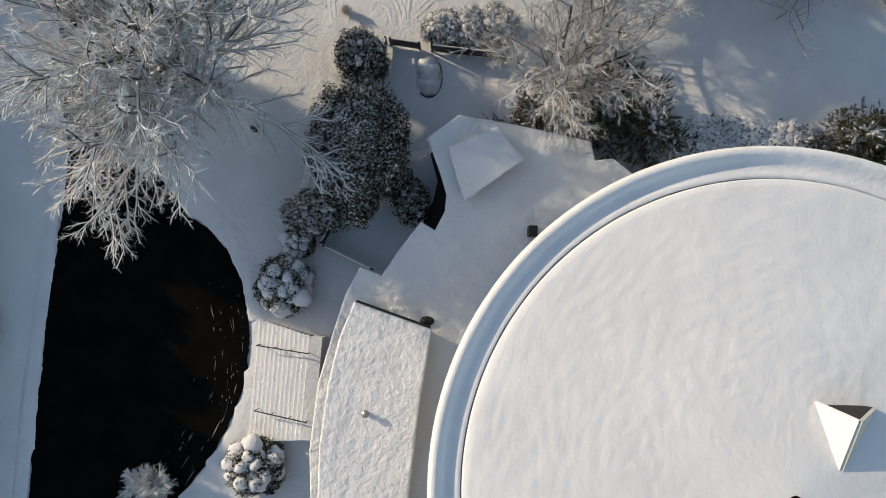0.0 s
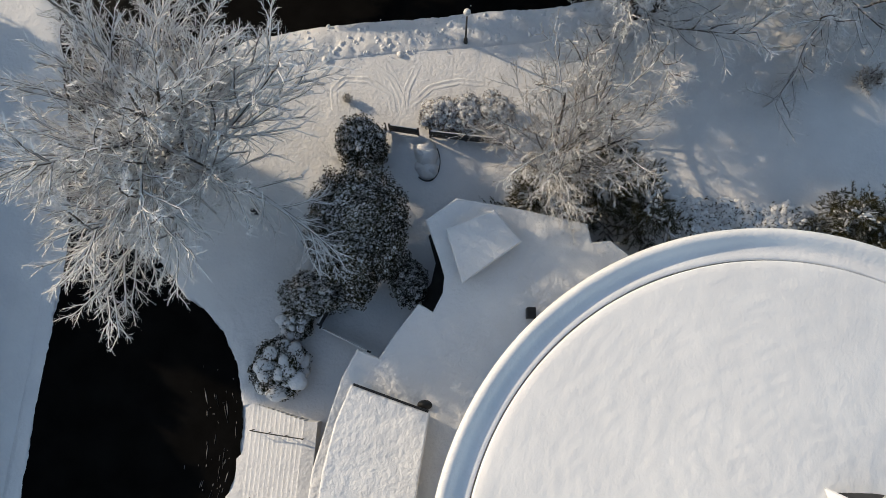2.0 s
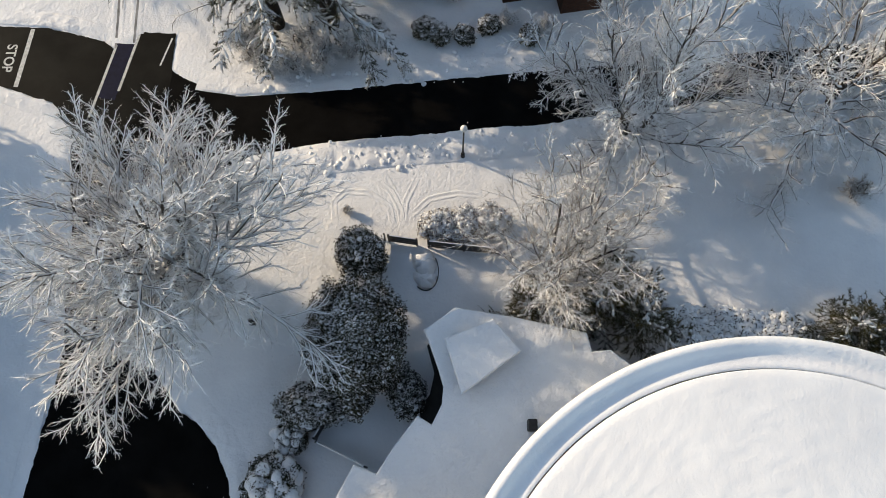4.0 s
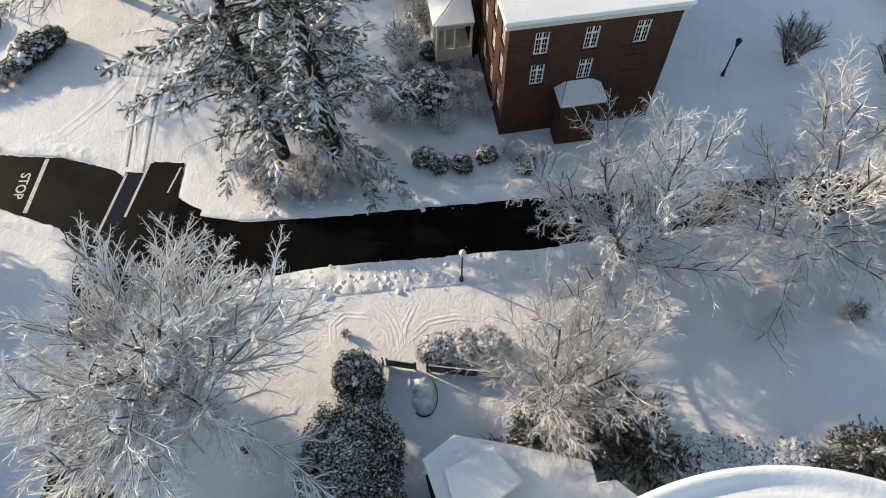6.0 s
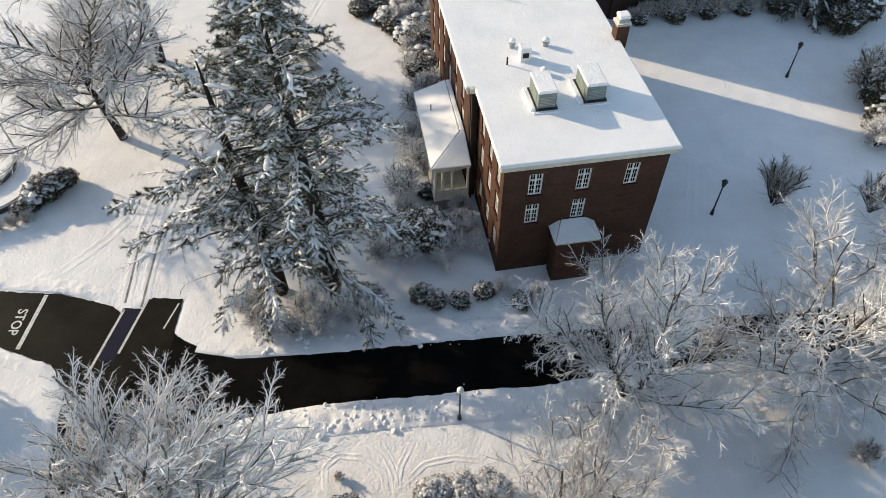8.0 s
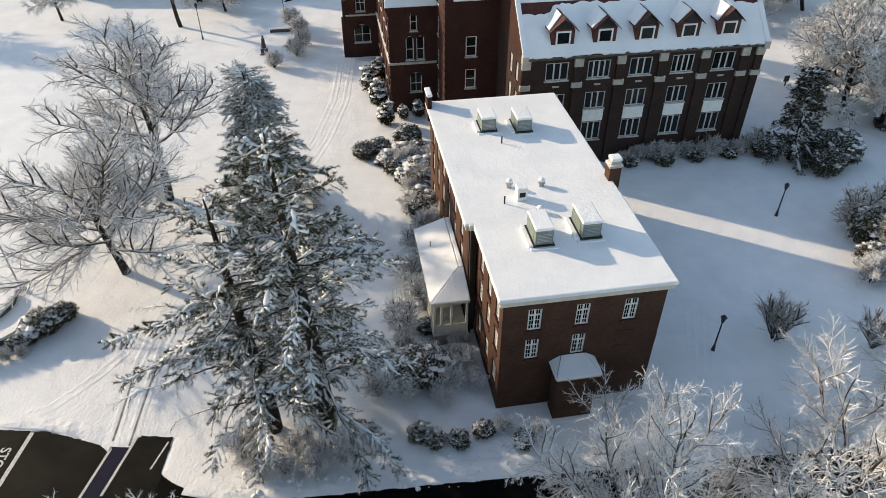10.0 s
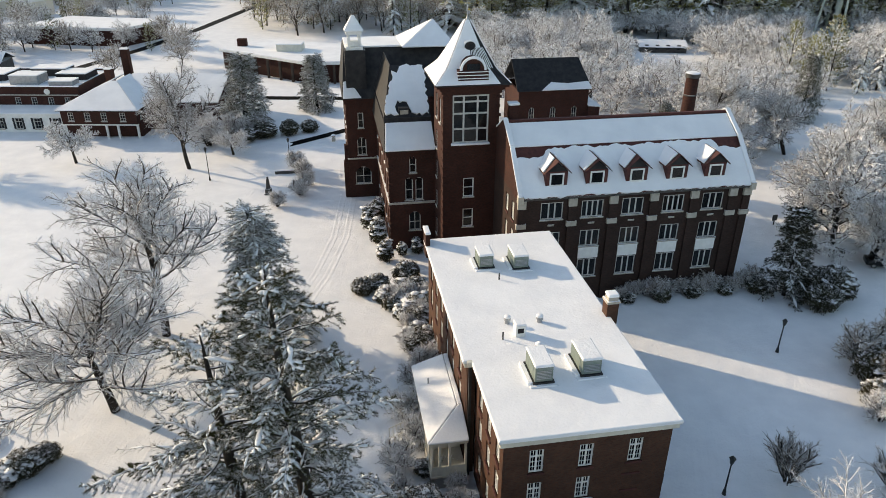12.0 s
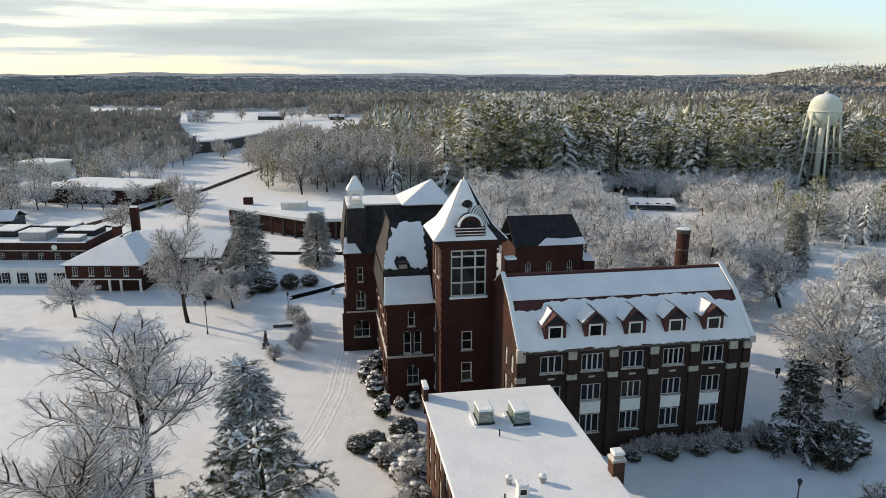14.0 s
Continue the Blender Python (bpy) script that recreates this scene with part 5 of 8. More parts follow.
part("hip_roof", sheet_mesh([[(9.5, 66.5, 21.3), (9.5, 75.0, 21.3), (7.0, 71.5, 24.2)], [(2.0, 75.0, 21.3), (7.0, 71.5, 24.2), (9.5, 75.0, 21.3)]], 0.1), SLATE, college)
belfry = part("belfry", boxes((-6.0, -3.2, 65.6, 68.4, 14.7, 21.3)), SLATE, college, "slate-clad base of a small belfry")
part("belfry_base", boxes((-5.75, -3.45, 65.85, 68.15, 21.3, 21.75), bevel=0.04), WHITE, belfry)
for su, sv in ((-5.5, 66.1), (-4.05, 66.1), (-5.5, 67.5), (-4.05, 67.5)):
    part("belfry_post", boxes((su, su + 0.35, sv, sv + 0.35, 21.7, 23.5)), WHITE, belfry)
part("belfry_panel", boxes((-5.2, -4.0, 66.5, 67.5, 21.7, 22.4)), WHITE, belfry)
part("belfry_beam", boxes((-5.65, -3.55, 65.95, 68.05, 23.3, 23.75), bevel=0.04), WHITE, belfry)
cu, cv = -4.6, 67.0
part("belfry_cap", pyramid([(1.2, 23.75), (0.75, 24.5), (0.08, 25.7)], 0.12), ROOF_SNOW, belfry, "snow-covered pointed cap")

# the smokestack behind the dormered wing
stack = thing("smokestack", pose(31.0, 87.4, 0), "tall round dark brick smokestack with a snowy rim", "chimney")
part("shaft", tube(bmesh.new(), (0, 0, 0), (0, 0, 20.2), 0.95, 0.78, 24), DARK_BRICK, stack, uv=True, smooth=True)
part("band", tube(bmesh.new(), (0, 0, 17.6), (0, 0, 17.8), 0.86, 0.86, 24), DARK_STONE, stack)
part("crown", tube(bmesh.new(), (0, 0, 19.9), (0, 0, 20.4), 0.9, 0.9, 24), DARK_STONE, stack)
part("rim_snow", tube(bmesh.new(), (0, 0, 20.4), (0, 0, 20.52), 0.86, 0.7, 24), SNOW, stack)

# the dark-roofed chapel behind
chapel = thing("chapel", CAMPUS @ pose(25.0, 88.0, 0), "low brick chapel with a bare dark slate roof", "building")
mass(chapel, 0, 13.0, 0, 10.0, 0, 9.0, DARK_BRICK, {"front": [(x, 3.5, 1.0, 2.5, ARCHED) for x in (2.0, 6.0, 10.0)]})
part("roof", sheet_mesh([[(-0.4, -0.4, 9.0), (13.4, -0.4, 9.0), (12.2, 5.0, 13.6), (-0.4, 5.0, 13.6)], [(13.4, -0.4, 9.0), (13.4, 10.4, 9.0), (12.2, 5.0, 13.6)], [(-0.4, 10.4, 9.0), (13.4, 10.4, 9.0), (12.2, 5.0, 13.6), (-0.4, 5.0, 13.6)]], 0.15), SLATE, chapel)
part("eave_snow", soft_snow([[(4.0, -0.5, 9.1), (13.4, -0.5, 9.1), (13.0, 0.7, 10.2), (9.0, 0.5, 10.0), (6.0, 0.8, 10.2)]], 0.2), ROOF_SNOW, chapel)
part("lean_to", boxes((13.0, 15.2, -0.5, 4.0, 0, 6.0)), DARK_BRICK, chapel, uv=True)
part("lean_to_snow", soft_snow([[(12.9, -0.7, 6.0), (15.4, -0.7, 5.8), (15.4, 4.2, 5.8), (12.9, 4.2, 7.4)]], 0.2), ROOF_SNOW, chapel)


# ---- plants ----
def basis(d):
    a = Vector((0, 0, 1)) if abs(d.z) < 0.9 else Vector((1, 0, 0))
    x = d.cross(a).normalized()
    return x, d.cross(x).normalized()


def tubes_mesh(name, lines, mat, sides=3):
    """One mesh of tapered tubes; a line is a list of (point, radius)."""
    verts, faces = [], []
    least = sides
    for line in lines:
        start = len(verts)
        sides = max(least, 6 if line[0][1] > 0.06 else 3)
        ring = [(math.cos(2 * math.pi * k / sides), math.sin(2 * math.pi * k / sides)) for k in range(sides)]
        for i, (p, r) in enumerate(line):
            d = (line[min(i + 1, len(line) - 1)][0] - line[max(i - 1, 0)][0])
            d = d.normalized() if d.length > 1e-6 else Vector((0, 0, 1))
            x, y = basis(d)
            verts += [p + (x * c + y * s) * r for c, s in ring]
            if i:
                a, b = start + (i - 1) * sides, start + i * sides
                faces += [(a + k, a + (k + 1) % sides, b + (k + 1) % sides, b + k) for k in range(sides)]
    return mesh_of(name, verts, faces, mat, smooth=True)


def blades_mesh(name, boughs, twigs, mat, rng, slip, spurs=0):
    """The outer crown: thin three-sided boughs, and twigs of two flat slips each with short spurs at their sides."""
    verts, faces = [], []
    for line in boughs:
        start = len(verts)
        for i, (p, r) in enumerate(line):
            d = line[min(i + 1, len(line) - 1)][0] - line[max(i - 1, 0)][0]
            x, y = basis(d.normalized() if d.length > 1e-6 else Vector((0, 0, 1)))
            verts += [p + x * r, p - x * r * 0.5 + y * r * 0.86, p - x * r * 0.5 - y * r * 0.86]
            if i:
                a, b = start + 3 * i - 3, start + 3 * i
                faces += [(a, a + 1, b + 1, b), (a + 1, a + 2, b + 2, b + 1), (a + 2, a, b, b + 2)]
    for line in twigs:
        (p, r), (q, _) = line[0], line[-1]
        m = line[len(line) // 2][0] if len(line) > 2 else p.lerp(q, 0.5)
        x, y = basis((q - p).normalized())
        t = rng.uniform(0, 3.14)
        w = (x * math.cos(t) + y * math.sin(t)) * r * slip
        n = len(verts)
        verts += [p - w * 0.8, p + w * 0.8, m + w, m - w, q]
        faces += [(n, n + 1, n + 2, n + 3), (n + 3, n + 2, n + 4)]
        for k in range(spurs):
            f, a = (k + rng.random()) / spurs, rng.uniform(0, 6.28)
            c = p.lerp(m, 2 * f) if f < 0.5 else m.lerp(q, 2 * f - 1)
            out = ((q - p).normalized() * 0.75 + (x * math.cos(a) + y * math.sin(a)) * 0.8 + Vector((0, 0, 0.1))) * (q - p).length * rng.uniform(0.22, 0.5)
            n = len(verts)
            verts += [c - w * 0.7, c + w * 0.7, c + out]
            faces.append((n, n + 1, n + 2))
    return mesh_of(name, verts, faces, mat)


def rand_dir(rng):
    z, a = rng.uniform(-1, 1), rng.uniform(0, 2 * math.pi)
    q = math.sqrt(1 - z * z)
    return Vector((q * math.cos(a), q * math.sin(a), z))


def grow(rng, lines, p, d, length, r, level, plan):
    """Adds a branch and its children. plan[level]: segments, wander, lift, children, (from, to), angle span, length ratio, radius ratio."""
    seg, wander, lift, kids, (k0, k1), (a0, a1), ratio, thin = plan[level]
    pts, p, d = [(p.copy(), r)], p.copy(), d.copy()
    dirs = [d.copy()]
    for i in range(seg):
        d = (d + rand_dir(rng) * wander + Vector((0, 0, lift))).normalized()
        p = p + d * (length / seg)
        pts.append((p.copy(), max(0.006, r * (1 - 0.62 * (i + 1) / seg))))
        dirs.append(d.copy())
    lines[level].append(pts)
    if level + 1 >= len(plan):
        return
    turn = rng.uniform(0, 6.28)
    for k in range(kids):
        f = k0 + (k1 - k0) * (k + rng.random()) / kids
        i = min(int(f * seg), seg - 1)
        q = pts[i][0].lerp(pts[i + 1][0], f * seg - i)
        turn += 2.4 + rng.uniform(-0.5, 0.5)
        x, y = basis(dirs[i])
        ang = radians(rng.uniform(a0, a1))
        nd = dirs[i] * math.cos(ang) + (x * math.cos(turn) + y * math.sin(turn)) * math.sin(ang)
        grow(rng, lines, q, nd, length * ratio * rng.uniform(0.8, 1.15) * (1.15 - 0.45 * f), pts[i][1] * thin, level + 1, plan)


def tree_meshes(seed, height, radius, plan, stems=1, trunk=0.3, lean=0.05, fine=FROST, thick=1.0, heavy=False):
    rng = random.Random(seed)
    lines = [[] for _ in plan]
    for s in range(stems):
        a = rng.uniform(0, 6.28)
        tilt = lean if stems == 1 else rng.uniform(0.1, 0.45)
        d = Vector((math.cos(a) * tilt, math.sin(a) * tilt, 1)).normalized()
        grow(rng, lines, Vector((math.cos(a) * 0.15 * (stems > 1), math.sin(a) * 0.15 * (stems > 1), -0.1)), d, height * trunk, radius, 0, plan)
    for level, group in enumerate(lines[1:], 1):
        least = ((0.085, 0.050, 0.024, 0.012) if heavy else (0.05, 0.034, 0.021, 0.014))[min(level, 4) - 1]
        for line in group:
            n = len(line) - 1
            for i, (p, r) in enumerate(line):
                line[i] = (p, max(r, least * (1.15 - 0.5 * i / n)) * (thick if level > 1 else 1.0))
    top = max(p.z for group in lines for line in group for p, r in line)
    for group in lines:
        for line in group:
            for i, (p, r) in enumerate(line):
                line[i] = (p * (height / top), r)
    wood = tubes_mesh("trunk", lines[0], BARK, 8)
    limbs = tubes_mesh("branchwork", [q for group in lines[1:-2] for q in group], LIMB, 4)
    twigs = blades_mesh("crown", lines[-2] if len(lines) > 2 else [], lines[-1], fine, rng, *((0.62, 4) if thick < 1.3 else (1.25, 0)))
    return wood, limbs, twigs


def tree_thing(name, meshes, m, label, category="tree", group=""):
    ob = thing(name, m, label, category, group)
    part_mesh("trunk", meshes[0], ob)
    part_mesh("branchwork", meshes[1], ob)["kind"] = "stuff"
    part_mesh("crown", meshes[2], ob)["kind"] = "stuff"
    return ob


#           seg wander lift kids span angles ratio thin
MAPLE = [(8, 0.05, 0.0, 34, (0.36, 1.0), (18, 100), 0.80, 0.44), (10, 0.10, 0.012, 14, (0.10, 1.0), (20, 46), 0.44, 0.46), (6, 0.13, 0.01, 9, (0.08, 1.0), (20, 50), 0.43, 0.52), (3, 0.18, 0.0, 7, (0.08, 1.0), (22, 55), 0.42, 0.6), (2, 0.24, 0.0, 0, (0, 1), (0, 0), 0, 0)]
SPREADING = [(7, 0.05, 0.0, 17, (0.34, 1.0), (22, 84), 0.92, 0.55), (9, 0.10, 0.03, 15, (0.08, 1.0), (22, 50), 0.46, 0.5), (6, 0.12, 0.025, 9, (0.06, 1.0), (25, 52), 0.44, 0.6), (3, 0.15, 0.0, 6, (0.1, 1.0), (25, 55), 0.46, 0.7), (2, 0.2, 0.0, 0, (0, 1), (0, 0), 0, 0)]
OPEN = [(4, 0.07, 0.0, 15, (0.25, 1.0), (28, 96), 2.0, 0.6), (12, 0.17, 0.03, 16, (0.14, 1.0), (26, 60), 0.38, 0.52), (6, 0.2, 0.025, 11, (0.1, 1.0), (26, 60), 0.40, 0.58), (3, 0.22, 0.01, 9, (0.1, 1.0), (26, 62), 0.36, 0.7), (2, 0.25, 0.0, 0, (0, 1), (0, 0), 0, 0)]
TALL_OPEN = [(8, 0.07, 0.0, 16, (0.28, 1.0), (28, 66), 0.58, 0.55), (7, 0.15, 0.03, 12, (0.2, 1.0), (30, 62), 0.46, 0.52), (5, 0.17, 0.02, 9, (0.1, 1.0), (30, 62), 0.46, 0.6), (3, 0.2, 0.0, 7, (0.1, 1.0), (25, 60), 0.5, 0.7), (2, 0.2, 0.0, 0, (0, 1), (0, 0), 0, 0)]
FINE = [(6, 0.06, 0.0, 9, (0.25, 1.0), (22, 56), 0.60, 0.55), (6, 0.13, 0.03, 8, (0.15, 1.0), (22, 50), 0.44, 0.5), (4, 0.18, 0.0, 6, (0.1, 1.0), (22, 52), 0.48, 0.6), (2, 0.2, 0.0, 5, (0.1, 1.0), (25, 60), 0.55, 0.7), (2, 0.2, 0.0, 0, (0, 1), (0, 0), 0, 0)]
ROUND = [(6, 0.06, 0.0, 13, (0.2, 1.0), (30, 80), 0.62, 0.55), (5, 0.13, 0.02, 10, (0.15, 1.0), (28, 60), 0.46, 0.55), (3, 0.18, 0.0, 9, (0.1, 1.0), (25, 60), 0.5, 0.65), (2, 0.2, 0.0, 7, (0.1, 1.0), (25, 60), 0.5, 0.65), (2, 0.25, 0.0, 0, (0, 1), (0, 0), 0, 0)]
SMALL = [(4, 0.06, 0.0, 9, (0.4, 1.0), (25, 80), 1.1, 0.6), (5, 0.16, 0.03, 9, (0.2, 1.0), (30, 65), 0.48, 0.5), (3, 0.2, 0.0, 9, (0.1, 1.0), (25, 60), 0.5, 0.6), (2, 0.2, 0.0, 7, (0.1, 1.0), (25, 60), 0.5, 0.6), (2, 0.25, 0.0, 0, (0, 1), (0, 0), 0, 0)]
SHRUB = [(4, 0.12, 0.02, 7, (0.1, 1.0), (20, 55), 0.6, 0.6), (3, 0.18, 0.02, 7, (0.1, 1.0), (25, 60), 0.55, 0.65), (2, 0.2, 0.0, 6, (0.1, 1.0), (25, 60), 0.55, 0.7), (2, 0.2, 0.0, 0, (0, 1), (0, 0), 0, 0)]
WOOD = [(4, 0.06, 0.0, 10, (0.3, 1.0), (15, 88), 1.7, 0.6), (3, 0.16, 0.03, 6, (0.15, 1.0), (30, 65), 0.48, 0.5), (2, 0.2, 0.0, 6, (0.1, 1.0), (25, 60), 0.54, 0.6), (1, 0.2, 0.0, 6, (0.05, 1.0), (25, 65), 0.55, 0.6), (1, 0.2, 0.0, 0, (0, 1), (0, 0), 0, 0)]

tree_thing("maple_tree", tree_meshes(11, 15.8, 0.44, MAPLE, trunk=0.62, thick=1.0, heavy=True, fine=MAPLE_FROST), pose(-13.4, 11.7, 0, 0, -5, 40) @ Matrix.Diagonal((1.16, 1.16, 1.0, 1)), "huge bare maple, every twig white with frost, beside the drive")
street_tree = tree_meshes(23, 13.5, 0.30, OPEN, trunk=0.26, thick=1.0, heavy=True)
tree_thing("roadside_tree", street_tree, pose(10.8, 21.5, 0, 3, 2, 300) @ Matrix.Diagonal((0.95, 0.95, 1.1, 1)), "bare spreading roadside tree furred with white frost", group="roadside trees")
tree_thing("roadside_tree", tree_meshes(29, 13.0, 0.34, OPEN, trunk=0.26, thick=1.0, heavy=True), pose(23.8, 22.9, 0, 2, 10, 200), "bare spreading roadside tree furred with white frost", group="roadside trees")
tree_thing("roadside_tree", street_tree, pose(33.0, 26.5, 0, -3, 4, 140), "bare spreading roadside tree furred with white frost", group="roadside trees")
tree_thing("birch_tree", tree_meshes(37, 12.5, 0.13, FINE, stems=5, trunk=0.8, fine=BIRCH, thick=0.62), pose(5.8, 12.2, 0), "many-stemmed pale birch with fine frosted twigs behind the low roof")
lawn_a = tree_meshes(41, 15.0, 0.34, SPREADING, trunk=0.36, fine=THIN_FROST, thick=1.1, heavy=True)
lawn_b = tree_meshes(43, 19.0, 0.36, TALL_OPEN, trunk=0.72, fine=THIN_FROST, thick=1.25, heavy=True)
tree_thing("lawn_tree", lawn_a, pose(-28.4, 47.4, 0, 0, -4, 60) @ Matrix.Diagonal((1.25, 1.25, 1.05, 1)), "bare lawn tree with dark trunk and frosted twigs", group="lawn trees")
tree_thing("lawn_tree", lawn_b, pose(-28.2, 59.0, 0, 0, -3, 10) @ Matrix.Diagonal((1.25, 1.25, 1.0, 1)), "tall bare lawn tree with dark trunk and frosted twigs", group="lawn trees")
tree_thing("lawn_tree", lawn_b, pose(-41.7, 107.3, 0, 0, 3, 160) @ Matrix.Scale(0.92, 4), "bare lawn tree before the long brick house", group="lawn trees")
orchard = tree_meshes(47, 7.4, 0.26, SMALL, trunk=0.30, thick=1.6)
tree_thing("apple_tree", orchard, pose(-61.4, 109.8, 0), "low spreading bare tree white with frost", group="low trees")
tree_thing("apple_tree", orchard, pose(-36.4, 114.4, 0, 0, 0, 80) @ Matrix.Diagonal((0.9, 0.9, 0.66, 1)), "low spreading bare tree white with frost", group="low trees")
tree_thing("lawn_tree", lawn_a, pose(-78.0, 104.0, 0, 0, 0, 250) @ Matrix.Scale(0.75, 4), "bare lawn tree white with frost", group="lawn trees")
yard_a = tree_meshes(53, 15.5, 0.3, ROUND, stems=3, trunk=0.8, thick=1.7)
yard_b = tree_meshes(59, 12.5, 0.3, ROUND, stems=2, trunk=0.6, thick=1.7)
for x, y, s, a in ((50.1, 80.2, 1.05, 0), (59.3, 115.6, 1.0, 90), (46.5, 121.0, 1.0, 200), (25.5, 84.5, 0.72, 30), (63.0, 92.0, 0.9, 150), (69.0, 84.0, 0.8, 280), (56.0, 87.5, 0.85, 40), (66.0, 101.0, 0.9, 100), (44.0, 108.0, 0.75, 260), (72.0, 113.0, 0.9, 310), (52.5, 76.0, 0.6, 200), (30.0, 112.0, 0.7, 10), (37.0, 98.0, 0.65, 130)):
    tree_thing("yard_tree", yard_a if a % 20 == 0 else yard_b, pose(x, y, 0, 0, 0, a) @ Matrix.Scale(s, 4), "bare rounded tree white with frost near the college", group="yard trees")


# ---- needles and leaves ----
def needle_mesh(name, tufts, mat, blades, rng, width=0.017):
    """Tufts of thin blades; a tuft is (point, direction, length)."""
    verts, faces = [], []
    for p, d, length in tufts:
        x, y = basis(d)
        for k in range(blades):
            a = 6.283 * (k + rng.random() * 0.6) / blades
            out = x * math.cos(a) + y * math.sin(a)
            tip = (d * rng.uniform(0.5, 1.1) + out * rng.uniform(0.4, 0.9)).normalized()
            across = tip.cross(out + Vector((0, 0, 0.3))).normalized() * width * rng.uniform(0.7, 1.3)
            n = len(verts)
            verts += [p - across, p + across, p + tip * length * rng.uniform(0.8, 1.15)]
            faces.append((n, n + 1, n + 2))
    return mesh_of(name, verts, faces, mat)


def pads_mesh(name, pads, mat, rng):
    """Uneven soft cushions of snow; a pad is (centre, radius, height)."""
    verts, faces = [], []
    for c, r, h in pads:
        n = len(verts)
        verts.append(c + Vector((rng.uniform(-0.2, 0.2) * r, rng.uniform(-0.2, 0.2) * r, h)))
        sides = 7 if r < 0.3 else 12
        shape = [rng.uniform(0.78, 1.18) for _ in range(sides)]
        rings = ((0.62, 0.72), (1.0, 0.0)) if r < 0.3 else ((0.45, 0.88), (0.8, 0.55), (1.0, 0.1), (0.92, -0.2))
        for q, zz in rings:
            for k in range(sides):
                a = 6.283 * k / sides + (0.3 if q < 1 and r < 0.3 else 0)
                rr = r * q * (shape[k] + rng.uniform(-0.05, 0.05))
                verts.append(c + Vector((rr * math.cos(a), rr * math.sin(a), h * zz * rng.uniform(0.8, 1.08))))
        for k in range(sides):
            j = (k + 1) % sides
            faces.append((n, n + 1 + k, n + 1 + j))
            for m in range(len(rings) - 1):
                b = n + 1 + m * sides
                faces.append((b + k, b + sides + k, b + sides + j, b + j))
    return mesh_of(name, verts, faces, mat, smooth=True)


def pine_meshes(seed, height, reach, boughs, low, blades=9, droop=0.1, lean=(0.0, 0.0), wild=1.0, bare=0.0, taper=1.5, pads_on=0.5, girth=0.45, size=1.0, mat=NEEDLES):
    """A conifer with open boughs. wild: how uneven they are; bare: share of boughs with no needles; size: of the needle tufts."""
    rng = random.Random(seed)
    trunk = [(Vector((0, 0, -0.1)), girth)]
    for i in range(1, 11):
        f = i / 10
        trunk.append((Vector((lean[0] * f * f + 0.3 * math.sin(f * 4 + seed) * f, lean[1] * f * f + 0.25 * math.cos(f * 3 + seed) * f, height * f)), girth * (1 - f) ** 0.75 + 0.03))
    limbs, tufts, runs = [trunk], [], []
    a = rng.uniform(0, 6.28)
    for b in range(boughs):
        f = low + (0.985 - low) * ((b + rng.random()) / boughs)
        base = trunk[int(f * 10)][0].lerp(trunk[min(10, int(f * 10) + 1)][0], f * 10 - int(f * 10))
        a += 2.4 + rng.uniform(-1.1, 1.1) * wild
        length = reach * (1 - max(0, (f - low) / (1 - low)) ** taper) * rng.uniform(max(0.12, 1 - 0.65 * wild), 1 + 0.2 * wild) + 0.6
        d = Vector((math.cos(a), math.sin(a), rng.uniform(-0.15, 0.5) * wild + 0.35 * f)).normalized()
        n = max(4, int(length / 0.40))
        leafless = rng.random() < bare
        laden = rng.random()
        thick = 0.03 + 0.012 * length
        p, line = base.copy(), [(base.copy(), thick)]
        for i in range(n):
            g = (i + 1) / n
            d = (d + rand_dir(rng) * 0.16 * wild + Vector((0, 0, -droop * (0.2 + 0.8 * g)))).normalized()
            p = p + d * (length / n)
            line.append((p.copy(), max(0.012, thick * (1 - g))))
            if g < 0.25:
                continue
            side = d.cross(Vector((0, 0, 1))).normalized()
            for s in (-1, 1, rng.choice((-1, 1)), rng.uniform(-0.5, 0.5)):
                td = (side * s * rng.uniform(0.5, 1.0) + d * rng.uniform(0.35, 1.0) + Vector((0, 0, rng.uniform(-0.55, 0.30)))).normalized()
                tl = rng.uniform(0.3, 1.25) * (1.25 - 0.5 * g) * size
                q = p + td * tl + Vector((0, 0, -0.12 * tl))
                limbs.append([(p.copy(), 0.013), (q, 0.006)])
                if leafless:
                    continue
                for k in range(7):
                    w = p.lerp(q, 0.22 + 0.13 * k)
                    tufts.append((w, (td + rand_dir(rng) * 0.55 + Vector((0, 0, rng.uniform(-0.3, 0.4)))).normalized(), rng.uniform(0.15, 0.29) * size))
                if rng.random() < 1.2 * laden * pads_on:
                    e = rng.uniform(0.5, 0.95)
                    up = Vector((0, 0, 0.06))
                    runs.append([(p.lerp(q, 0.1) + up * 0.5, 0.02), (p.lerp(q, e * 0.5) + up, rng.uniform(0.04, 0.09)), (p.lerp(q, e * 0.8) + up, rng.uniform(0.04, 0.10)), (p.lerp(q, e) + up * 0.4, 0.015)])
        i = int(n * 0.15)
        while laden > 0.2 and i < n - 1:
            m1 = min(n, i + rng.choice((2, 2, 3, 4)))
            if rng.random() < 0.65:
                fat = rng.uniform(0.6, 1.6)
                runs.append([(line[q][0] + Vector((rng.uniform(-0.08, 0.08), rng.uniform(-0.08, 0.08), line[q][1] + 0.03)), 0.015 if q in (i, m1) else rng.uniform(0.05, 0.12) * fat) for q in range(i, m1 + 1)])
            i = m1 + rng.choice((0, 0, 1))
        limbs.append(line)
    snow = tubes_mesh("snow", [r for r in runs if len(r) > 1], SNOW, 5)
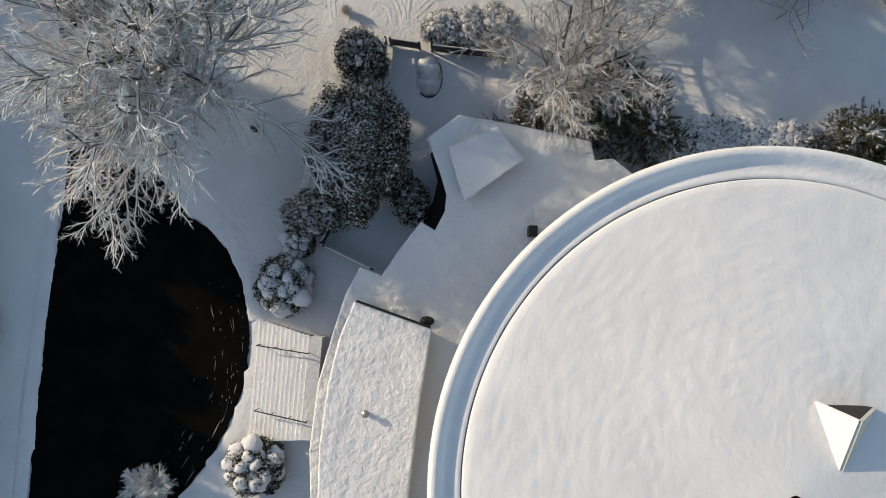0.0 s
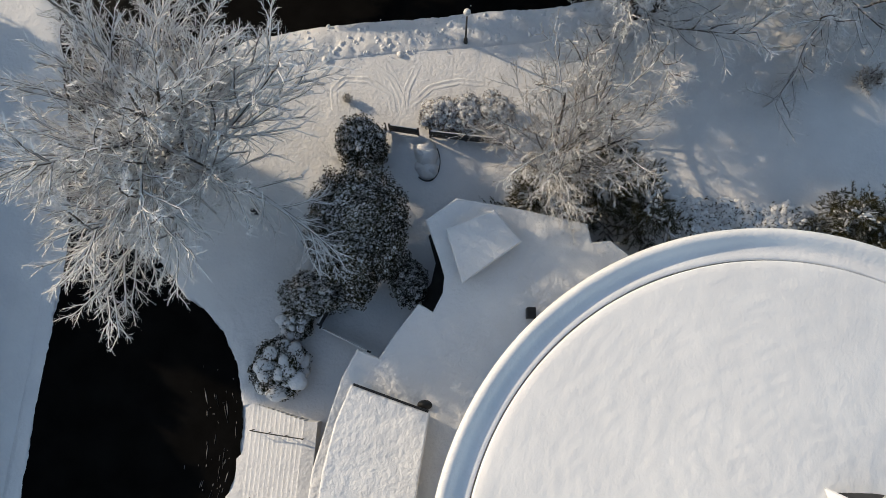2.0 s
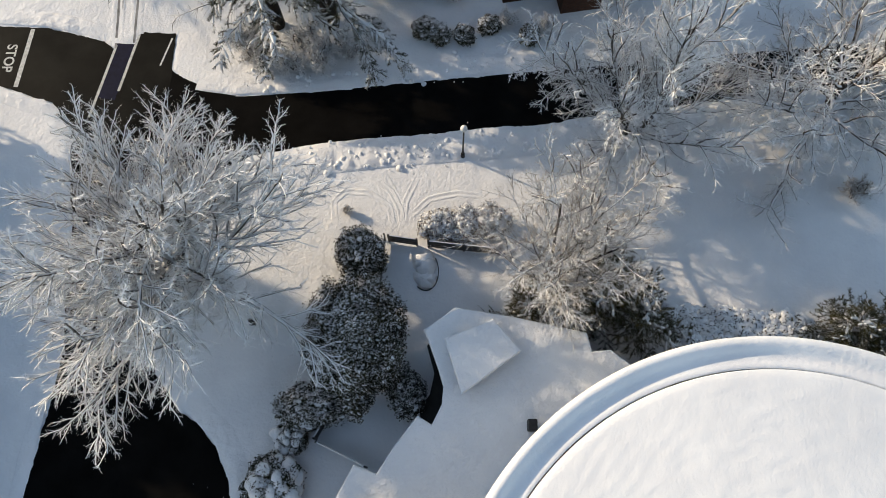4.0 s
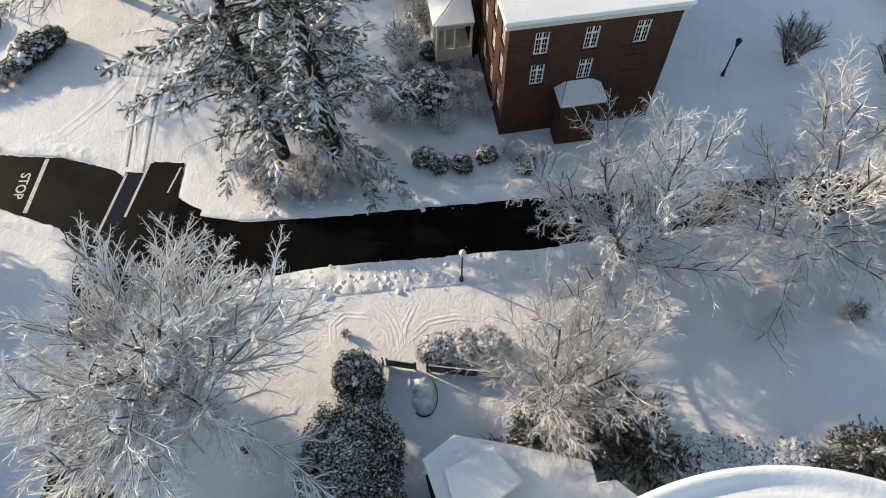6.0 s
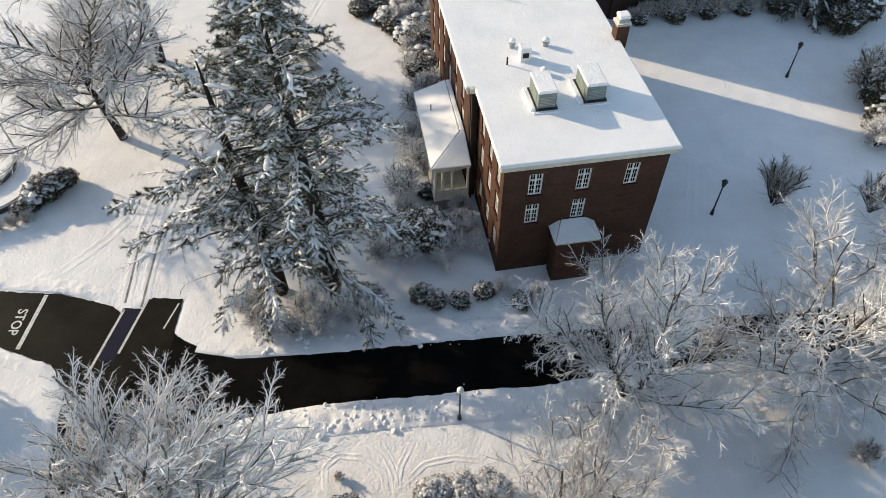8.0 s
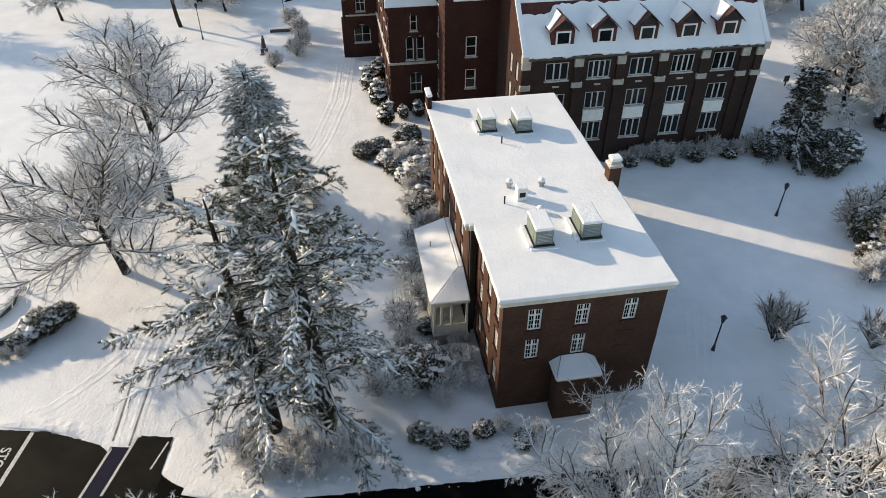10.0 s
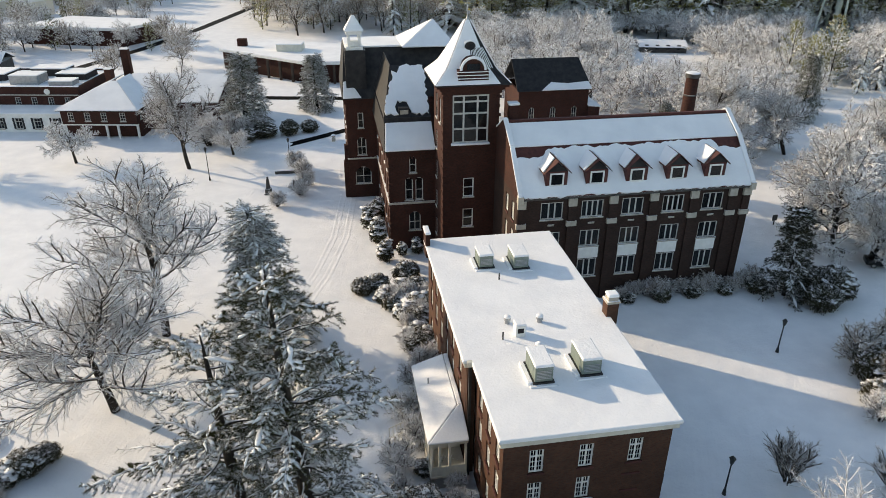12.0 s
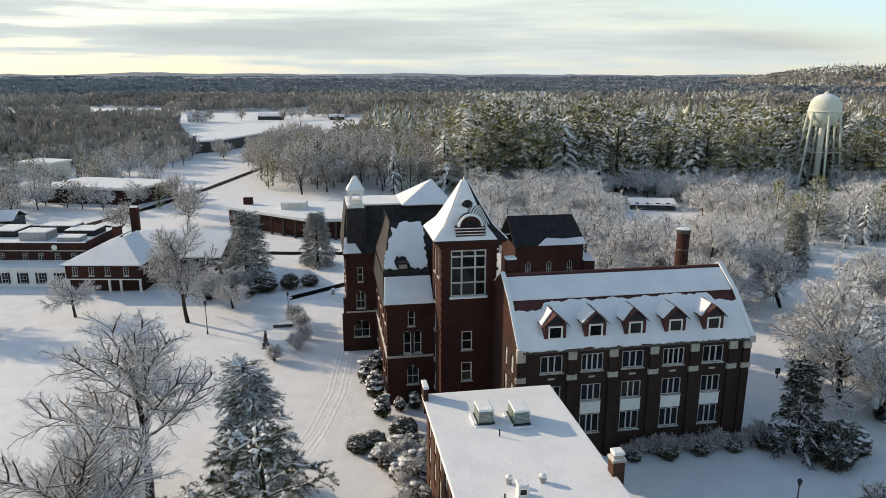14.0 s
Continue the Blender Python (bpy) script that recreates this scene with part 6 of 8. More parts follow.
    return tubes_mesh("trunk", limbs, BARK, 4), needle_mesh("needles", tufts, mat, blades, rng, 0.017 * size), snow


def evergreen(name, meshes, m, label, group="", names=("trunk", "needles", "snow")):
    ob = thing(name, m, label, "tree", group)
    for nm, me in zip(names, meshes):
        made = part_mesh(nm, me, ob)
        if nm != "trunk":
            made["kind"] = "stuff"
    return ob


evergreen("pine_tree", pine_meshes(3, 19.0, 6.6, 62, 0.15, lean=(-1.3, 0.3), bare=0.25, droop=0.085, wild=1.3, taper=2.6, pads_on=1.0, blades=11, size=0.94), pose(-11.8, 30.5, 0) @ Matrix.Diagonal((1.15, 1.1, 1, 1)), "tall dark pine with snow-laden boughs beside another pine", "pines")
evergreen("pine_tree", pine_meshes(8, 22.8, 6.6, 92, 0.16, lean=(-0.9, 0.8), droop=0.055, wild=1.3, taper=1.9, pads_on=1.0, blades=11, size=0.94, girth=0.52), pose(-8.1, 30.6, 0) @ Matrix.Diagonal((1.12, 1.1, 1, 1)), "very tall dark pine with snow-laden boughs", "pines")
small_spruce = pine_meshes(17, 14.5, 3.2, 110, 0.03, blades=8, droop=0.2, wild=0.5, taper=1.0, pads_on=0.35, girth=0.3, size=1.3, mat=SPRUCE)
lawn_spruce = pine_meshes(19, 15.0, 3.6, 120, 0.03, blades=8, droop=0.20, wild=1.0, taper=1.1, pads_on=1.3, girth=0.3, size=1.2, mat=SPRUCE)
evergreen("spruce_tree", lawn_spruce, pose(-17.3, 57.0, 0) @ Matrix.Diagonal((1.35, 1.35, 1, 1)), "spruce thickly loaded with snow behind the pines", "spruces")
evergreen("spruce_tree", small_spruce, pose(-37.3, 127.5, 0) @ Matrix.Diagonal((1.5, 1.5, 1, 1)), "dark pointed spruce dusted with snow", "spruces")
evergreen("spruce_tree", small_spruce, pose(-26.6, 142.7, 0, 0, 0, 70) @ Matrix.Diagonal((1.2, 1.2, 0.78, 1)), "dark pointed spruce dusted with snow", "spruces")
yew = pine_meshes(23, 10.5, 2.7, 80, 0.03, blades=8, droop=0.12, wild=0.9, taper=1.0, pads_on=0.4, girth=0.25, size=1.1, mat=LEAVES)
evergreen("yew_tree", yew, pose(38.2, 67.6, 0, 0, 0, 150), "dark pointed yew beside the dormered wing")
evergreen("spruce_tree", small_spruce, pose(71.4, 136.5, 0, 0, 0, 20) @ Matrix.Scale(0.9, 4), "dark pointed spruce dusted with snow", "spruces")
evergreen("spruce_tree", small_spruce, pose(38.0, 118.0, 0, 0, 0, 250) @ Matrix.Scale(0.6, 4), "dark pointed spruce dusted with snow", "spruces")


def leaf_meshes(seed, rx, ry, h, clumps, leaf=0.13, snow_pads=0, pad=0.25, leaves=11, lift=0.0, mat=LEAVES):
    """A leafy bush: clumps of small leaves in an uneven dome, with cushions of snow on it."""
    rng = random.Random(seed)
    verts, faces, stems, pads = [], [], [], []
    for c in range(clumps):
        d = rand_dir(rng)
        d.z = abs(d.z) if rng.random() < 0.8 else d.z * 0.5
        lump = 1 + 0.32 * noise.noise(d * 1.7 + Vector((seed, 0, 0))) + 0.2 * noise.noise(d * 4.1 + Vector((0, seed, 0)))
        f = rng.uniform(0.55, 1.0) ** 0.5 * lump
        centre = Vector((d.x * rx * f, d.y * ry * f, h * 0.35 + lift + d.z * h * 0.65 * f))
        if centre.z < 0.08:
            centre.z = 0.08 + rng.random() * 0.2
        if c % 7 == 0:
            stems.append([(Vector((d.x * rx * 0.08, d.y * ry * 0.08, -0.1)), 0.035), (centre * 0.55, 0.02), (centre, 0.008)])
        spread = rng.uniform(0.10, 0.26)
        for k in range(leaves):
            q = centre + rand_dir(rng) * spread
            n = (d + rand_dir(rng) * 0.9 + Vector((0, 0, 0.3))).normalized()
            x, y = basis(n)
            t = rng.uniform(0, 6.28)
            u, v = (x * math.cos(t) + y * math.sin(t)) * leaf, (y * math.cos(t) - x * math.sin(t)) * leaf * 0.42
            i = len(verts)
            verts += [q - u, q + v + n * leaf * 0.12, q + u, q - v + n * leaf * 0.12]
            faces += [(i, i + 1, i + 2), (i, i + 2, i + 3)]
        if snow_pads and d.z > 0.15 and f > 0.72 and len(pads) < snow_pads:
            pads.append((centre + Vector((0, 0, 0.05)), pad * rng.uniform(0.45, 1.5), pad * rng.uniform(0.25, 0.6)))
    return tubes_mesh("stems", stems, BARK, 4), mesh_of("leaves", verts, faces, mat), (pads_mesh("snow", pads, SNOW, rng) if pads else None)


def bush(meshes, m, label, name="evergreen_bush", group=""):
    ob = thing(name, m, label, "bush", group)
    for nm, me in zip(("branchwork", "leaves", "snow"), meshes):
        if me:
            part_mesh(nm, me, ob)["kind"] = "stuff"
    return ob


bush(leaf_meshes(1, 2.7, 3.3, 6.6, 4200, 0.085, 140, 0.09), pose(-5.0, 7.7, 0), "broad dark holly flecked with snow behind the fence", "holly_tree")
holly_small = leaf_meshes(2, 1.4, 1.5, 3.4, 1500, 0.08, 60, 0.16)
bush(holly_small, pose(-5.15, 13.3, 0), "dark evergreen bush with a cap of snow at the fence", group="yard bushes")
bush(holly_small, pose(-7.5, 4.6, 0, 0, 0, 90) @ Matrix.Diagonal((0.85, 1.25, 0.75, 1)), "dark evergreen bush flecked with snow at the fence", group="yard bushes")
bush(holly_small, pose(-26.5, -1.7, 0, 0, 0, 30) @ Matrix.Scale(0.62, 4), "dark evergreen bush on the shaded bank", group="yard bushes")
bush(leaf_meshes(4, 0.9, 1.3, 2.0, 600, 0.08, 60, 0.12), pose(-2.2, 5.3, 0), "small dark evergreen bush in the yard", group="yard bushes")
heap = leaf_meshes(5, 1.45, 1.55, 1.6, 1700, 0.09, 27, 0.46)
bush(heap, pose(-9.3, 0.5, 0), "rounded bush buried under lumps of snow", "snow_laden_bush", "snow-laden bushes")
bush(heap, pose(-10.7, -9.6, 0, 0, 0, 120), "rounded bush buried under lumps of snow", "snow_laden_bush", "snow-laden bushes")
bush(heap, pose(-8.6, 3.0, 0, 0, 0, 200) @ Matrix.Scale(0.6, 4), "small bush buried under lumps of snow", "snow_laden_bush", "snow-laden bushes")
hedge = leaf_meshes(6, 1.25, 1.05, 1.7, 1000, 0.08, 120, 0.15, mat=DRY_LEAVES)
for x, y, a in ((-0.6, 15.4, 0), (1.0, 15.5, 80), (2.6, 15.7, 160)):
    bush(hedge, pose(x, y, 0, 0, 0, a), "snow-flecked evergreen bush outside the board fence", group="fence hedge")
grove = [pine_meshes(k, 3.6, 2.5, 36, 0.06, blades=6, droop=0.05, wild=1.1, taper=1.3, pads_on=0.3, girth=0.12, size=0.9, mat=SHRUB_PINE) for k in (51, 52)]
for k, (x, y, a, q) in enumerate(((4.6, 10.2, 0, 0.75), (6.6, 9.9, 0, 0.8), (8.4, 10.6, 60, 0.95), (10.6, 9.6, 130, 1.0), (9.4, 12.0, 200, 0.8), (22.6, 9.3, 30, 0.85), (25.4, 8.8, 90, 0.95), (24.0, 6.6, 170, 0.8), (28.0, 8.4, 250, 0.9))):
    evergreen("shrub_pine", grove[k % 2], pose(x, y, 0, 0, 0, a) @ Matrix.Scale(q, 4), "dark olive shrub pine sprinkled with snow by the round hall", "shrub pines by the hall")
low = leaf_meshes(9, 0.75, 0.65, 0.7, 120, 0.12, 45, 0.28)
k = 0
for row in range(3):
    for i in range(11):
        k += 1
        bush(low, pose(13.2 + i * 0.72 + 0.3 * (row % 2), 8.6 + row * 0.75 - 0.05 * i, 0, 0, 0, k * 67) @ Matrix.Scale(0.7 + 0.05 * ((k * 7) % 5), 4), "low shrub of a bed buried in snow by the round hall", "low_shrub", "snowy shrub bed")

frost_shrub = tree_meshes(61, 3.0, 0.05, SHRUB, stems=10, trunk=0.75, thick=0.95)
pale_shrub = tree_meshes(67, 2.6, 0.04, SHRUB, stems=7, trunk=0.8, fine=TAN_FROST, thick=0.8)
FAN = [(5, 0.08, 0.02, 8, (0.15, 1.0), (8, 26), 0.6, 0.6), (3, 0.14, 0.02, 6, (0.1, 1.0), (12, 32), 0.5, 0.65), (2, 0.2, 0.0, 4, (0.1, 1.0), (15, 40), 0.5, 0.7), (2, 0.2, 0.0, 0, (0, 1), (0, 0), 0, 0)]
fan_shrub = tree_meshes(69, 3.4, 0.03, FAN, stems=9, trunk=0.8, fine=TAN_FROST, thick=0.5)
def bare_shrub(x, y, s, a, pale, label):
    tree_thing("bare_shrub", pale_shrub if pale else frost_shrub, pose(x, y, 0, 0, 0, a) @ Matrix.Scale(s, 4), label, "bush", "bare shrubs")


bare_shrub(-16.3, -10.8, 0.9, 0, False, "bare shrub white with frost at the turning place")
bare_shrub(25.1, 17.8, 0.8, 40, True, "small bare shrub in shaded snow")
bare_shrub(-6.2, 16.6, 0.3, 90, True, "tiny bare shrub in sunlit snow")
for x, y, s, a in ((26.3, 39.4, 1.35, 0), (33.7, 38.7, 1.2, 120)):
    tree_thing("bare_shrub", fan_shrub, pose(x, y, 0, 0, 0, a) @ Matrix.Diagonal((s * 1.15, s * 1.15, s, 1)), "upright fan of a bare tan shrub in shaded snow", "bush", "bare shrubs")
for x, y, s, a in ((1.5, 36.6, 0.7, 0), (1.0, 38.6, 0.6, 80), (2.2, 34.6, 0.6, 160), (-0.8, 45.5, 0.6, 240), (-1.4, 42.5, 0.5, 20), (4.0, 30.6, 0.5, 200), (6.4, 30.2, 0.5, 250)):
    bare_shrub(x, y, s, a, False, "frosted bare shrub against the brick hall")
for x, y, s, a in ((-12.5, 27.2, 0.8, 10), (-10.4, 27.0, 0.7, 60), (-8.6, 27.4, 0.8, 130), (-6.6, 28.0, 0.7, 200), (-13.8, 28.6, 0.8, 260), (-5.0, 29.6, 0.6, 300), (-9.6, 28.4, 0.8, 30), (-2.8, 33.4, 0.7, 0), (-3.2, 38.0, 0.7, 90), (-0.2, 33.0, 0.6, 150), (0.2, 40.6, 0.55, 220), (-2.9, 44.0, 0.6, 300)):
    bare_shrub(x, y, s, a, False, "frosted undergrowth beneath the pines")
for k in range(12):
    bare_shrub(19.5 + 1.45 * k, 66.2 + 0.24 * k + 0.5 * (k % 3), 0.75 + 0.12 * (k % 4), 40 * k, True, "bare snowy shrub before the dormered wing")
for x, y, s in ((39.6, 54.6, 1.9), (41.0, 50.6, 1.8), (37.4, 46.6, 1.1), (43.0, 56.5, 1.9), (42.5, 47.0, 1.5), (46.0, 53.0, 1.9), (45.5, 48.5, 1.6)):
    bare_shrub(x, y, s, x * 30, x > 39, "large rounded bare shrub thick with frost")
for x, y, s, a in ((-3.4, 40.4, 1.1, 130), (-1.9, 43.6, 1.1, 190), (-3.2, 46.4, 1.2, 240), (-1.6, 47.4, 1.0, 300), (-2.6, 50.6, 1.0, 10), (-1.5, 53.0, 1.1, 50), (0.2, 34.2, 0.8, 90), (0.6, 36.2, 0.7, 160), (-4.8, 33.6, 0.9, 200), (-3.4, 56.6, 0.9, 330)):
    bare_shrub(x, y, s, a, False, "arching shrub white with frost beside the brick hall")
bush_a = leaf_meshes(10, 1.5, 1.4, 2.3, 1300, 0.09, 90, 0.2)
for x, y, s, a in ((-1.7, 35.3, 1.35, 0), (-1.7, 29.9, 0.55, 30), (-0.6, 29.4, 0.5, 75), (1.0, 29.4, 0.5, 120), (2.7, 30.2, 0.5, 200), (5.4, 29.4, 0.5, 260), (-1.3, 40.3, 0.6, 10), (-0.9, 49.2, 0.5, 100)):
    bush(bush_a, pose(x, y, 0, 0, 0, a) @ Matrix.Scale(s, 4), "dark evergreen bush dusted with snow by the brick hall", group="bushes by the brick hall")
laden = leaf_meshes(15, 1.7, 1.3, 1.9, 1300, 0.1, 150, 0.3)
for x, y, s, a in ((-6.4, 66.2, 0.8, 40), (-4.6, 67.6, 0.9, 110), (-3.0, 64.4, 1.0, 170), (-2.8, 59.0, 0.9, 230), (-4.2, 62.4, 0.8, 290), (-1.8, 58.0, 0.8, 350), (-32.9, 39.6, 0.8, 80), (-8.4, 69.2, 0.7, 200)):
    bush(laden, pose(x, y, 0, 0, 0, a) @ Matrix.Scale(s, 4), "spreading bush half hidden under cushions of snow", "snow_laden_bush", "snow-laden bushes")
for x, y, s, a in ((-5.4, 65.6, 0.8, 0), (-3.9, 65.9, 0.9, 80), (-2.2, 62.6, 0.8, 160), (-3.6, 60.2, 0.8, 240), (-2.2, 66.2, 0.8, 300)):
    bare_shrub(x, y, s, a, False, "arching shrub white with frost beside the drive")
for x, y, s, a in ((-2.6, 61.0, 1.0, 0), (-1.9, 56.2, 1.2, 60), (-1.4, 64.5, 0.9, 100), (-9.2, 67.6, 0.8, 130), (-7.4, 68.6, 0.8, 170), (-4.4, 70.8, 1.0, 200), (-3.2, 67.6, 0.9, 260), (-5.6, 64.5, 0.7, 20)):
    bush(bush_a, pose(x, y, 0, 0, 0, a) @ Matrix.Scale(s, 4), "dark evergreen bush loaded with snow along the drive", group="bushes along the drive")
cone_bush = leaf_meshes(12, 1.0, 1.0, 2.9, 900, 0.1, 60, 0.32)
for x, y, s, a in ((-7.2, 75.4, 0.95, 0), (-8.5, 80.6, 1.1, 70), (-9.9, 84.6, 1.1, 140), (-3.4, 77.6, 0.7, 210), (-5.2, 77.0, 0.6, 280), (-9.2, 88.0, 1.0, 30)):
    bush(cone_bush, pose(x, y, 0, 0, 0, a) @ Matrix.Scale(s, 4), "clipped evergreen half buried in snow beside the west wing", "snow_laden_bush", "bushes by the west wing")
for x, y, s, a in ((-32.2, 40.2, 0.9, 0), (-33.4, 38.2, 0.6, 60), (-31.3, 41.4, 0.7, 200)):
    bush(bush_a, pose(x, y, 0, 0, 0, a) @ Matrix.Scale(s, 4), "dark evergreen bush with snow beside the round bench", group="bushes by the round bench")
for x, y, s, a in ((40.3, 52.4, 1.5, 0), (43.2, 50.2, 1.6, 70), (38.6, 48.6, 1.1, 140), (44.6, 55.0, 1.6, 200), (40.8, 47.6, 1.2, 290)):
    bush(bush_a, pose(x, y, 0, 0, 0, a) @ Matrix.Scale(s, 4), "dark evergreen bush among frosted shrubs", group="bushes among frosted shrubs")
for k in range(0, 9, 2):
    bush(bush_a, pose(20.2 + 1.9 * k, 66.0 + 0.32 * k + 0.4 * (k % 2), 0, 0, 0, 50 * k) @ Matrix.Scale(0.55 + 0.12 * (k % 3), 4), "dark evergreen bush before the dormered wing", group="bushes before the dormered wing")
for k in range(5):
    bare_shrub(-36.5 + 0.9 * k, 35.6 + 0.45 * k, 0.5, 70 * k, True, "pale bare shrub beside the round bench")
for x, y, s, a in ((42.5, 67.0, 1.7, 0), (41.0, 65.0, 1.3, 50), (44.5, 68.5, 1.2, 110)):
    bush(bush_a, pose(x, y, 0, 0, 0, a) @ Matrix.Scale(s, 4), "broad dark evergreen bush beside the dormered wing", group="bushes by the dormered wing")
for x, y, s, a in ((-33.0, 124.0, 1.3, 0), (-29.0, 126.0, 1.2, 90), (-25.5, 127.5, 1.0, 180), (-36.0, 121.0, 1.2, 45)):
    bush(bush_a, pose(x, y, 0, 0, 0, a) @ Matrix.Scale(s, 4), "dark evergreen bush dusted with snow on the lawn's edge", group="lawn bushes")
for x, y, s in ((-42.0, 119.0, 2.0), (-38.5, 122.5, 1.8), (-24.5, 108.0, 1.1), (-22.5, 104.0, 1.1), (-21.5, 96.0, 1.0), (-24.0, 92.0, 0.9), (-21.0, 100.0, 0.9)):
    bare_shrub(x, y, s, x * 50, False, "bare shrub white with frost on the lawn")

mound = thing("planted_island", pose(-1.42, 12.85, 0.0, 0, 0, 6), "oval planted island heaped with snow, its shaded edge added as a dark arc", "planting")
# black arc put in for the dark shading along the mound's far-from-sun edge
shade_arc = bmesh.new()
rows = []
for k in range(25):
    a = radians(-130 + 160 * k / 24)
    rows.append([shade_arc.verts.new((q * 0.88 * math.cos(a), q * 1.38 * math.sin(a), z)) for q, z in ((0.97, 0.0), (0.97, 0.13), (0.92, 0.13), (0.92, 0.0))])
for p, q in zip(rows, rows[1:]):
    for i in range(3):
        shade_arc.faces.new((p[i], p[i + 1], q[i + 1], q[i]))
part("shade_arc", shade_arc, BLACK_IRON, mound, "dark arc standing for the mound's shaded edge")
part_mesh("drift", pads_mesh("drift", [(Vector((0, 0.55, 0.05)), 0.74, 0.7), (Vector((0.0, -0.5, 0.05)), 0.74, 0.6), (Vector((0.1, 0.1, 0.1)), 0.7, 0.8), (Vector((-0.3, 0.3, 0.1)), 0.4, 0.7), (Vector((0.3, -0.7, 0.1)), 0.4, 0.55)], SNOW, random.Random(3)), mound)


# clods thrown up along the ploughed banks
clod_rng = random.Random(21)
for path, count in (([(-12.2, 19.2), (-3.4, 20.7), (5.8, 21.6), (11.4, 22.5), (22.9, 24.1), (36.0, 25.6)], 800), ([(-14.0, 25.6), (0.3, 27.0), (8.0, 27.8), (19.8, 29.1), (36.0, 30.8)], 300)):
    clods = []
    for _ in range(count):
        i = clod_rng.randrange(len(path) - 1)
        f, off, q = clod_rng.random(), clod_rng.gauss(0, 0.55), 0.04 + 0.22 * clod_rng.random() ** 3
        (x0, y0), (x1, y1) = path[i], path[i + 1]
        x, y = x0 + (x1 - x0) * f + 0.1 * off, y0 + (y1 - y0) * f + off
        clods.append((Vector((x, y, ground_height(x, y) + 0.05)), q, q * 0.6 + 0.05))
    tagged(new("snow_clods", pads_mesh("snow_clods", clods, SNOW, clod_rng)), "loose clods of ploughed snow along the road", "snow", kind="stuff")

# unseen evergreens added west of the turning place to shade its bank
belt_tree = leaf_meshes(14, 2.5, 2.3, 7.5, 1000, 0.26, 60, 0.3)
for x, y, k in ((-31.0, -12.0, 1.1), (-30.8, -8.5, 1.0), (-31.2, -5.0, 1.05), (-30.8, -1.5, 0.9), (-31.0, 2.0, 0.85), (-31.6, 5.2, 0.8), (-36.0, 8.0, 1.0), (-36.6, 11.5, 1.05), (-37.6, 15.5, 1.75), (-39.5, 19.0, 1.7), (-38.6, 22.5, 1.5), (-35.5, -16.0, 1.3), (-36.5, -20.0, 1.3)):
    bush(belt_tree, pose(x, y, 0, 0, 0, x * 90) @ Matrix.Scale(k, 4), "unseen tall evergreen flecked with snow, added in the west to cast shade", "unseen_evergreen", "evergreen screen")
streak_rng = random.Random(31)
edge = [(-12.2, 1.0), (-11.7, -1.3), (-11.6, -3.3), (-11.8, -5.2), (-12.4, -7.1), (-13.4, -9.0), (-14.6, -10.8)]
verts, faces = [], []
for _ in range(70):
    i, f = streak_rng.randrange(len(edge) - 1), streak_rng.random()
    a, b = Vector((*edge[i], 0)), Vector((*edge[i + 1], 0))
    d = (b - a).normalized()
    side_dir = Vector((d.y, -d.x, 0))
    off, length, w = abs(streak_rng.gauss(0, 1.0)) + 0.1, 0.08 + 1.2 * streak_rng.random() ** 3, streak_rng.uniform(0.008, 0.03)
    p = a.lerp(b, f) + side_dir * off + Vector((0, 0, 0.025))
    n = len(verts)
    for k in range(4):
        q = p + d * length * k / 3 - side_dir * 0.05 * k * k * length / 9
        ww = w * (0.15 if k in (0, 3) else streak_rng.uniform(0.6, 1.2))
        verts += [q - side_dir * ww, q + side_dir * ww, q + Vector((0, 0, 0.02))]
        if k:
            c = n + 3 * k
            faces += [(c - 3, c - 1, c + 2, c), (c - 1, c - 2, c + 1, c + 2)]
tagged(new("snow_streaks", mesh_of("snow_streaks", verts, faces, SLUSH)), "thin streaks of snow left on the cleared asphalt", "snow", kind="stuff")


# ---- small things on the lawns ----
statue_bm = bmesh.new()
box(statue_bm, -0.55, 0.55, -0.55, 0.55, 0.0, 0.25, 0.03)
box(statue_bm, -0.42, 0.42, -0.42, 0.42, 0.25, 0.95, 0.03)
tube(statue_bm, (0, 0, 0.95), (0, 0, 1.6), 0.36, 0.27, 10)
tube(statue_bm, (0, 0, 1.6), (0.02, 0, 2.35), 0.28, 0.22, 10)
tube(statue_bm, (0.02, 0, 2.35), (0.02, 0, 2.5), 0.2, 0.09, 10)
bmesh.ops.create_uvsphere(statue_bm, u_segments=10, v_segments=8, radius=0.16, matrix=Matrix.Translation((0.03, -0.02, 2.66)))
statue_me = bpy.data.meshes.new("statue")
statue_bm.to_mesh(statue_me)
statue_bm.free()
statue_me.materials.append(DARK_STONE)
statue = tagged(new("statue", statue_me), "dark weathered statue on a square plinth in snow", "statue")
statue.matrix_world = pose(-26.3, 96.7, 0)

low_wall = thing("low_wall", pose(-27.2, 105.1, 0, 0, 0, 10), "low dark stone wall with snow on top", "wall")
part("stones", boxes((0, 3.7, -0.25, 0.25, 0, 0.55), bevel=0.04), DARK_STONE, low_wall)
part("snow_cap", boxes((-0.05, 3.75, -0.2, 0.3, 0.55, 0.72), bevel=0.07), SNOW, low_wall)


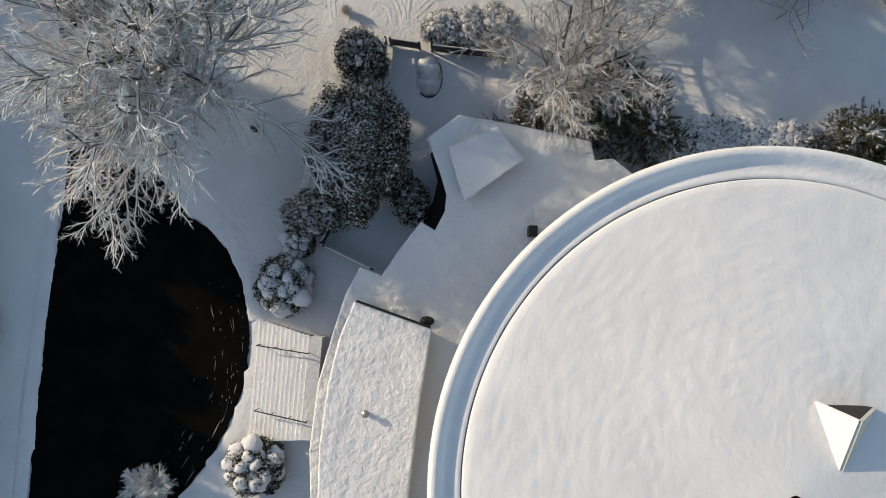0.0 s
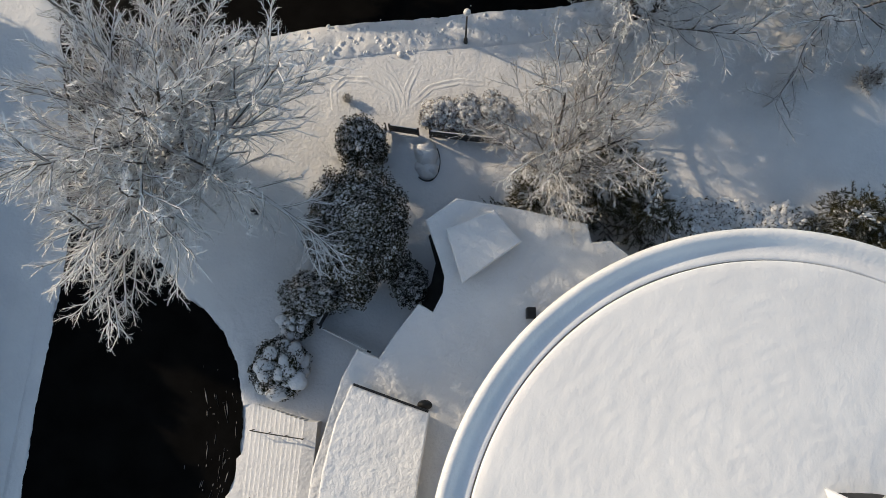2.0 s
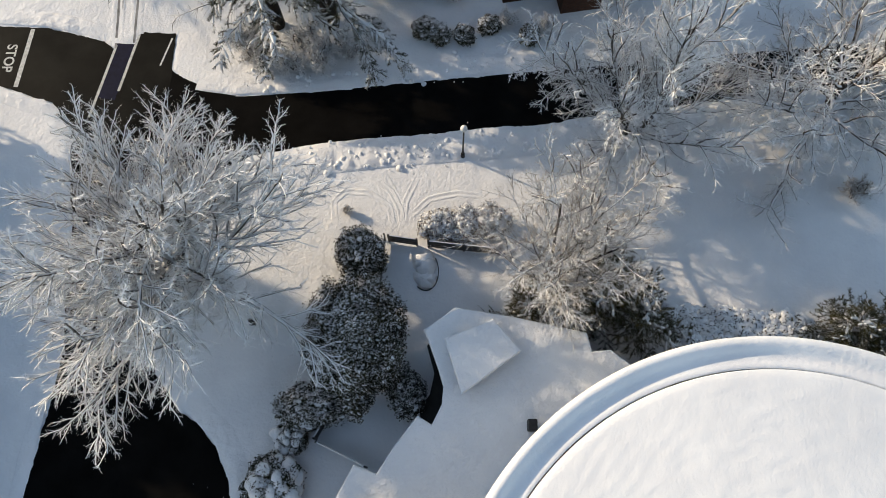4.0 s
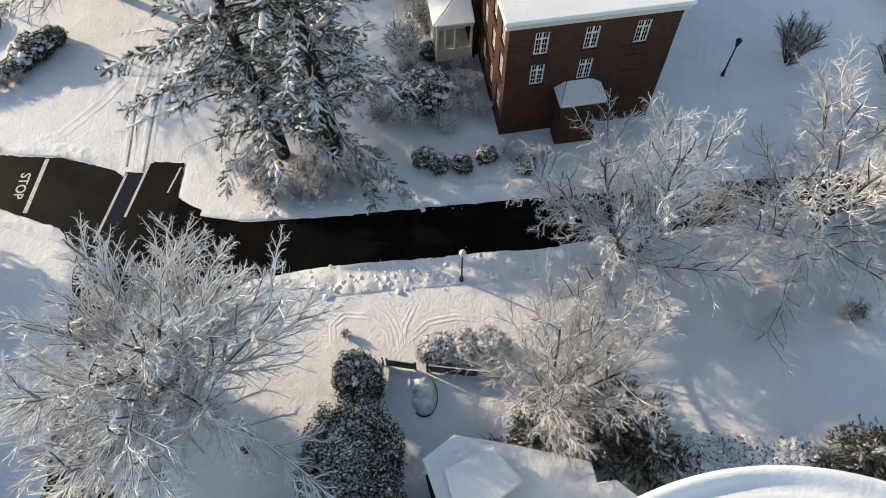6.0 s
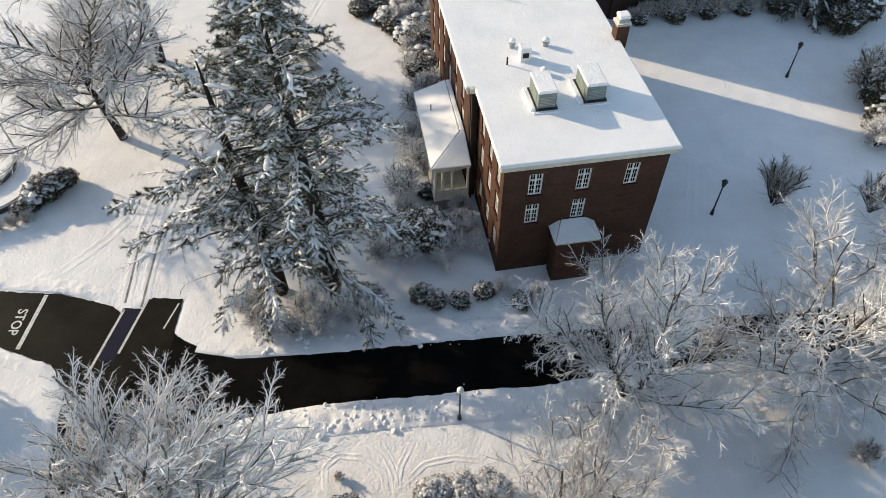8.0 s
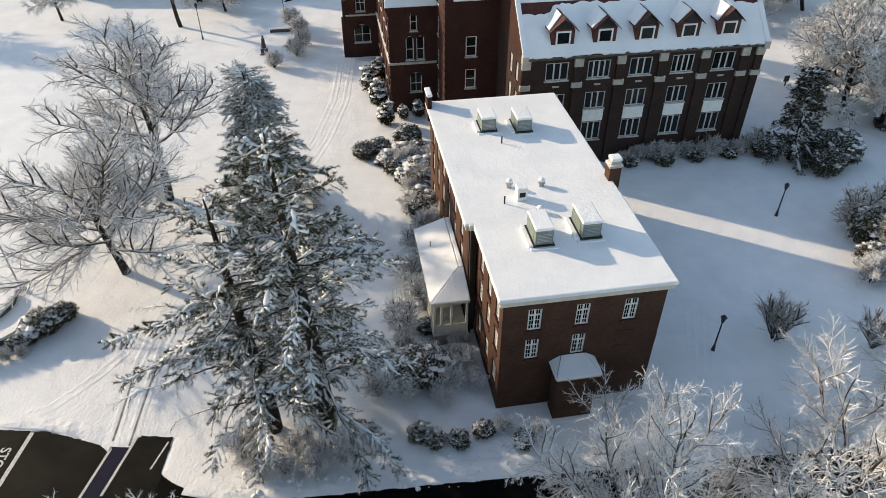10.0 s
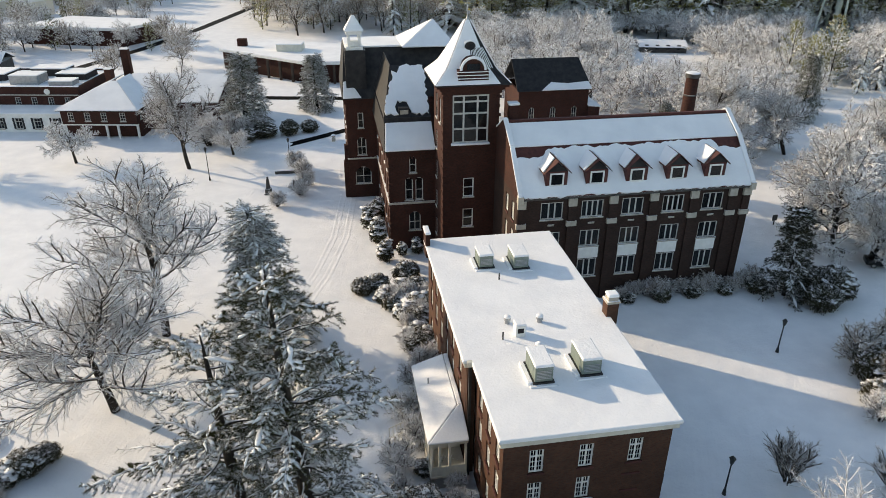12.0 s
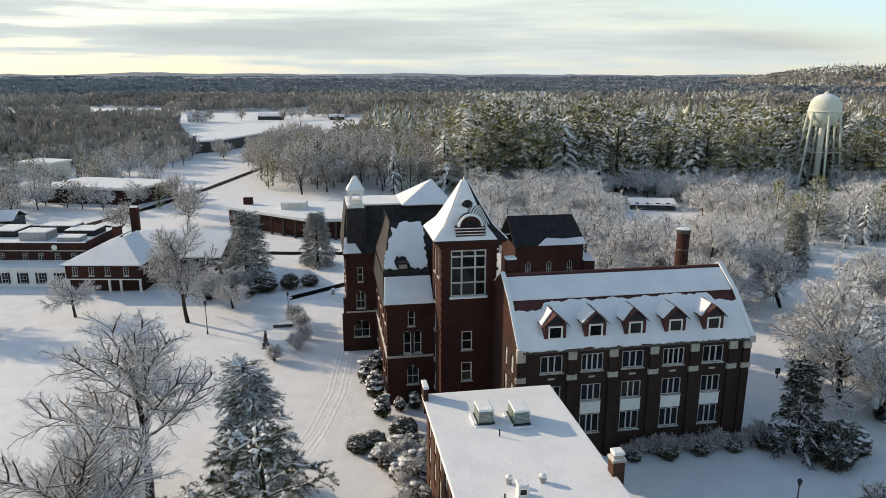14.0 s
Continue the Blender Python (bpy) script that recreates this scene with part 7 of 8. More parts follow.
def arc_wall(cx, cy, r, a0, a1, h, label):
    ob = thing("curved_bench", pose(cx, cy, 0), label, "bench", "curved benches")
    for nm, r0, r1, z0, z1, mat in (("seat_wall", r, r + 0.5, 0, h, DARK_STONE), ("snow_cap", r - 0.05, r + 0.42, h, h + 0.18, SNOW)):
        bm = bmesh.new()
        rows = []
        for k in range(25):
            a = radians(a0 + (a1 - a0) * k / 24)
            rows.append([bm.verts.new((q * math.cos(a), q * math.sin(a), z)) for q, z in ((r0, z0), (r1, z0), (r1, z1), (r0, z1))])
        for p, q in zip(rows, rows[1:]):
            for i in range(4):
                bm.faces.new((p[i], p[(i + 1) % 4], q[(i + 1) % 4], q[i]))
        bm.faces.new(rows[0])
        bm.faces.new(rows[-1])
        bmesh.ops.recalc_face_normals(bm, faces=bm.faces)
        part(nm, bm, mat, ob)


arc_wall(-38.0, 41.6, 3.9, -75, 12, 0.5, "curved dark stone bench wall capped with snow")
arc_wall(-39.2, 43.0, 2.4, -60, 30, 0.45, "curved dark stone bench wall capped with snow")
basin = thing("round_mound", pose(-41.0, 41.5, 0), "round snow-covered planting inside the bench wall", "snow")
part_mesh("drift", pads_mesh("drift", [(Vector((0, 0, 0)), 3.0, 0.4)], SNOW, random.Random(9)), basin)

flagpole = thing("flagpole", pose(-36.65, 45.0, 0), "slim pale flagpole on a small round base in the snow", "flagpole")
part("base", tube(bmesh.new(), (0, 0, 0), (0, 0, 0.35), 0.45, 0.3, 14), CONCRETE, flagpole)
part("pole", tube(bmesh.new(), (0, 0, 0.35), (0, 0, 9.6), 0.09, 0.045, 10), METAL_GREY, flagpole)
knob = bmesh.new()
bmesh.ops.create_uvsphere(knob, u_segments=10, v_segments=7, radius=0.11, matrix=Matrix.Translation((0, 0, 9.68)))
part("knob", knob, METAL_GREY, flagpole)

urn = thing("stone_urn", pose(-20.2, 122.0, 0), "pale stone urn on a plinth with snow", "urn")
part("plinth", boxes((-0.3, 0.3, -0.3, 0.3, 0, 0.7)), STONE, urn)
part("bowl", tube(bmesh.new(), (0, 0, 0.7), (0, 0, 1.15), 0.2, 0.5, 12), STONE, urn)
part("snow_cap", tube(bmesh.new(), (0, 0, 1.15), (0, 0, 1.35), 0.45, 0.15, 12), SNOW, urn)

sign = thing("notice_box", pose(45.0, 86.5, 0, 0, 0, 15), "small dark notice box on a post in the snow", "sign")
part("post", boxes((-0.06, 0.06, -0.06, 0.06, 0, 0.9)), BLACK_IRON, sign)
part("panel", boxes((-0.35, 0.35, -0.1, 0.1, 0.7, 1.5), bevel=0.03), BLACK_IRON, sign)
hydrant = thing("bird_table", CAMPUS @ pose(14.2, 11.5, 0), "small dark garden ornament in shaded snow", "ornament")
part("foot", tube(bmesh.new(), (0, 0, 0), (0, 0, 0.5), 0.2, 0.1, 8), BLACK_IRON, hydrant)
part("top", tube(bmesh.new(), (0, 0, 0.5), (0, 0, 0.9), 0.25, 0.03, 8), BLACK_IRON, hydrant)
seat = thing("park_bench", pose(47.8, 77.0, 0, 0, 0, -22), "park bench under snow beside a path", "bench")
part("seat", boxes((0, 1.8, 0, 0.5, 0.4, 0.47)), DARK_STONE, seat)
part("backrest", boxes((0, 1.8, 0.5, 0.56, 0.5, 0.95)), DARK_STONE, seat)
for x in (0.1, 1.6):
    part("leg", boxes((x, x + 0.1, 0.05, 0.5, 0, 0.4)), BLACK_IRON, seat)
part("snow_cap", boxes((0, 1.8, 0, 0.48, 0.47, 0.62), bevel=0.06), SNOW, seat)

# a parked car at the edge of the yard
CAR_PAINT = plain_material("black car paint", (0.008, 0.008, 0.009), (0.014, 0.014, 0.015), 1.0, 0.2)
RUBBER = plain_material("tyre rubber", (0.012, 0.012, 0.012), (0.022, 0.022, 0.022), 5.0, 0.85)
car = thing("parked_car", pose(53.4, 74.6, 0, 0, 0, -15), "black parked car with snow on its roof", "car")
body = bmesh.new()
pts = [(-2.2, 0.35), (2.2, 0.35), (2.25, 0.75), (1.9, 0.92), (1.05, 1.0), (0.45, 1.42), (-0.95, 1.45), (-1.75, 1.02), (-2.2, 0.95)]
lo = [body.verts.new((x, -0.88, z)) for x, z in pts]
hi = [body.verts.new((x, 0.88, z)) for x, z in pts]
body.faces.new(lo)
body.faces.new(list(reversed(hi)))
for i in range(len(pts)):
    body.faces.new((lo[(i + 1) % len(pts)], lo[i], hi[i], hi[(i + 1) % len(pts)]))
bmesh.ops.recalc_face_normals(body, faces=body.faces)
bmesh.ops.bevel(body, geom=body.edges[:], offset=0.08, segments=2, affect="EDGES", profile=0.5)
part("body", body, CAR_PAINT, car, smooth=True)
for x in (-1.35, 1.35):
    for y in (-0.9, 0.72):
        wheel = part("wheel", tube(bmesh.new(), (x, y, 0.33), (x, y + 0.18, 0.33), 0.33, 0.33, 16), RUBBER, car)
        part("rim", tube(bmesh.new(), (x, y - 0.01, 0.33), (x, y + 0.19, 0.33), 0.2, 0.2, 12), METAL_GREY, wheel)
part("windscreen", sheet_mesh([[(1.02, -0.7, 1.03), (1.02, 0.7, 1.03), (0.5, 0.62, 1.41), (0.5, -0.62, 1.41)]], 0.02), GLASS, car)
for y in (-0.89, 0.88):
    part("side_window", boxes((-1.4, 0.6, y, y + 0.012, 1.0, 1.34)), GLASS, car)
part("roof_snow", boxes((-1.0, 0.4, -0.7, 0.7, 1.44, 1.6), bevel=0.07), SNOW, car)
for y in (-0.6, 0.6):
    part("headlight", boxes((2.18, 2.27, y - 0.18, y + 0.18, 0.62, 0.78), bevel=0.02), GLOBE, car)

# ---- the long brick house and other houses ----
house = thing("long_brick_house", pose(-69.5, 123.0, 0), "long two-storey brick house with snowy hip roofs", "building")
HOUSE_WIN = dict(cols=(0.5,), rows=(0.34, 0.67), bar=0.06, border=0.12)
mass(house, 0, 13.7, 1.2, 14.0, 0, 2.7, DARK_BRICK, {}, sides=("front", "right", "left"))
mass(house, 0, 13.7, 0, 14.0, 2.7, 5.2, DARK_BRICK, {"front": [(x, 0.55, 1.05, 1.6, HOUSE_WIN) for x in (1.2, 4.2, 7.2, 10.6)], "right": [(1.0, 0.55, 1.0, 1.6, HOUSE_WIN)]}, label="brick wall")
for x in (7.6, 9.7, 13.3):
    part("column", boxes((x, x + 0.35, 0.1, 0.45, 0, 2.6)), WHITE, house)
part("porch_beam", boxes((-0.1, 13.8, -0.08, 0.3, 2.5, 2.72)), WHITE, house)
part("roof_core", sheet_mesh([[(-0.5, -0.5, 5.2), (14.2, -0.5, 5.2), (7.4, 8.5, 8.4), (6.3, 8.5, 8.4)], [(14.2, -0.5, 5.2), (14.2, 14.5, 5.2), (7.4, 14.5, 8.4), (7.4, 8.5, 8.4)], [(-0.5, -0.5, 5.2), (6.3, 8.5, 8.4), (6.3, 14.5, 8.4), (-0.5, 14.5, 5.2)]], 0.1), SLATE, house)
part("roof_snow", soft_snow([[(-0.6, -0.6, 5.3), (14.3, -0.6, 5.3), (7.4, 8.5, 8.5), (6.3, 8.5, 8.5)], [(14.3, -0.6, 5.3), (14.3, 14.5, 5.3), (7.4, 14.5, 8.5), (7.4, 8.5, 8.5)], [(-0.6, -0.6, 5.3), (6.3, 8.5, 8.5), (6.3, 14.5, 8.5), (-0.6, 14.5, 5.3)]], 0.2), ROOF_SNOW, house)
mass(house, 13.7, 26.5, 6.0, 22.0, 0, 5.2, DARK_BRICK, {"front": [(x, z, 1.2, 1.7, HOUSE_WIN) for x in (1.2, 4.0, 7.0, 10.0) for z in (0.9, 3.1)], "right": [(x, 3.0, 1.2, 1.7, HOUSE_WIN) for x in (2.0, 6.0, 10.0)]}, label="brick wall")
part("wing_core", sheet_mesh([[(12.0, 5.5, 5.2), (27.0, 5.5, 5.2), (27.0, 14.4, 8.4), (8.0, 14.4, 8.4)], [(8.0, 14.4, 8.4), (27.0, 14.4, 8.4), (27.0, 22.5, 5.2), (8.0, 22.5, 5.2)]], 0.1), SLATE, house)
part("wing_snow", soft_snow([[(12.4, 5.4, 5.3), (27.1, 5.4, 5.3), (27.1, 14.4, 8.5), (8.0, 14.4, 8.5)], [(8.0, 14.4, 8.5), (27.1, 14.4, 8.5), (27.1, 22.6, 5.3), (8.0, 22.6, 5.3)]], 0.2), ROOF_SNOW, house)
part("gable", prism(bmesh.new(), [(26.1, 6.0), (26.5, 6.0), (26.5, 22.0), (26.1, 22.0)], 5.2, lambda x, y: 5.25 + 3.0 * (1 - abs(y - 14.0) / 8.1)), DARK_BRICK, house)
mass(house, -34.0, 0.0, 8.0, 24.0, 0, 7.5, DARK_BRICK, {"front": [(x, 3.9, 1.1, 1.6, HOUSE_WIN) for x in (3.0, 6.5, 10.0, 13.5, 17.0, 21.5, 24.6, 27.8, 31.0)]}, label="brick wall under a parapet")
part("flat_roof_snow", boxes((-33.6, -0.4, 8.4, 23.6, 6.9, 7.2)), ROOF_SNOW, house)
part("parapet_snow", boxes((-34.05, 0.05, 7.95, 8.4, 7.5, 7.62), (-34.05, 0.05, 23.6, 24.05, 7.5, 7.62), bevel=0.04), SNOW, house)
ornament = bmesh.new()
tube(ornament, (-6.0, 7.9, 6.6), (-6.0, 8.1, 6.6), 0.55, 0.55, 20)
part("round_ornament", ornament, WHITE, house, "white round ornament")
part("stone_band", boxes((-34.0, 0.0, 7.93, 8.0, 5.85, 6.05)), STONE, house)
for k, (x, y, w, d, h) in enumerate(((-30, 12, 6, 5, 1.6), (-22, 14, 5, 6, 1.3), (-14.5, 11, 5.5, 4, 1.7), (-7.5, 15, 6, 5, 1.2), (-6.5, 10, 4.5, 3, 0.9), (-14, 18, 7, 4, 1.5))):
    deck = part("roof_plant", boxes((x, x + w, y, y + d, 7.1, 7.1 + h), bevel=0.05), SLATE if k % 2 else METAL_GREY, house, "low flat plant housing")
    part("snow", boxes((x - 0.05, x + w + 0.05, y - 0.05, y + d + 0.05, 7.1 + h, 7.3 + h), bevel=0.08), SNOW, deck)
mass(house, -34.0, 0.0, 3.8, 8.0, 0, 3.5, WHITE, {"front": [(x, 0.6, 1.3, 2.1, HOUSE_WIN) for x in (2.0, 5.5, 9.0, 12.5, 16.0, 19.5, 23.0, 26.5, 30.0)]}, 0.25, ("front", "right", "left"), "white wooden gallery")
for x in (-32.3, -28.8, -25.3, -21.8, -18.3, -14.8, -11.3, -7.8, -4.3):
    part("shutter", boxes((x - 0.1, x + 0.25, 3.72, 3.8, 0.6, 2.75)), SLATE, house)
    part("shutter", boxes((x + 1.65, x + 2.0, 3.72, 3.8, 0.6, 2.75)), SLATE, house)
part("gallery_snow", soft_snow([[(-34.2, 3.4, 3.5), (0.2, 3.4, 3.5), (0.2, 8.0, 3.9), (-34.2, 8.0, 3.9)]], 0.2), ROOF_SNOW, house)
for x, y, w, z in ((4.2, 19.2, 1.5, 12.3), (3.9, 11.6, 1.2, 10.0)):
    part("chimney", boxes((x, x + w, y, y + w * 0.8, 4.0, z)), DARK_BRICK, house, "tall brick chimney", uv=True)
    part("chimney_snow", boxes((x - 0.1, x + w + 0.1, y - 0.1, y + w * 0.8 + 0.1, z, z + 0.2), bevel=0.07), SNOW, house)


def low_house(name, outline, z, mat, label, category="building", group="", win=None):
    """A plain low building with a flat snowy roof."""
    ob = thing(name, Matrix(), label, category, group)
    part("wall", prism(bmesh.new(), shrunk(outline, 0.6), 0, z), mat, ob, uv=True)
    part("fascia", prism(bmesh.new(), outline, z, z + 0.5), WHITE, ob)
    part("roof_snow", snow_slab(outline, z + 0.5, z + 0.8, 0.12), ROOF_SNOW, ob)
    return ob


gym = low_house("low_brick_hall", [(-57.7, 181.3), (-32.4, 165.2), (-14.0, 166.9), (-13.0, 184.0), (-25.0, 187.0), (-49.0, 194.4)], 4.4, DARK_BRICK, "low brick hall with a broad flat snow-covered roof")
part("roof_room", boxes((-42, -35.8, 177.0, 181.5, 5.1, 6.8)), CREAM, gym)
part("roof_room_snow", boxes((-42.1, -35.7, 176.9, 181.6, 6.8, 7.05), bevel=0.08), SNOW, gym)
part("roof_chimney", boxes((-53.5, -51.2, 183.5, 185.0, 5.1, 7.0)), DARK_BRICK, gym, uv=True)
for k in range(9):
    part("pillar", boxes((-46.5 + 3.4 * k - 0.25, -46.5 + 3.4 * k + 0.25, 173.2 - 1.05 * min(k * 2, 7.5) - 0.4, 173.7 - 1.05 * min(k * 2, 7.5), 0, 4.4)), BRICK, gym)
low_house("low_school", [(-155, 316), (-113, 354), (-100, 400), (-185, 380)], 5.5, DARK_STONE, "long low building with a flat snow-covered roof", group="low houses")
low_house("low_school", [(-127, 213), (-94, 208.5), (-86, 226), (-120, 232)], 4.6, DARK_BRICK, "low brick building with a flat snow-covered roof", group="low houses")
low_house("low_school", [(-163, 264), (-148, 260), (-145, 272), (-160, 276)], 5.5, CREAM, "pale two-storey building with a flat snowy roof", group="low houses")
low_house("low_school", [(-192, 250), (-168, 244), (-164, 262), (-190, 268)], 3.6, DARK_STONE, "low building with a flat snow-covered roof", group="low houses")


def gabled_house(x, y, a, w, d, h, rise, mat, label):
    ob = thing("small_house", pose(x, y, 0, 0, 0, a), label, "house", "small houses")
    part("wall", boxes((0, w, 0, d, 0, h)), mat, ob, uv=True)
    for x0 in (0.0, w - 0.15):
        part("gable", prism(bmesh.new(), [(x0, 0), (x0 + 0.15, 0), (x0 + 0.15, d), (x0, d)], h, lambda px, py: h + 0.02 + rise * (1 - abs(py - d / 2) / (d / 2 + 0.01)) * 0.97), mat, ob)
    part("roof", sheet_mesh([[(-0.4, -0.5, h - 0.15), (w + 0.4, -0.5, h - 0.15), (w + 0.4, d / 2, h + rise), (-0.4, d / 2, h + rise)], [(-0.4, d / 2, h + rise), (w + 0.4, d / 2, h + rise), (w + 0.4, d + 0.5, h - 0.15), (-0.4, d + 0.5, h - 0.15)]], 0.12), SLATE, ob)
    part("roof_snow", soft_snow([[(-0.4, -0.5, h), (w + 0.4, -0.5, h), (w + 0.4, d / 2, h + rise + 0.12), (-0.4, d / 2, h + rise + 0.12)], [(-0.4, d / 2, h + rise + 0.12), (w + 0.4, d / 2, h + rise + 0.12), (w + 0.4, d + 0.5, h), (-0.4, d + 0.5, h)]], 0.25), ROOF_SNOW, ob)
    for k in range(int(w / 3)):
        part("window", boxes((1.2 + 3 * k, 2.2 + 3 * k, -0.04, 0.02, 1.0, 2.3)), GLASS, ob)


for row in ((-122, 172, 10, 12, 8, 2.6, 1.8, DARK_STONE), (-137, 188, 0, 10, 8, 3.0, 2.0, DARK_BRICK), (-203, 560, 10, 14, 9, 4.5, 3.5, WHITE), (-155, 590, 0, 20, 9, 3.0, 2.0, DARK_STONE),
            (-228, 575, 0, 11, 7, 3.0, 2.0, WHITE), (-48, 560, 0, 14, 9, 4.0, 2.0, DARK_BRICK), (-95, 590, 5, 12, 8, 2.8, 1.8, DARK_STONE), (56, 204, -5, 13, 10, 1.6, 1.0, DARK_STONE)):
    gabled_house(*row, "small house with a snow-covered gable roof among trees")

# ---- the water tower ----
wt = thing("water_tower", pose(130.8, 243.0, 0), "pale green water tower on slanting legs, streaked with snow", "water tower")
prof = [(0.0, 21.4), (1.9, 21.7), (3.5, 22.8), (4.6, 24.5), (5.05, 26.4), (5.1, 28.2), (4.7, 30.2), (3.6, 31.7), (2.0, 32.6), (0.0, 32.9)]
turned("tank", prof, TOWER_PAINT, wt, "pale green riveted tank with a snowy crown", 40)
turned("walkway", [(5.0, 26.9), (5.6, 26.9), (5.6, 27.05), (5.0, 27.05)], TOWER_PAINT, wt, "", 40)
part("cap", tube(bmesh.new(), (0, 0, 32.8), (0, 0, 33.6), 0.9, 0.5, 12), TOWER_PAINT, wt)
part("riser", tube(bmesh.new(), (0, 0, 0), (0, 0, 21.8), 1.0, 1.0, 20), TOWER_PAINT, wt, "thick central riser pipe")
feet = [(8.2 * math.cos(radians(a)), 8.2 * math.sin(radians(a))) for a in range(20, 380, 60)]
tops = [(5.0 * math.cos(radians(a)), 5.0 * math.sin(radians(a))) for a in range(20, 380, 60)]
for (fx, fy), (tx, ty) in zip(feet, tops):
    part("leg", tube(bmesh.new(), (fx, fy, 0), (tx, ty, 26.8), 0.42, 0.38, 8), TOWER_PAINT, wt)
for i in range(6):
    j = (i + 1) % 6
    mid = [((f[0] * 0.5 + t[0] * 0.5), (f[1] * 0.5 + t[1] * 0.5), 13.4) for f, t in ((feet[i], tops[i]), (feet[j], tops[j]))]
    part("strut", tube(bmesh.new(), mid[0], mid[1], 0.16, 0.16, 6), TOWER_PAINT, wt)
    part("tie_rod", tube(bmesh.new(), (*feet[i], 0.5), mid[1], 0.06, 0.06, 5), TOWER_PAINT, wt)
    part("tie_rod", tube(bmesh.new(), mid[0], (*tops[j], 26.0), 0.06, 0.06, 5), TOWER_PAINT, wt)


# ---- woods ----
def fir_mesh(seed, boughs, rounded=False):
    """A forest conifer, one metre high: drooping feathered boughs, each with snow lying along its back."""
    rng = random.Random(seed)
    verts, faces, snow_v, snow_f = [], [], [], []

    def slip(vs, fs, *pts):
        n = len(vs)
        vs += pts
        fs.append(tuple(range(n, n + len(pts))))

    for b in range(boughs):
        f = (b + rng.random()) / boughs
        if rounded:
            reach = 0.185 * math.sqrt(max(0.0, 1 - (max(0.0, f - 0.30) / 0.71) ** 2)) * (0.45 + 0.55 * min(1.0, f / 0.30)) + 0.02
        else:
            reach = 0.20 * (1 - f) ** 0.8 + 0.012
        a = b * 2.4 + rng.uniform(-0.7, 0.7)
        length = reach * rng.uniform(0.55, 1.25)
        rise = rng.uniform(0.15, 0.7) if rounded else rng.uniform(-0.15, 0.3)
        if rounded:
            tip = Vector((math.cos(a) * length, math.sin(a) * length, 0.06 + 0.90 * f + rise * length * 0.6))
            for g in (0.5, 0.8, 1.02):
                c = Vector((0, 0, 0.05 + 0.90 * f)).lerp(tip, g)
                out = (tip - Vector((0, 0, 0.5 * f + 0.1))).normalized()
                for k in range(9):
                    d = (out + rand_dir(rng) * 0.95 + Vector((0, 0, 0.15))).normalized()
                    w = d.cross(rand_dir(rng) + Vector((0, 0, 1))).normalized() * rng.uniform(0.006, 0.011)
                    o = c + rand_dir(rng) * 0.012
                    slip(verts, faces, o - w, o + w, o + d * rng.uniform(0.024, 0.050))
                if rng.random() < 0.6:
                    u, v = Vector((rng.uniform(-1, 1), rng.uniform(-1, 1), 0.2)).normalized() * rng.uniform(0.010, 0.024), Vector((rng.uniform(-1, 1), rng.uniform(-1, 1), 0.1)).normalized() * 0.012
                    o = c + Vector((0, 0, 0.012))
                    slip(snow_v, snow_f, o - u, o + v, o + u, o - v)
            continue
        way, across = Vector((math.cos(a), math.sin(a), 0)), Vector((-math.sin(a), math.cos(a), 0))
        laden, n = rng.random() < 0.6, 6
        spine = [Vector((0, 0, 0.05 + 0.93 * f)) + way * length * g + Vector((0, 0, length * (rise * g - 0.75 * g * g))) for g in np.linspace(0.15, 1.0, n + 1)]
        for k in range(n):
            p, q, g = spine[k], spine[k + 1], (k + 0.5) / n
            half = (0.006 + 0.034 * math.sin(min(1.0, g * 1.15 + 0.12) * 3.0)) * (0.45 + 0.75 * (1 - f)) * rng.uniform(0.7, 1.3)
            for s in (-1, 1):
                for e in (0.0, 0.5):
                    o = p.lerp(q, e)
                    tip = o + across * s * half * rng.uniform(0.7, 1.3) + way * half * rng.uniform(0.2, 0.9) + Vector((0, 0, -half * rng.uniform(0.25, 0.95)))
                    slip(verts, faces, o, o + (q - p) * 0.55, tip)
            if laden and rng.random() < 0.8:
                w, up = half * rng.uniform(0.25, 0.6), Vector((0, 0, 0.0035))
                slip(snow_v, snow_f, p + across * w * 0.8 + up * 0.2, p - across * w * 0.8 + up * 0.2, q - across * w - up, q + across * w - up)
    needles = mesh_of("needles", verts, faces, FOREST)
    trunk = tubes_mesh("trunk", [[(Vector((0, 0, -0.01)), 0.014), (Vector((0, 0, 0.8)), 0.003)]], BARK, 5)
    return trunk, needles, mesh_of("snow", snow_v, snow_f, SNOW)


firs = [fir_mesh(k, 70, k > 2) for k in (1, 2, 3, 4, 5)]
rng = random.Random(77)


def scatter(count, x0, x1, y0, y1, gap, taken, keep=lambda x, y: True):
    out = []
    for _ in range(count * 30):
        x, y = rng.uniform(x0, x1), rng.uniform(y0, y1)
        if keep(x, y) and all((x - a) ** 2 + (y - b) ** 2 > gap * gap for a, b in taken[-400:]):
            taken.append((x, y))
            out.append((x, y))
            if len(out) >= count:
                break
    return out


def in_view(x, y):
    return abs(x) < 0.72 * y + 10


def clear_of_tower(x, y):
    return not (188 < y < 252 and abs(x - 0.538 * y) < 10)


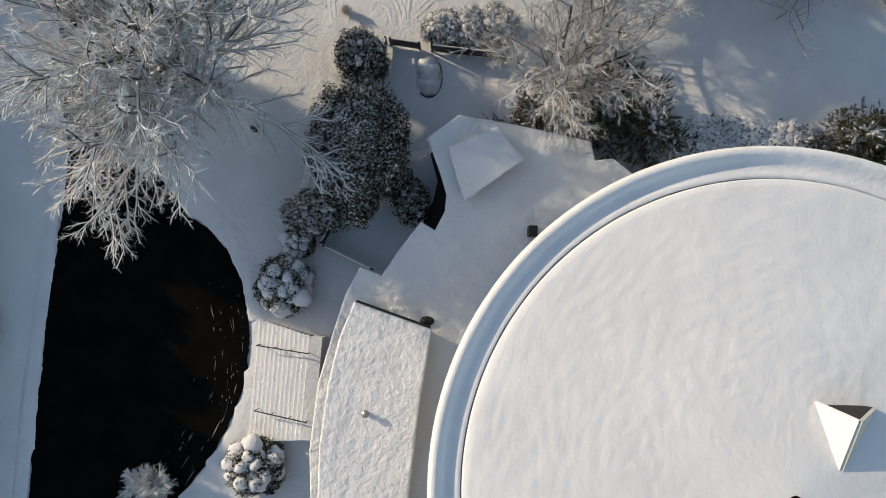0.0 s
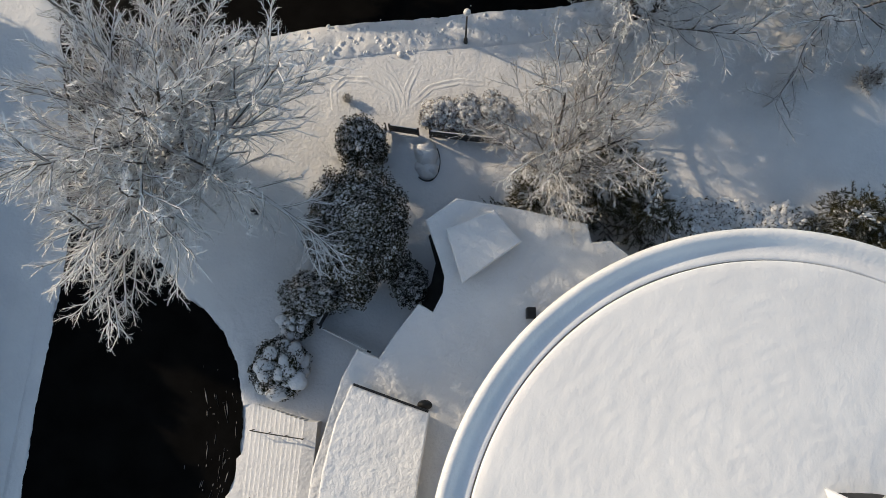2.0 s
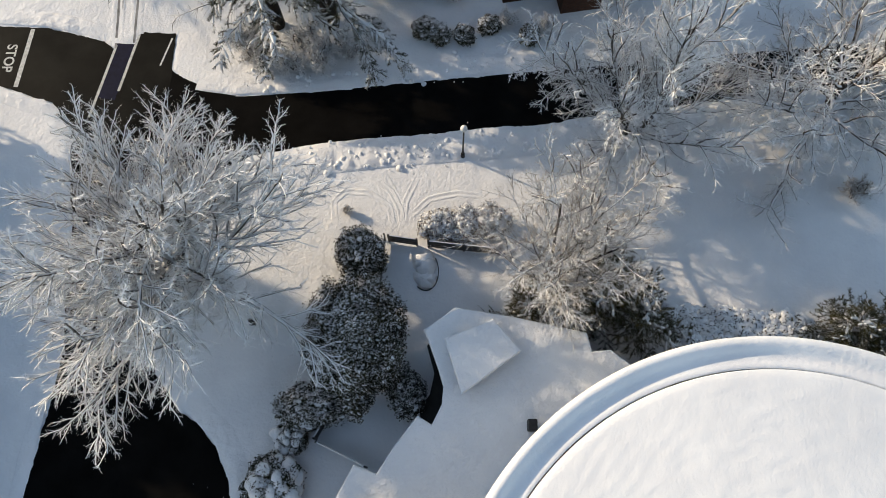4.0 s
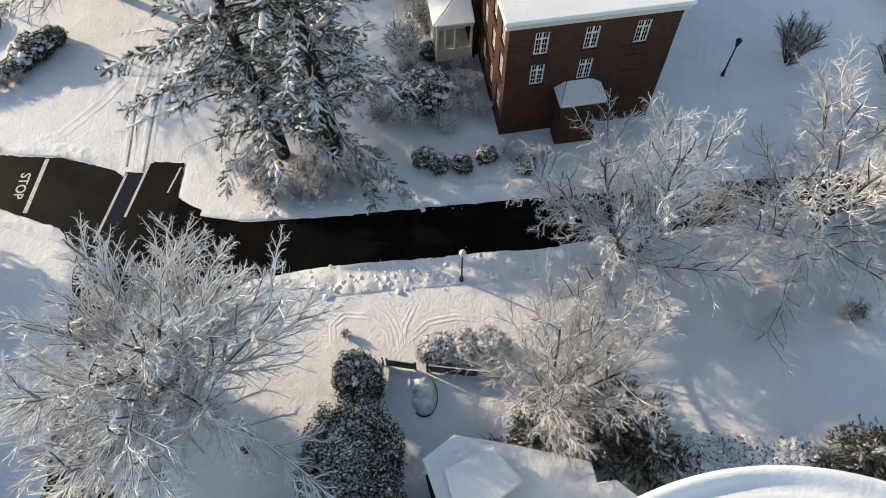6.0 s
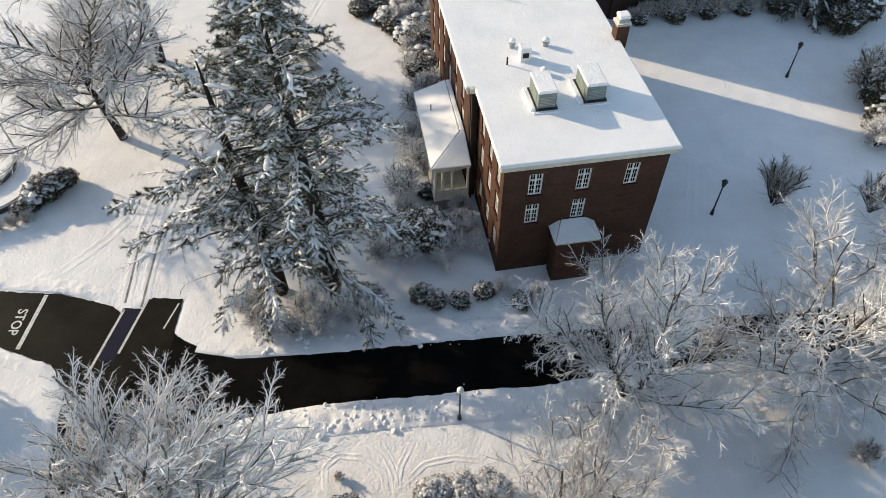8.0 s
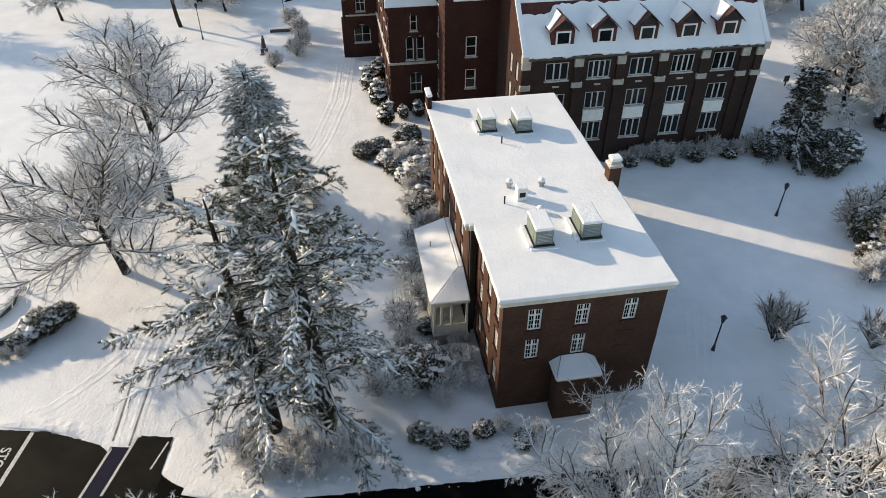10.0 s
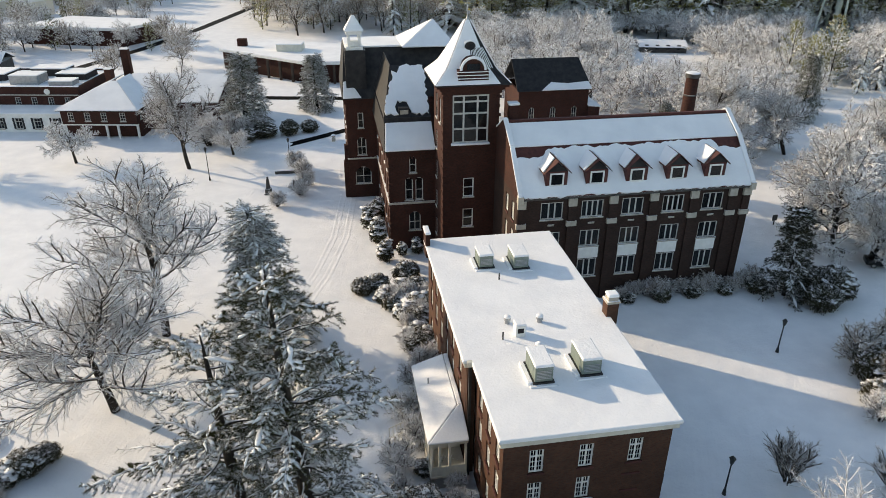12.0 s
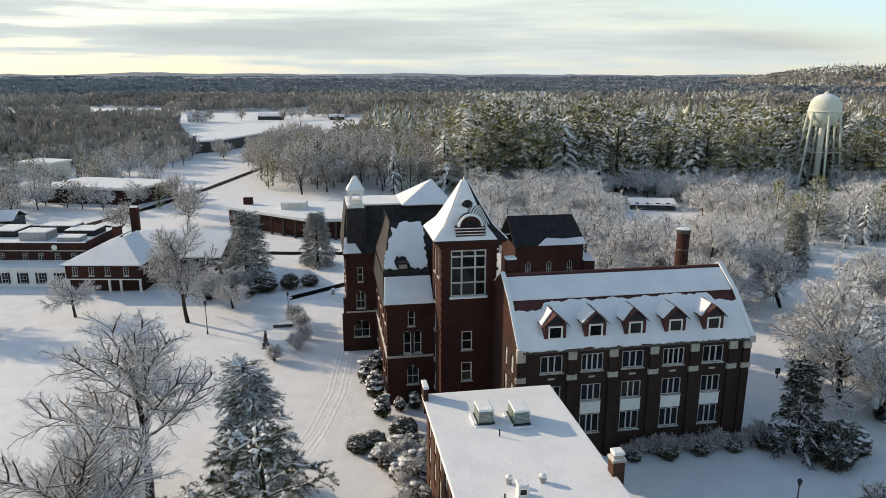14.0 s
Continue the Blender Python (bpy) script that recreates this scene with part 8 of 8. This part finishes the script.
taken = [(130.8, 243.0), (62, 204), (130.8, 236.0)]
forest_edge = lambda x: 238 - 0.05 * x + 6 * wobble(x, 0, 0.05, 3.0)
for x, y in scatter(330, -5, 225, 225, 288, 3.7, taken, lambda x, y: in_view(x, y) and clear_of_tower(x, y) and y > forest_edge(x) and x > -2 + 18 * wobble(y, 0, 0.03, 2.0)):
    h = rng.uniform(14, 24) if rng.random() < 0.7 else rng.uniform(23, 31)
    wide = rng.uniform(1.5, 2.0)
    evergreen("fir_tree", firs[rng.randrange(5)], pose(x, y, 0, rng.uniform(-3, 3), rng.uniform(-3, 3), rng.uniform(0, 360)) @ Matrix.Diagonal((h * wide, h * wide, h, 1)), "tall forest fir, sunlit green and white with snow", "forest firs")
wood_tree = [tree_meshes(k, 12.0, 0.22, WOOD, trunk=0.17, thick=2.2, fine=f) for k, f in ((71, FROST), (72, FROST), (73, TAN_FROST))]
belt = scatter(185, 12, 185, 150, 240, 4.2, taken, lambda x, y: in_view(x, y) and clear_of_tower(x, y) and not (45 < x < 72 and y < 225) and y > 175 - 0.25 * (x - 60) + 12 * wobble(x, y, 0.03, 1.0) and not (70 < x < 110 and y < 165))
belt += scatter(34, 6, 82, 126, 172, 5.5, taken, lambda x, y: not (8 < x < 33 and y < 146) and not (60 < x < 90 and y < 140) and not (40 < x < 72 and y > 165))
for x, y in belt:
    tree_thing("frosted_tree", wood_tree[rng.randrange(2)], pose(x, y, 0, 0, 0, rng.uniform(0, 360)) @ Matrix.Diagonal((1.35, 1.35, 1, 1)) @ Matrix.Scale(rng.uniform(0.55, 0.92), 4), "bare woodland tree white with frost before the firs", group="frosted trees")
for x, y, s in ((82, 158, 13), (88, 160, 15), (94, 158, 14), (100, 161, 15), (91, 168, 16), (106, 165, 14), (84, 172, 14)):
    evergreen("fir_tree", firs[rng.randrange(5)], pose(x, y, 0, 0, 0, rng.uniform(0, 360)) @ Matrix.Scale(s, 4), "dark fir hung with snow at the yard's edge", "yard firs")
brown = scatter(120, -82, 0, 228, 345, 4.5, taken, lambda x, y: x > -0.25 * y - 4)
for i, (x, y) in enumerate(brown):
    if i % 4 == 0:
        evergreen("fir_tree", firs[rng.randrange(5)], pose(x, y, 0, 0, 0, rng.uniform(0, 360)) @ Matrix.Scale(rng.uniform(13, 20), 4), "woodland fir dusted with snow", "woodland firs")
    else:
        tree_thing("woodland_tree", wood_tree[2], pose(x, y, 0, 0, 0, rng.uniform(0, 360)) @ Matrix.Scale(rng.uniform(1.0, 1.5), 4), "bare grey-brown woodland tree", group="woodland trees")
houses_row = scatter(80, -190, -84, 150, 330, 6.5, taken, lambda x, y: in_view(x, y) and not (-112 < x < -84) and not (-130 < x < -84 and 204 < y < 236) and not (-168 < x < -134 and 250 < y < 285))
for i, (x, y) in enumerate(houses_row):
    if i % 4 == 0:
        evergreen("fir_tree", firs[rng.randrange(5)], pose(x, y, 0, 0, 0, rng.uniform(0, 360)) @ Matrix.Scale(rng.uniform(9, 14), 4), "fir dusted with snow among houses", "village firs")
    else:
        tree_thing("village_tree", wood_tree[rng.randrange(1, 3)], pose(x, y, 0, 0, 0, rng.uniform(0, 360)) @ Matrix.Scale(rng.uniform(0.6, 1.0), 4), "bare frosted tree among houses", group="village trees")
for x, y, s in ((-112, 204, 10), (-128, 206, 8), (-84, 203, 8), (-138, 240, 11), (-146, 246, 10), (-122, 246, 9)):
    evergreen("fir_tree", firs[rng.randrange(5)], pose(x, y, 0, 0, 0, x * 11) @ Matrix.Scale(s, 4), "fir dusted with snow before a low building", "village firs")
for x, y in ((-100, 201), (-107, 203), (-92, 206), (-120, 207), (-133, 212), (-116, 238), (-100, 236), (-131, 305), (-122, 312), (-141, 300), (-108, 338), (-150, 306), (-160, 300), (-96, 352)):
    tree_thing("village_tree", wood_tree[1 + int(x) % 2], pose(x, y, 0, 0, 0, x * 7) @ Matrix.Scale(0.75, 4), "bare frosted tree before a low building", group="village trees")
for x, y in ((-214, 548), (-192, 552), (-186, 562), (-166, 580), (-132, 584), (-128, 596), (-120, 590), (-236, 568), (-60, 552), (-34, 556), (-110, 600), (-98, 604), (-82, 596)):
    tree_thing("village_tree", wood_tree[2], pose(x, y, 0, 0, 0, x * 7) @ Matrix.Scale(0.9, 4), "bare frosted tree beside a far house", group="village trees")
for x, y in ((-118, 240), (-108, 262), (-84, 214), (-112, 300), (-80, 168), (-104, 330), (-92, 345), (-84, 300), (-100, 318), (-74, 196), (-68, 182)):
    tree_thing("village_tree", wood_tree[2], pose(x, y, 0, 0, 0, x * 7) @ Matrix.Scale(0.8, 4), "bare frosted tree along the road", group="village trees")


def slip(verts, faces, a, b, c):
    n = len(verts)
    verts += [tuple(a), tuple(b), tuple(c)]
    faces.append((n, n + 1, n + 2))


def far_crown(verts, faces, x, y, z, h, w, count, r, broad=0.13):
    """A far bare tree: a bundle of upright slips that spread into an uneven round crown."""
    foot = Vector((x, y, z))
    for k in range(count):
        a, q, f = r.uniform(0, 6.283), math.sqrt(r.random()), r.uniform(0.35, 1.0)
        wide = w * q * math.sqrt(max(0.05, 1 - (2 * f - 1.15) ** 2))
        tip = foot + Vector((math.cos(a) * wide, math.sin(a) * wide, h * f))
        root = foot.lerp(tip, r.uniform(0.25, 0.7)) + Vector((0, 0, -0.05 * h))
        root.z = max(root.z, z)
        side_way = Vector((r.uniform(-1, 1), r.uniform(-1, 1), r.uniform(-0.3, 0.3))) * w * broad
        slip(verts, faces, root, tip + side_way, tip - side_way)


def far_conifer(verts, faces, x, y, z, h, w, count, r):
    """A far conifer: drooping petals in tiers, up to a point."""
    for k in range(count):
        f = (k + r.random()) / count
        reach, a = w * (1 - f) ** 0.7 * r.uniform(0.6, 1.15), r.uniform(0, 6.283)
        top = Vector((x, y, z + h * min(1.0, 0.16 + 0.88 * f)))
        out, across = Vector((math.cos(a), math.sin(a), 0)), Vector((-math.sin(a), math.cos(a), 0))
        low_end = Vector((x, y, z + h * (0.04 + 0.86 * f))) + out * reach
        half = across * reach * r.uniform(0.3, 0.55)
        slip(verts, faces, top, low_end - half, low_end + half)


FIELD = [(-112, 150), (-118, 250), (-118, 330), (-165, 430), (-225, 600), (-60, 640), (-50, 420), (-62, 330), (-78, 245), (-50, 195), (-14, 190), (-14, 150)]
FIELD_2 = [(-330, 360), (-200, 330), (-190, 400), (-330, 430)]
def far_height(x, y):
    d = math.hypot(x, y)
    az = math.degrees(math.atan2(x, y))
    hill = 40 * math.exp(-((az - 30.0) / 7.5) ** 2 - ((d - 1750) / 420) ** 2)
    return hill - 6 * min(1.0, max(0.0, (d - 700) / 1500)) * (1 if az < 10 else 0.3)


verts_c, faces_c, verts_d, faces_d, verts_b, faces_b = [], [], [], [], [], []
r = random.Random(5)
d = 290.0
while d < 4300:
    gap = max(7.0, 0.0115 * d)
    n = int((1.30 if d < 1000 else 1.75) * d / gap)
    for k in range(n):
        az = -0.65 + 1.30 * (k + r.random()) / n
        q = d + r.uniform(-0.5, 0.5) * gap
        x, y = q * math.sin(az), q * math.cos(az)
        if inside(np.array([x]), np.array([y]), FIELD)[0] or inside(np.array([x]), np.array([y]), FIELD_2)[0]:
            continue
        clearing = wobble(x, y, 0.004, 9.0) + 0.5 * wobble(x, y, 0.011, 2.0)
        if clearing > (0.22 if d < 1000 else 0.17) and d > 600:
            continue
        if d < 340 and (az < 0.03 or y < 287):
            continue
        z = far_height(x, y)
        big = gap / 7.0
        evergreen_here = (az > 0.02 and d < 560) or wobble(x, y, 0.006, 4.0) > (0.32 if az > -0.1 else 0.6)
        # beyond this distance the woods take the haze-tinted colour
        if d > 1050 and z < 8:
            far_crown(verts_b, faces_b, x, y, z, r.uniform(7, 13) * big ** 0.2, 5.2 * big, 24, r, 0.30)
        elif evergreen_here and r.random() < 0.85:
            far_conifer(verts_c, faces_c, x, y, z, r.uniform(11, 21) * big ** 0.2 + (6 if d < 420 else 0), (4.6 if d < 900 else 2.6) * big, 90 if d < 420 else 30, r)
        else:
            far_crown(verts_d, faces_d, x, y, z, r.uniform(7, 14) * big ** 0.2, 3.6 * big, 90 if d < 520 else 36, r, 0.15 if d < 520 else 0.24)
    d += gap * 0.9
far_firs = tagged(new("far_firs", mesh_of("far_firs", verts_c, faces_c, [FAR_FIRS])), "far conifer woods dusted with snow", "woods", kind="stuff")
distant_woods = tagged(new("distant_woods", mesh_of("distant_woods", verts_b, faces_b, HAZED_WOODS)), "distant woods toward the horizon, haze put into their blue-grey colour", "woods", kind="stuff")
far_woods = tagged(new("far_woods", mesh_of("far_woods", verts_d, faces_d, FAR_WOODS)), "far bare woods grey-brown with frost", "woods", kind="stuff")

# rising ground under the far hill; low end-of-view hills have haze painted blue
def ridge(name, dist, deep, a0, a1, top, mat, label):
    verts, faces, n = [], [], 160
    for j, f in enumerate((-1.0, -0.6, -0.25, 0.0, 0.4, 1.0)):
        for i in range(n):
            a = radians(a0 + (a1 - a0) * i / (n - 1))
            q = dist + deep * f
            end = min(1.0, min(i, n - 1 - i) / 14)
            h = max(0.0, (1 - abs(f) ** 1.5)) * top * end * (0.8 + 0.45 * wobble(a * 9, dist * 0.01, 1.0, 2.0) + 0.12 * wobble(a * 60, dist, 1.0, 6.0)) - 1.0
            verts.append((q * math.sin(a), q * math.cos(a), h))
            if j and i:
                b = j * n + i
                faces.append((b - n - 1, b - n, b, b - 1))
    return tagged(new(name, mesh_of(name, verts, faces, mat, smooth=True)), label, "hills", kind="structure")


ridge("hill_backdrop", 4300, 380, -48, 48, 30, HAZED_HILLS, "low wooded hills along the horizon, coloured blue for haze")
ridge("hill_backdrop", 3300, 380, -48, 6, 15, HAZED_HILLS, "low wooded ridge before the horizon, coloured blue for haze")
verts, faces = [], []
n = 50
for j in range(n):
    for i in range(n):
        a, q = radians(8 + 44 * i / (n - 1)), 900 + 1700 * j / (n - 1)
        x, y = q * math.sin(a), q * math.cos(a)
        verts.append((x, y, 40 * math.exp(-((math.degrees(a) - 30.0) / 7.5) ** 2 - ((q - 1750) / 420) ** 2) - 2.0))
        if i and j:
            b = j * n + i
            faces.append((b - n - 1, b - n, b, b - 1))
tagged(new("hill_ground", mesh_of("hill_ground", verts, faces, SNOW, smooth=True)), "snowy ground of a wooded hill", "hill", kind="structure")
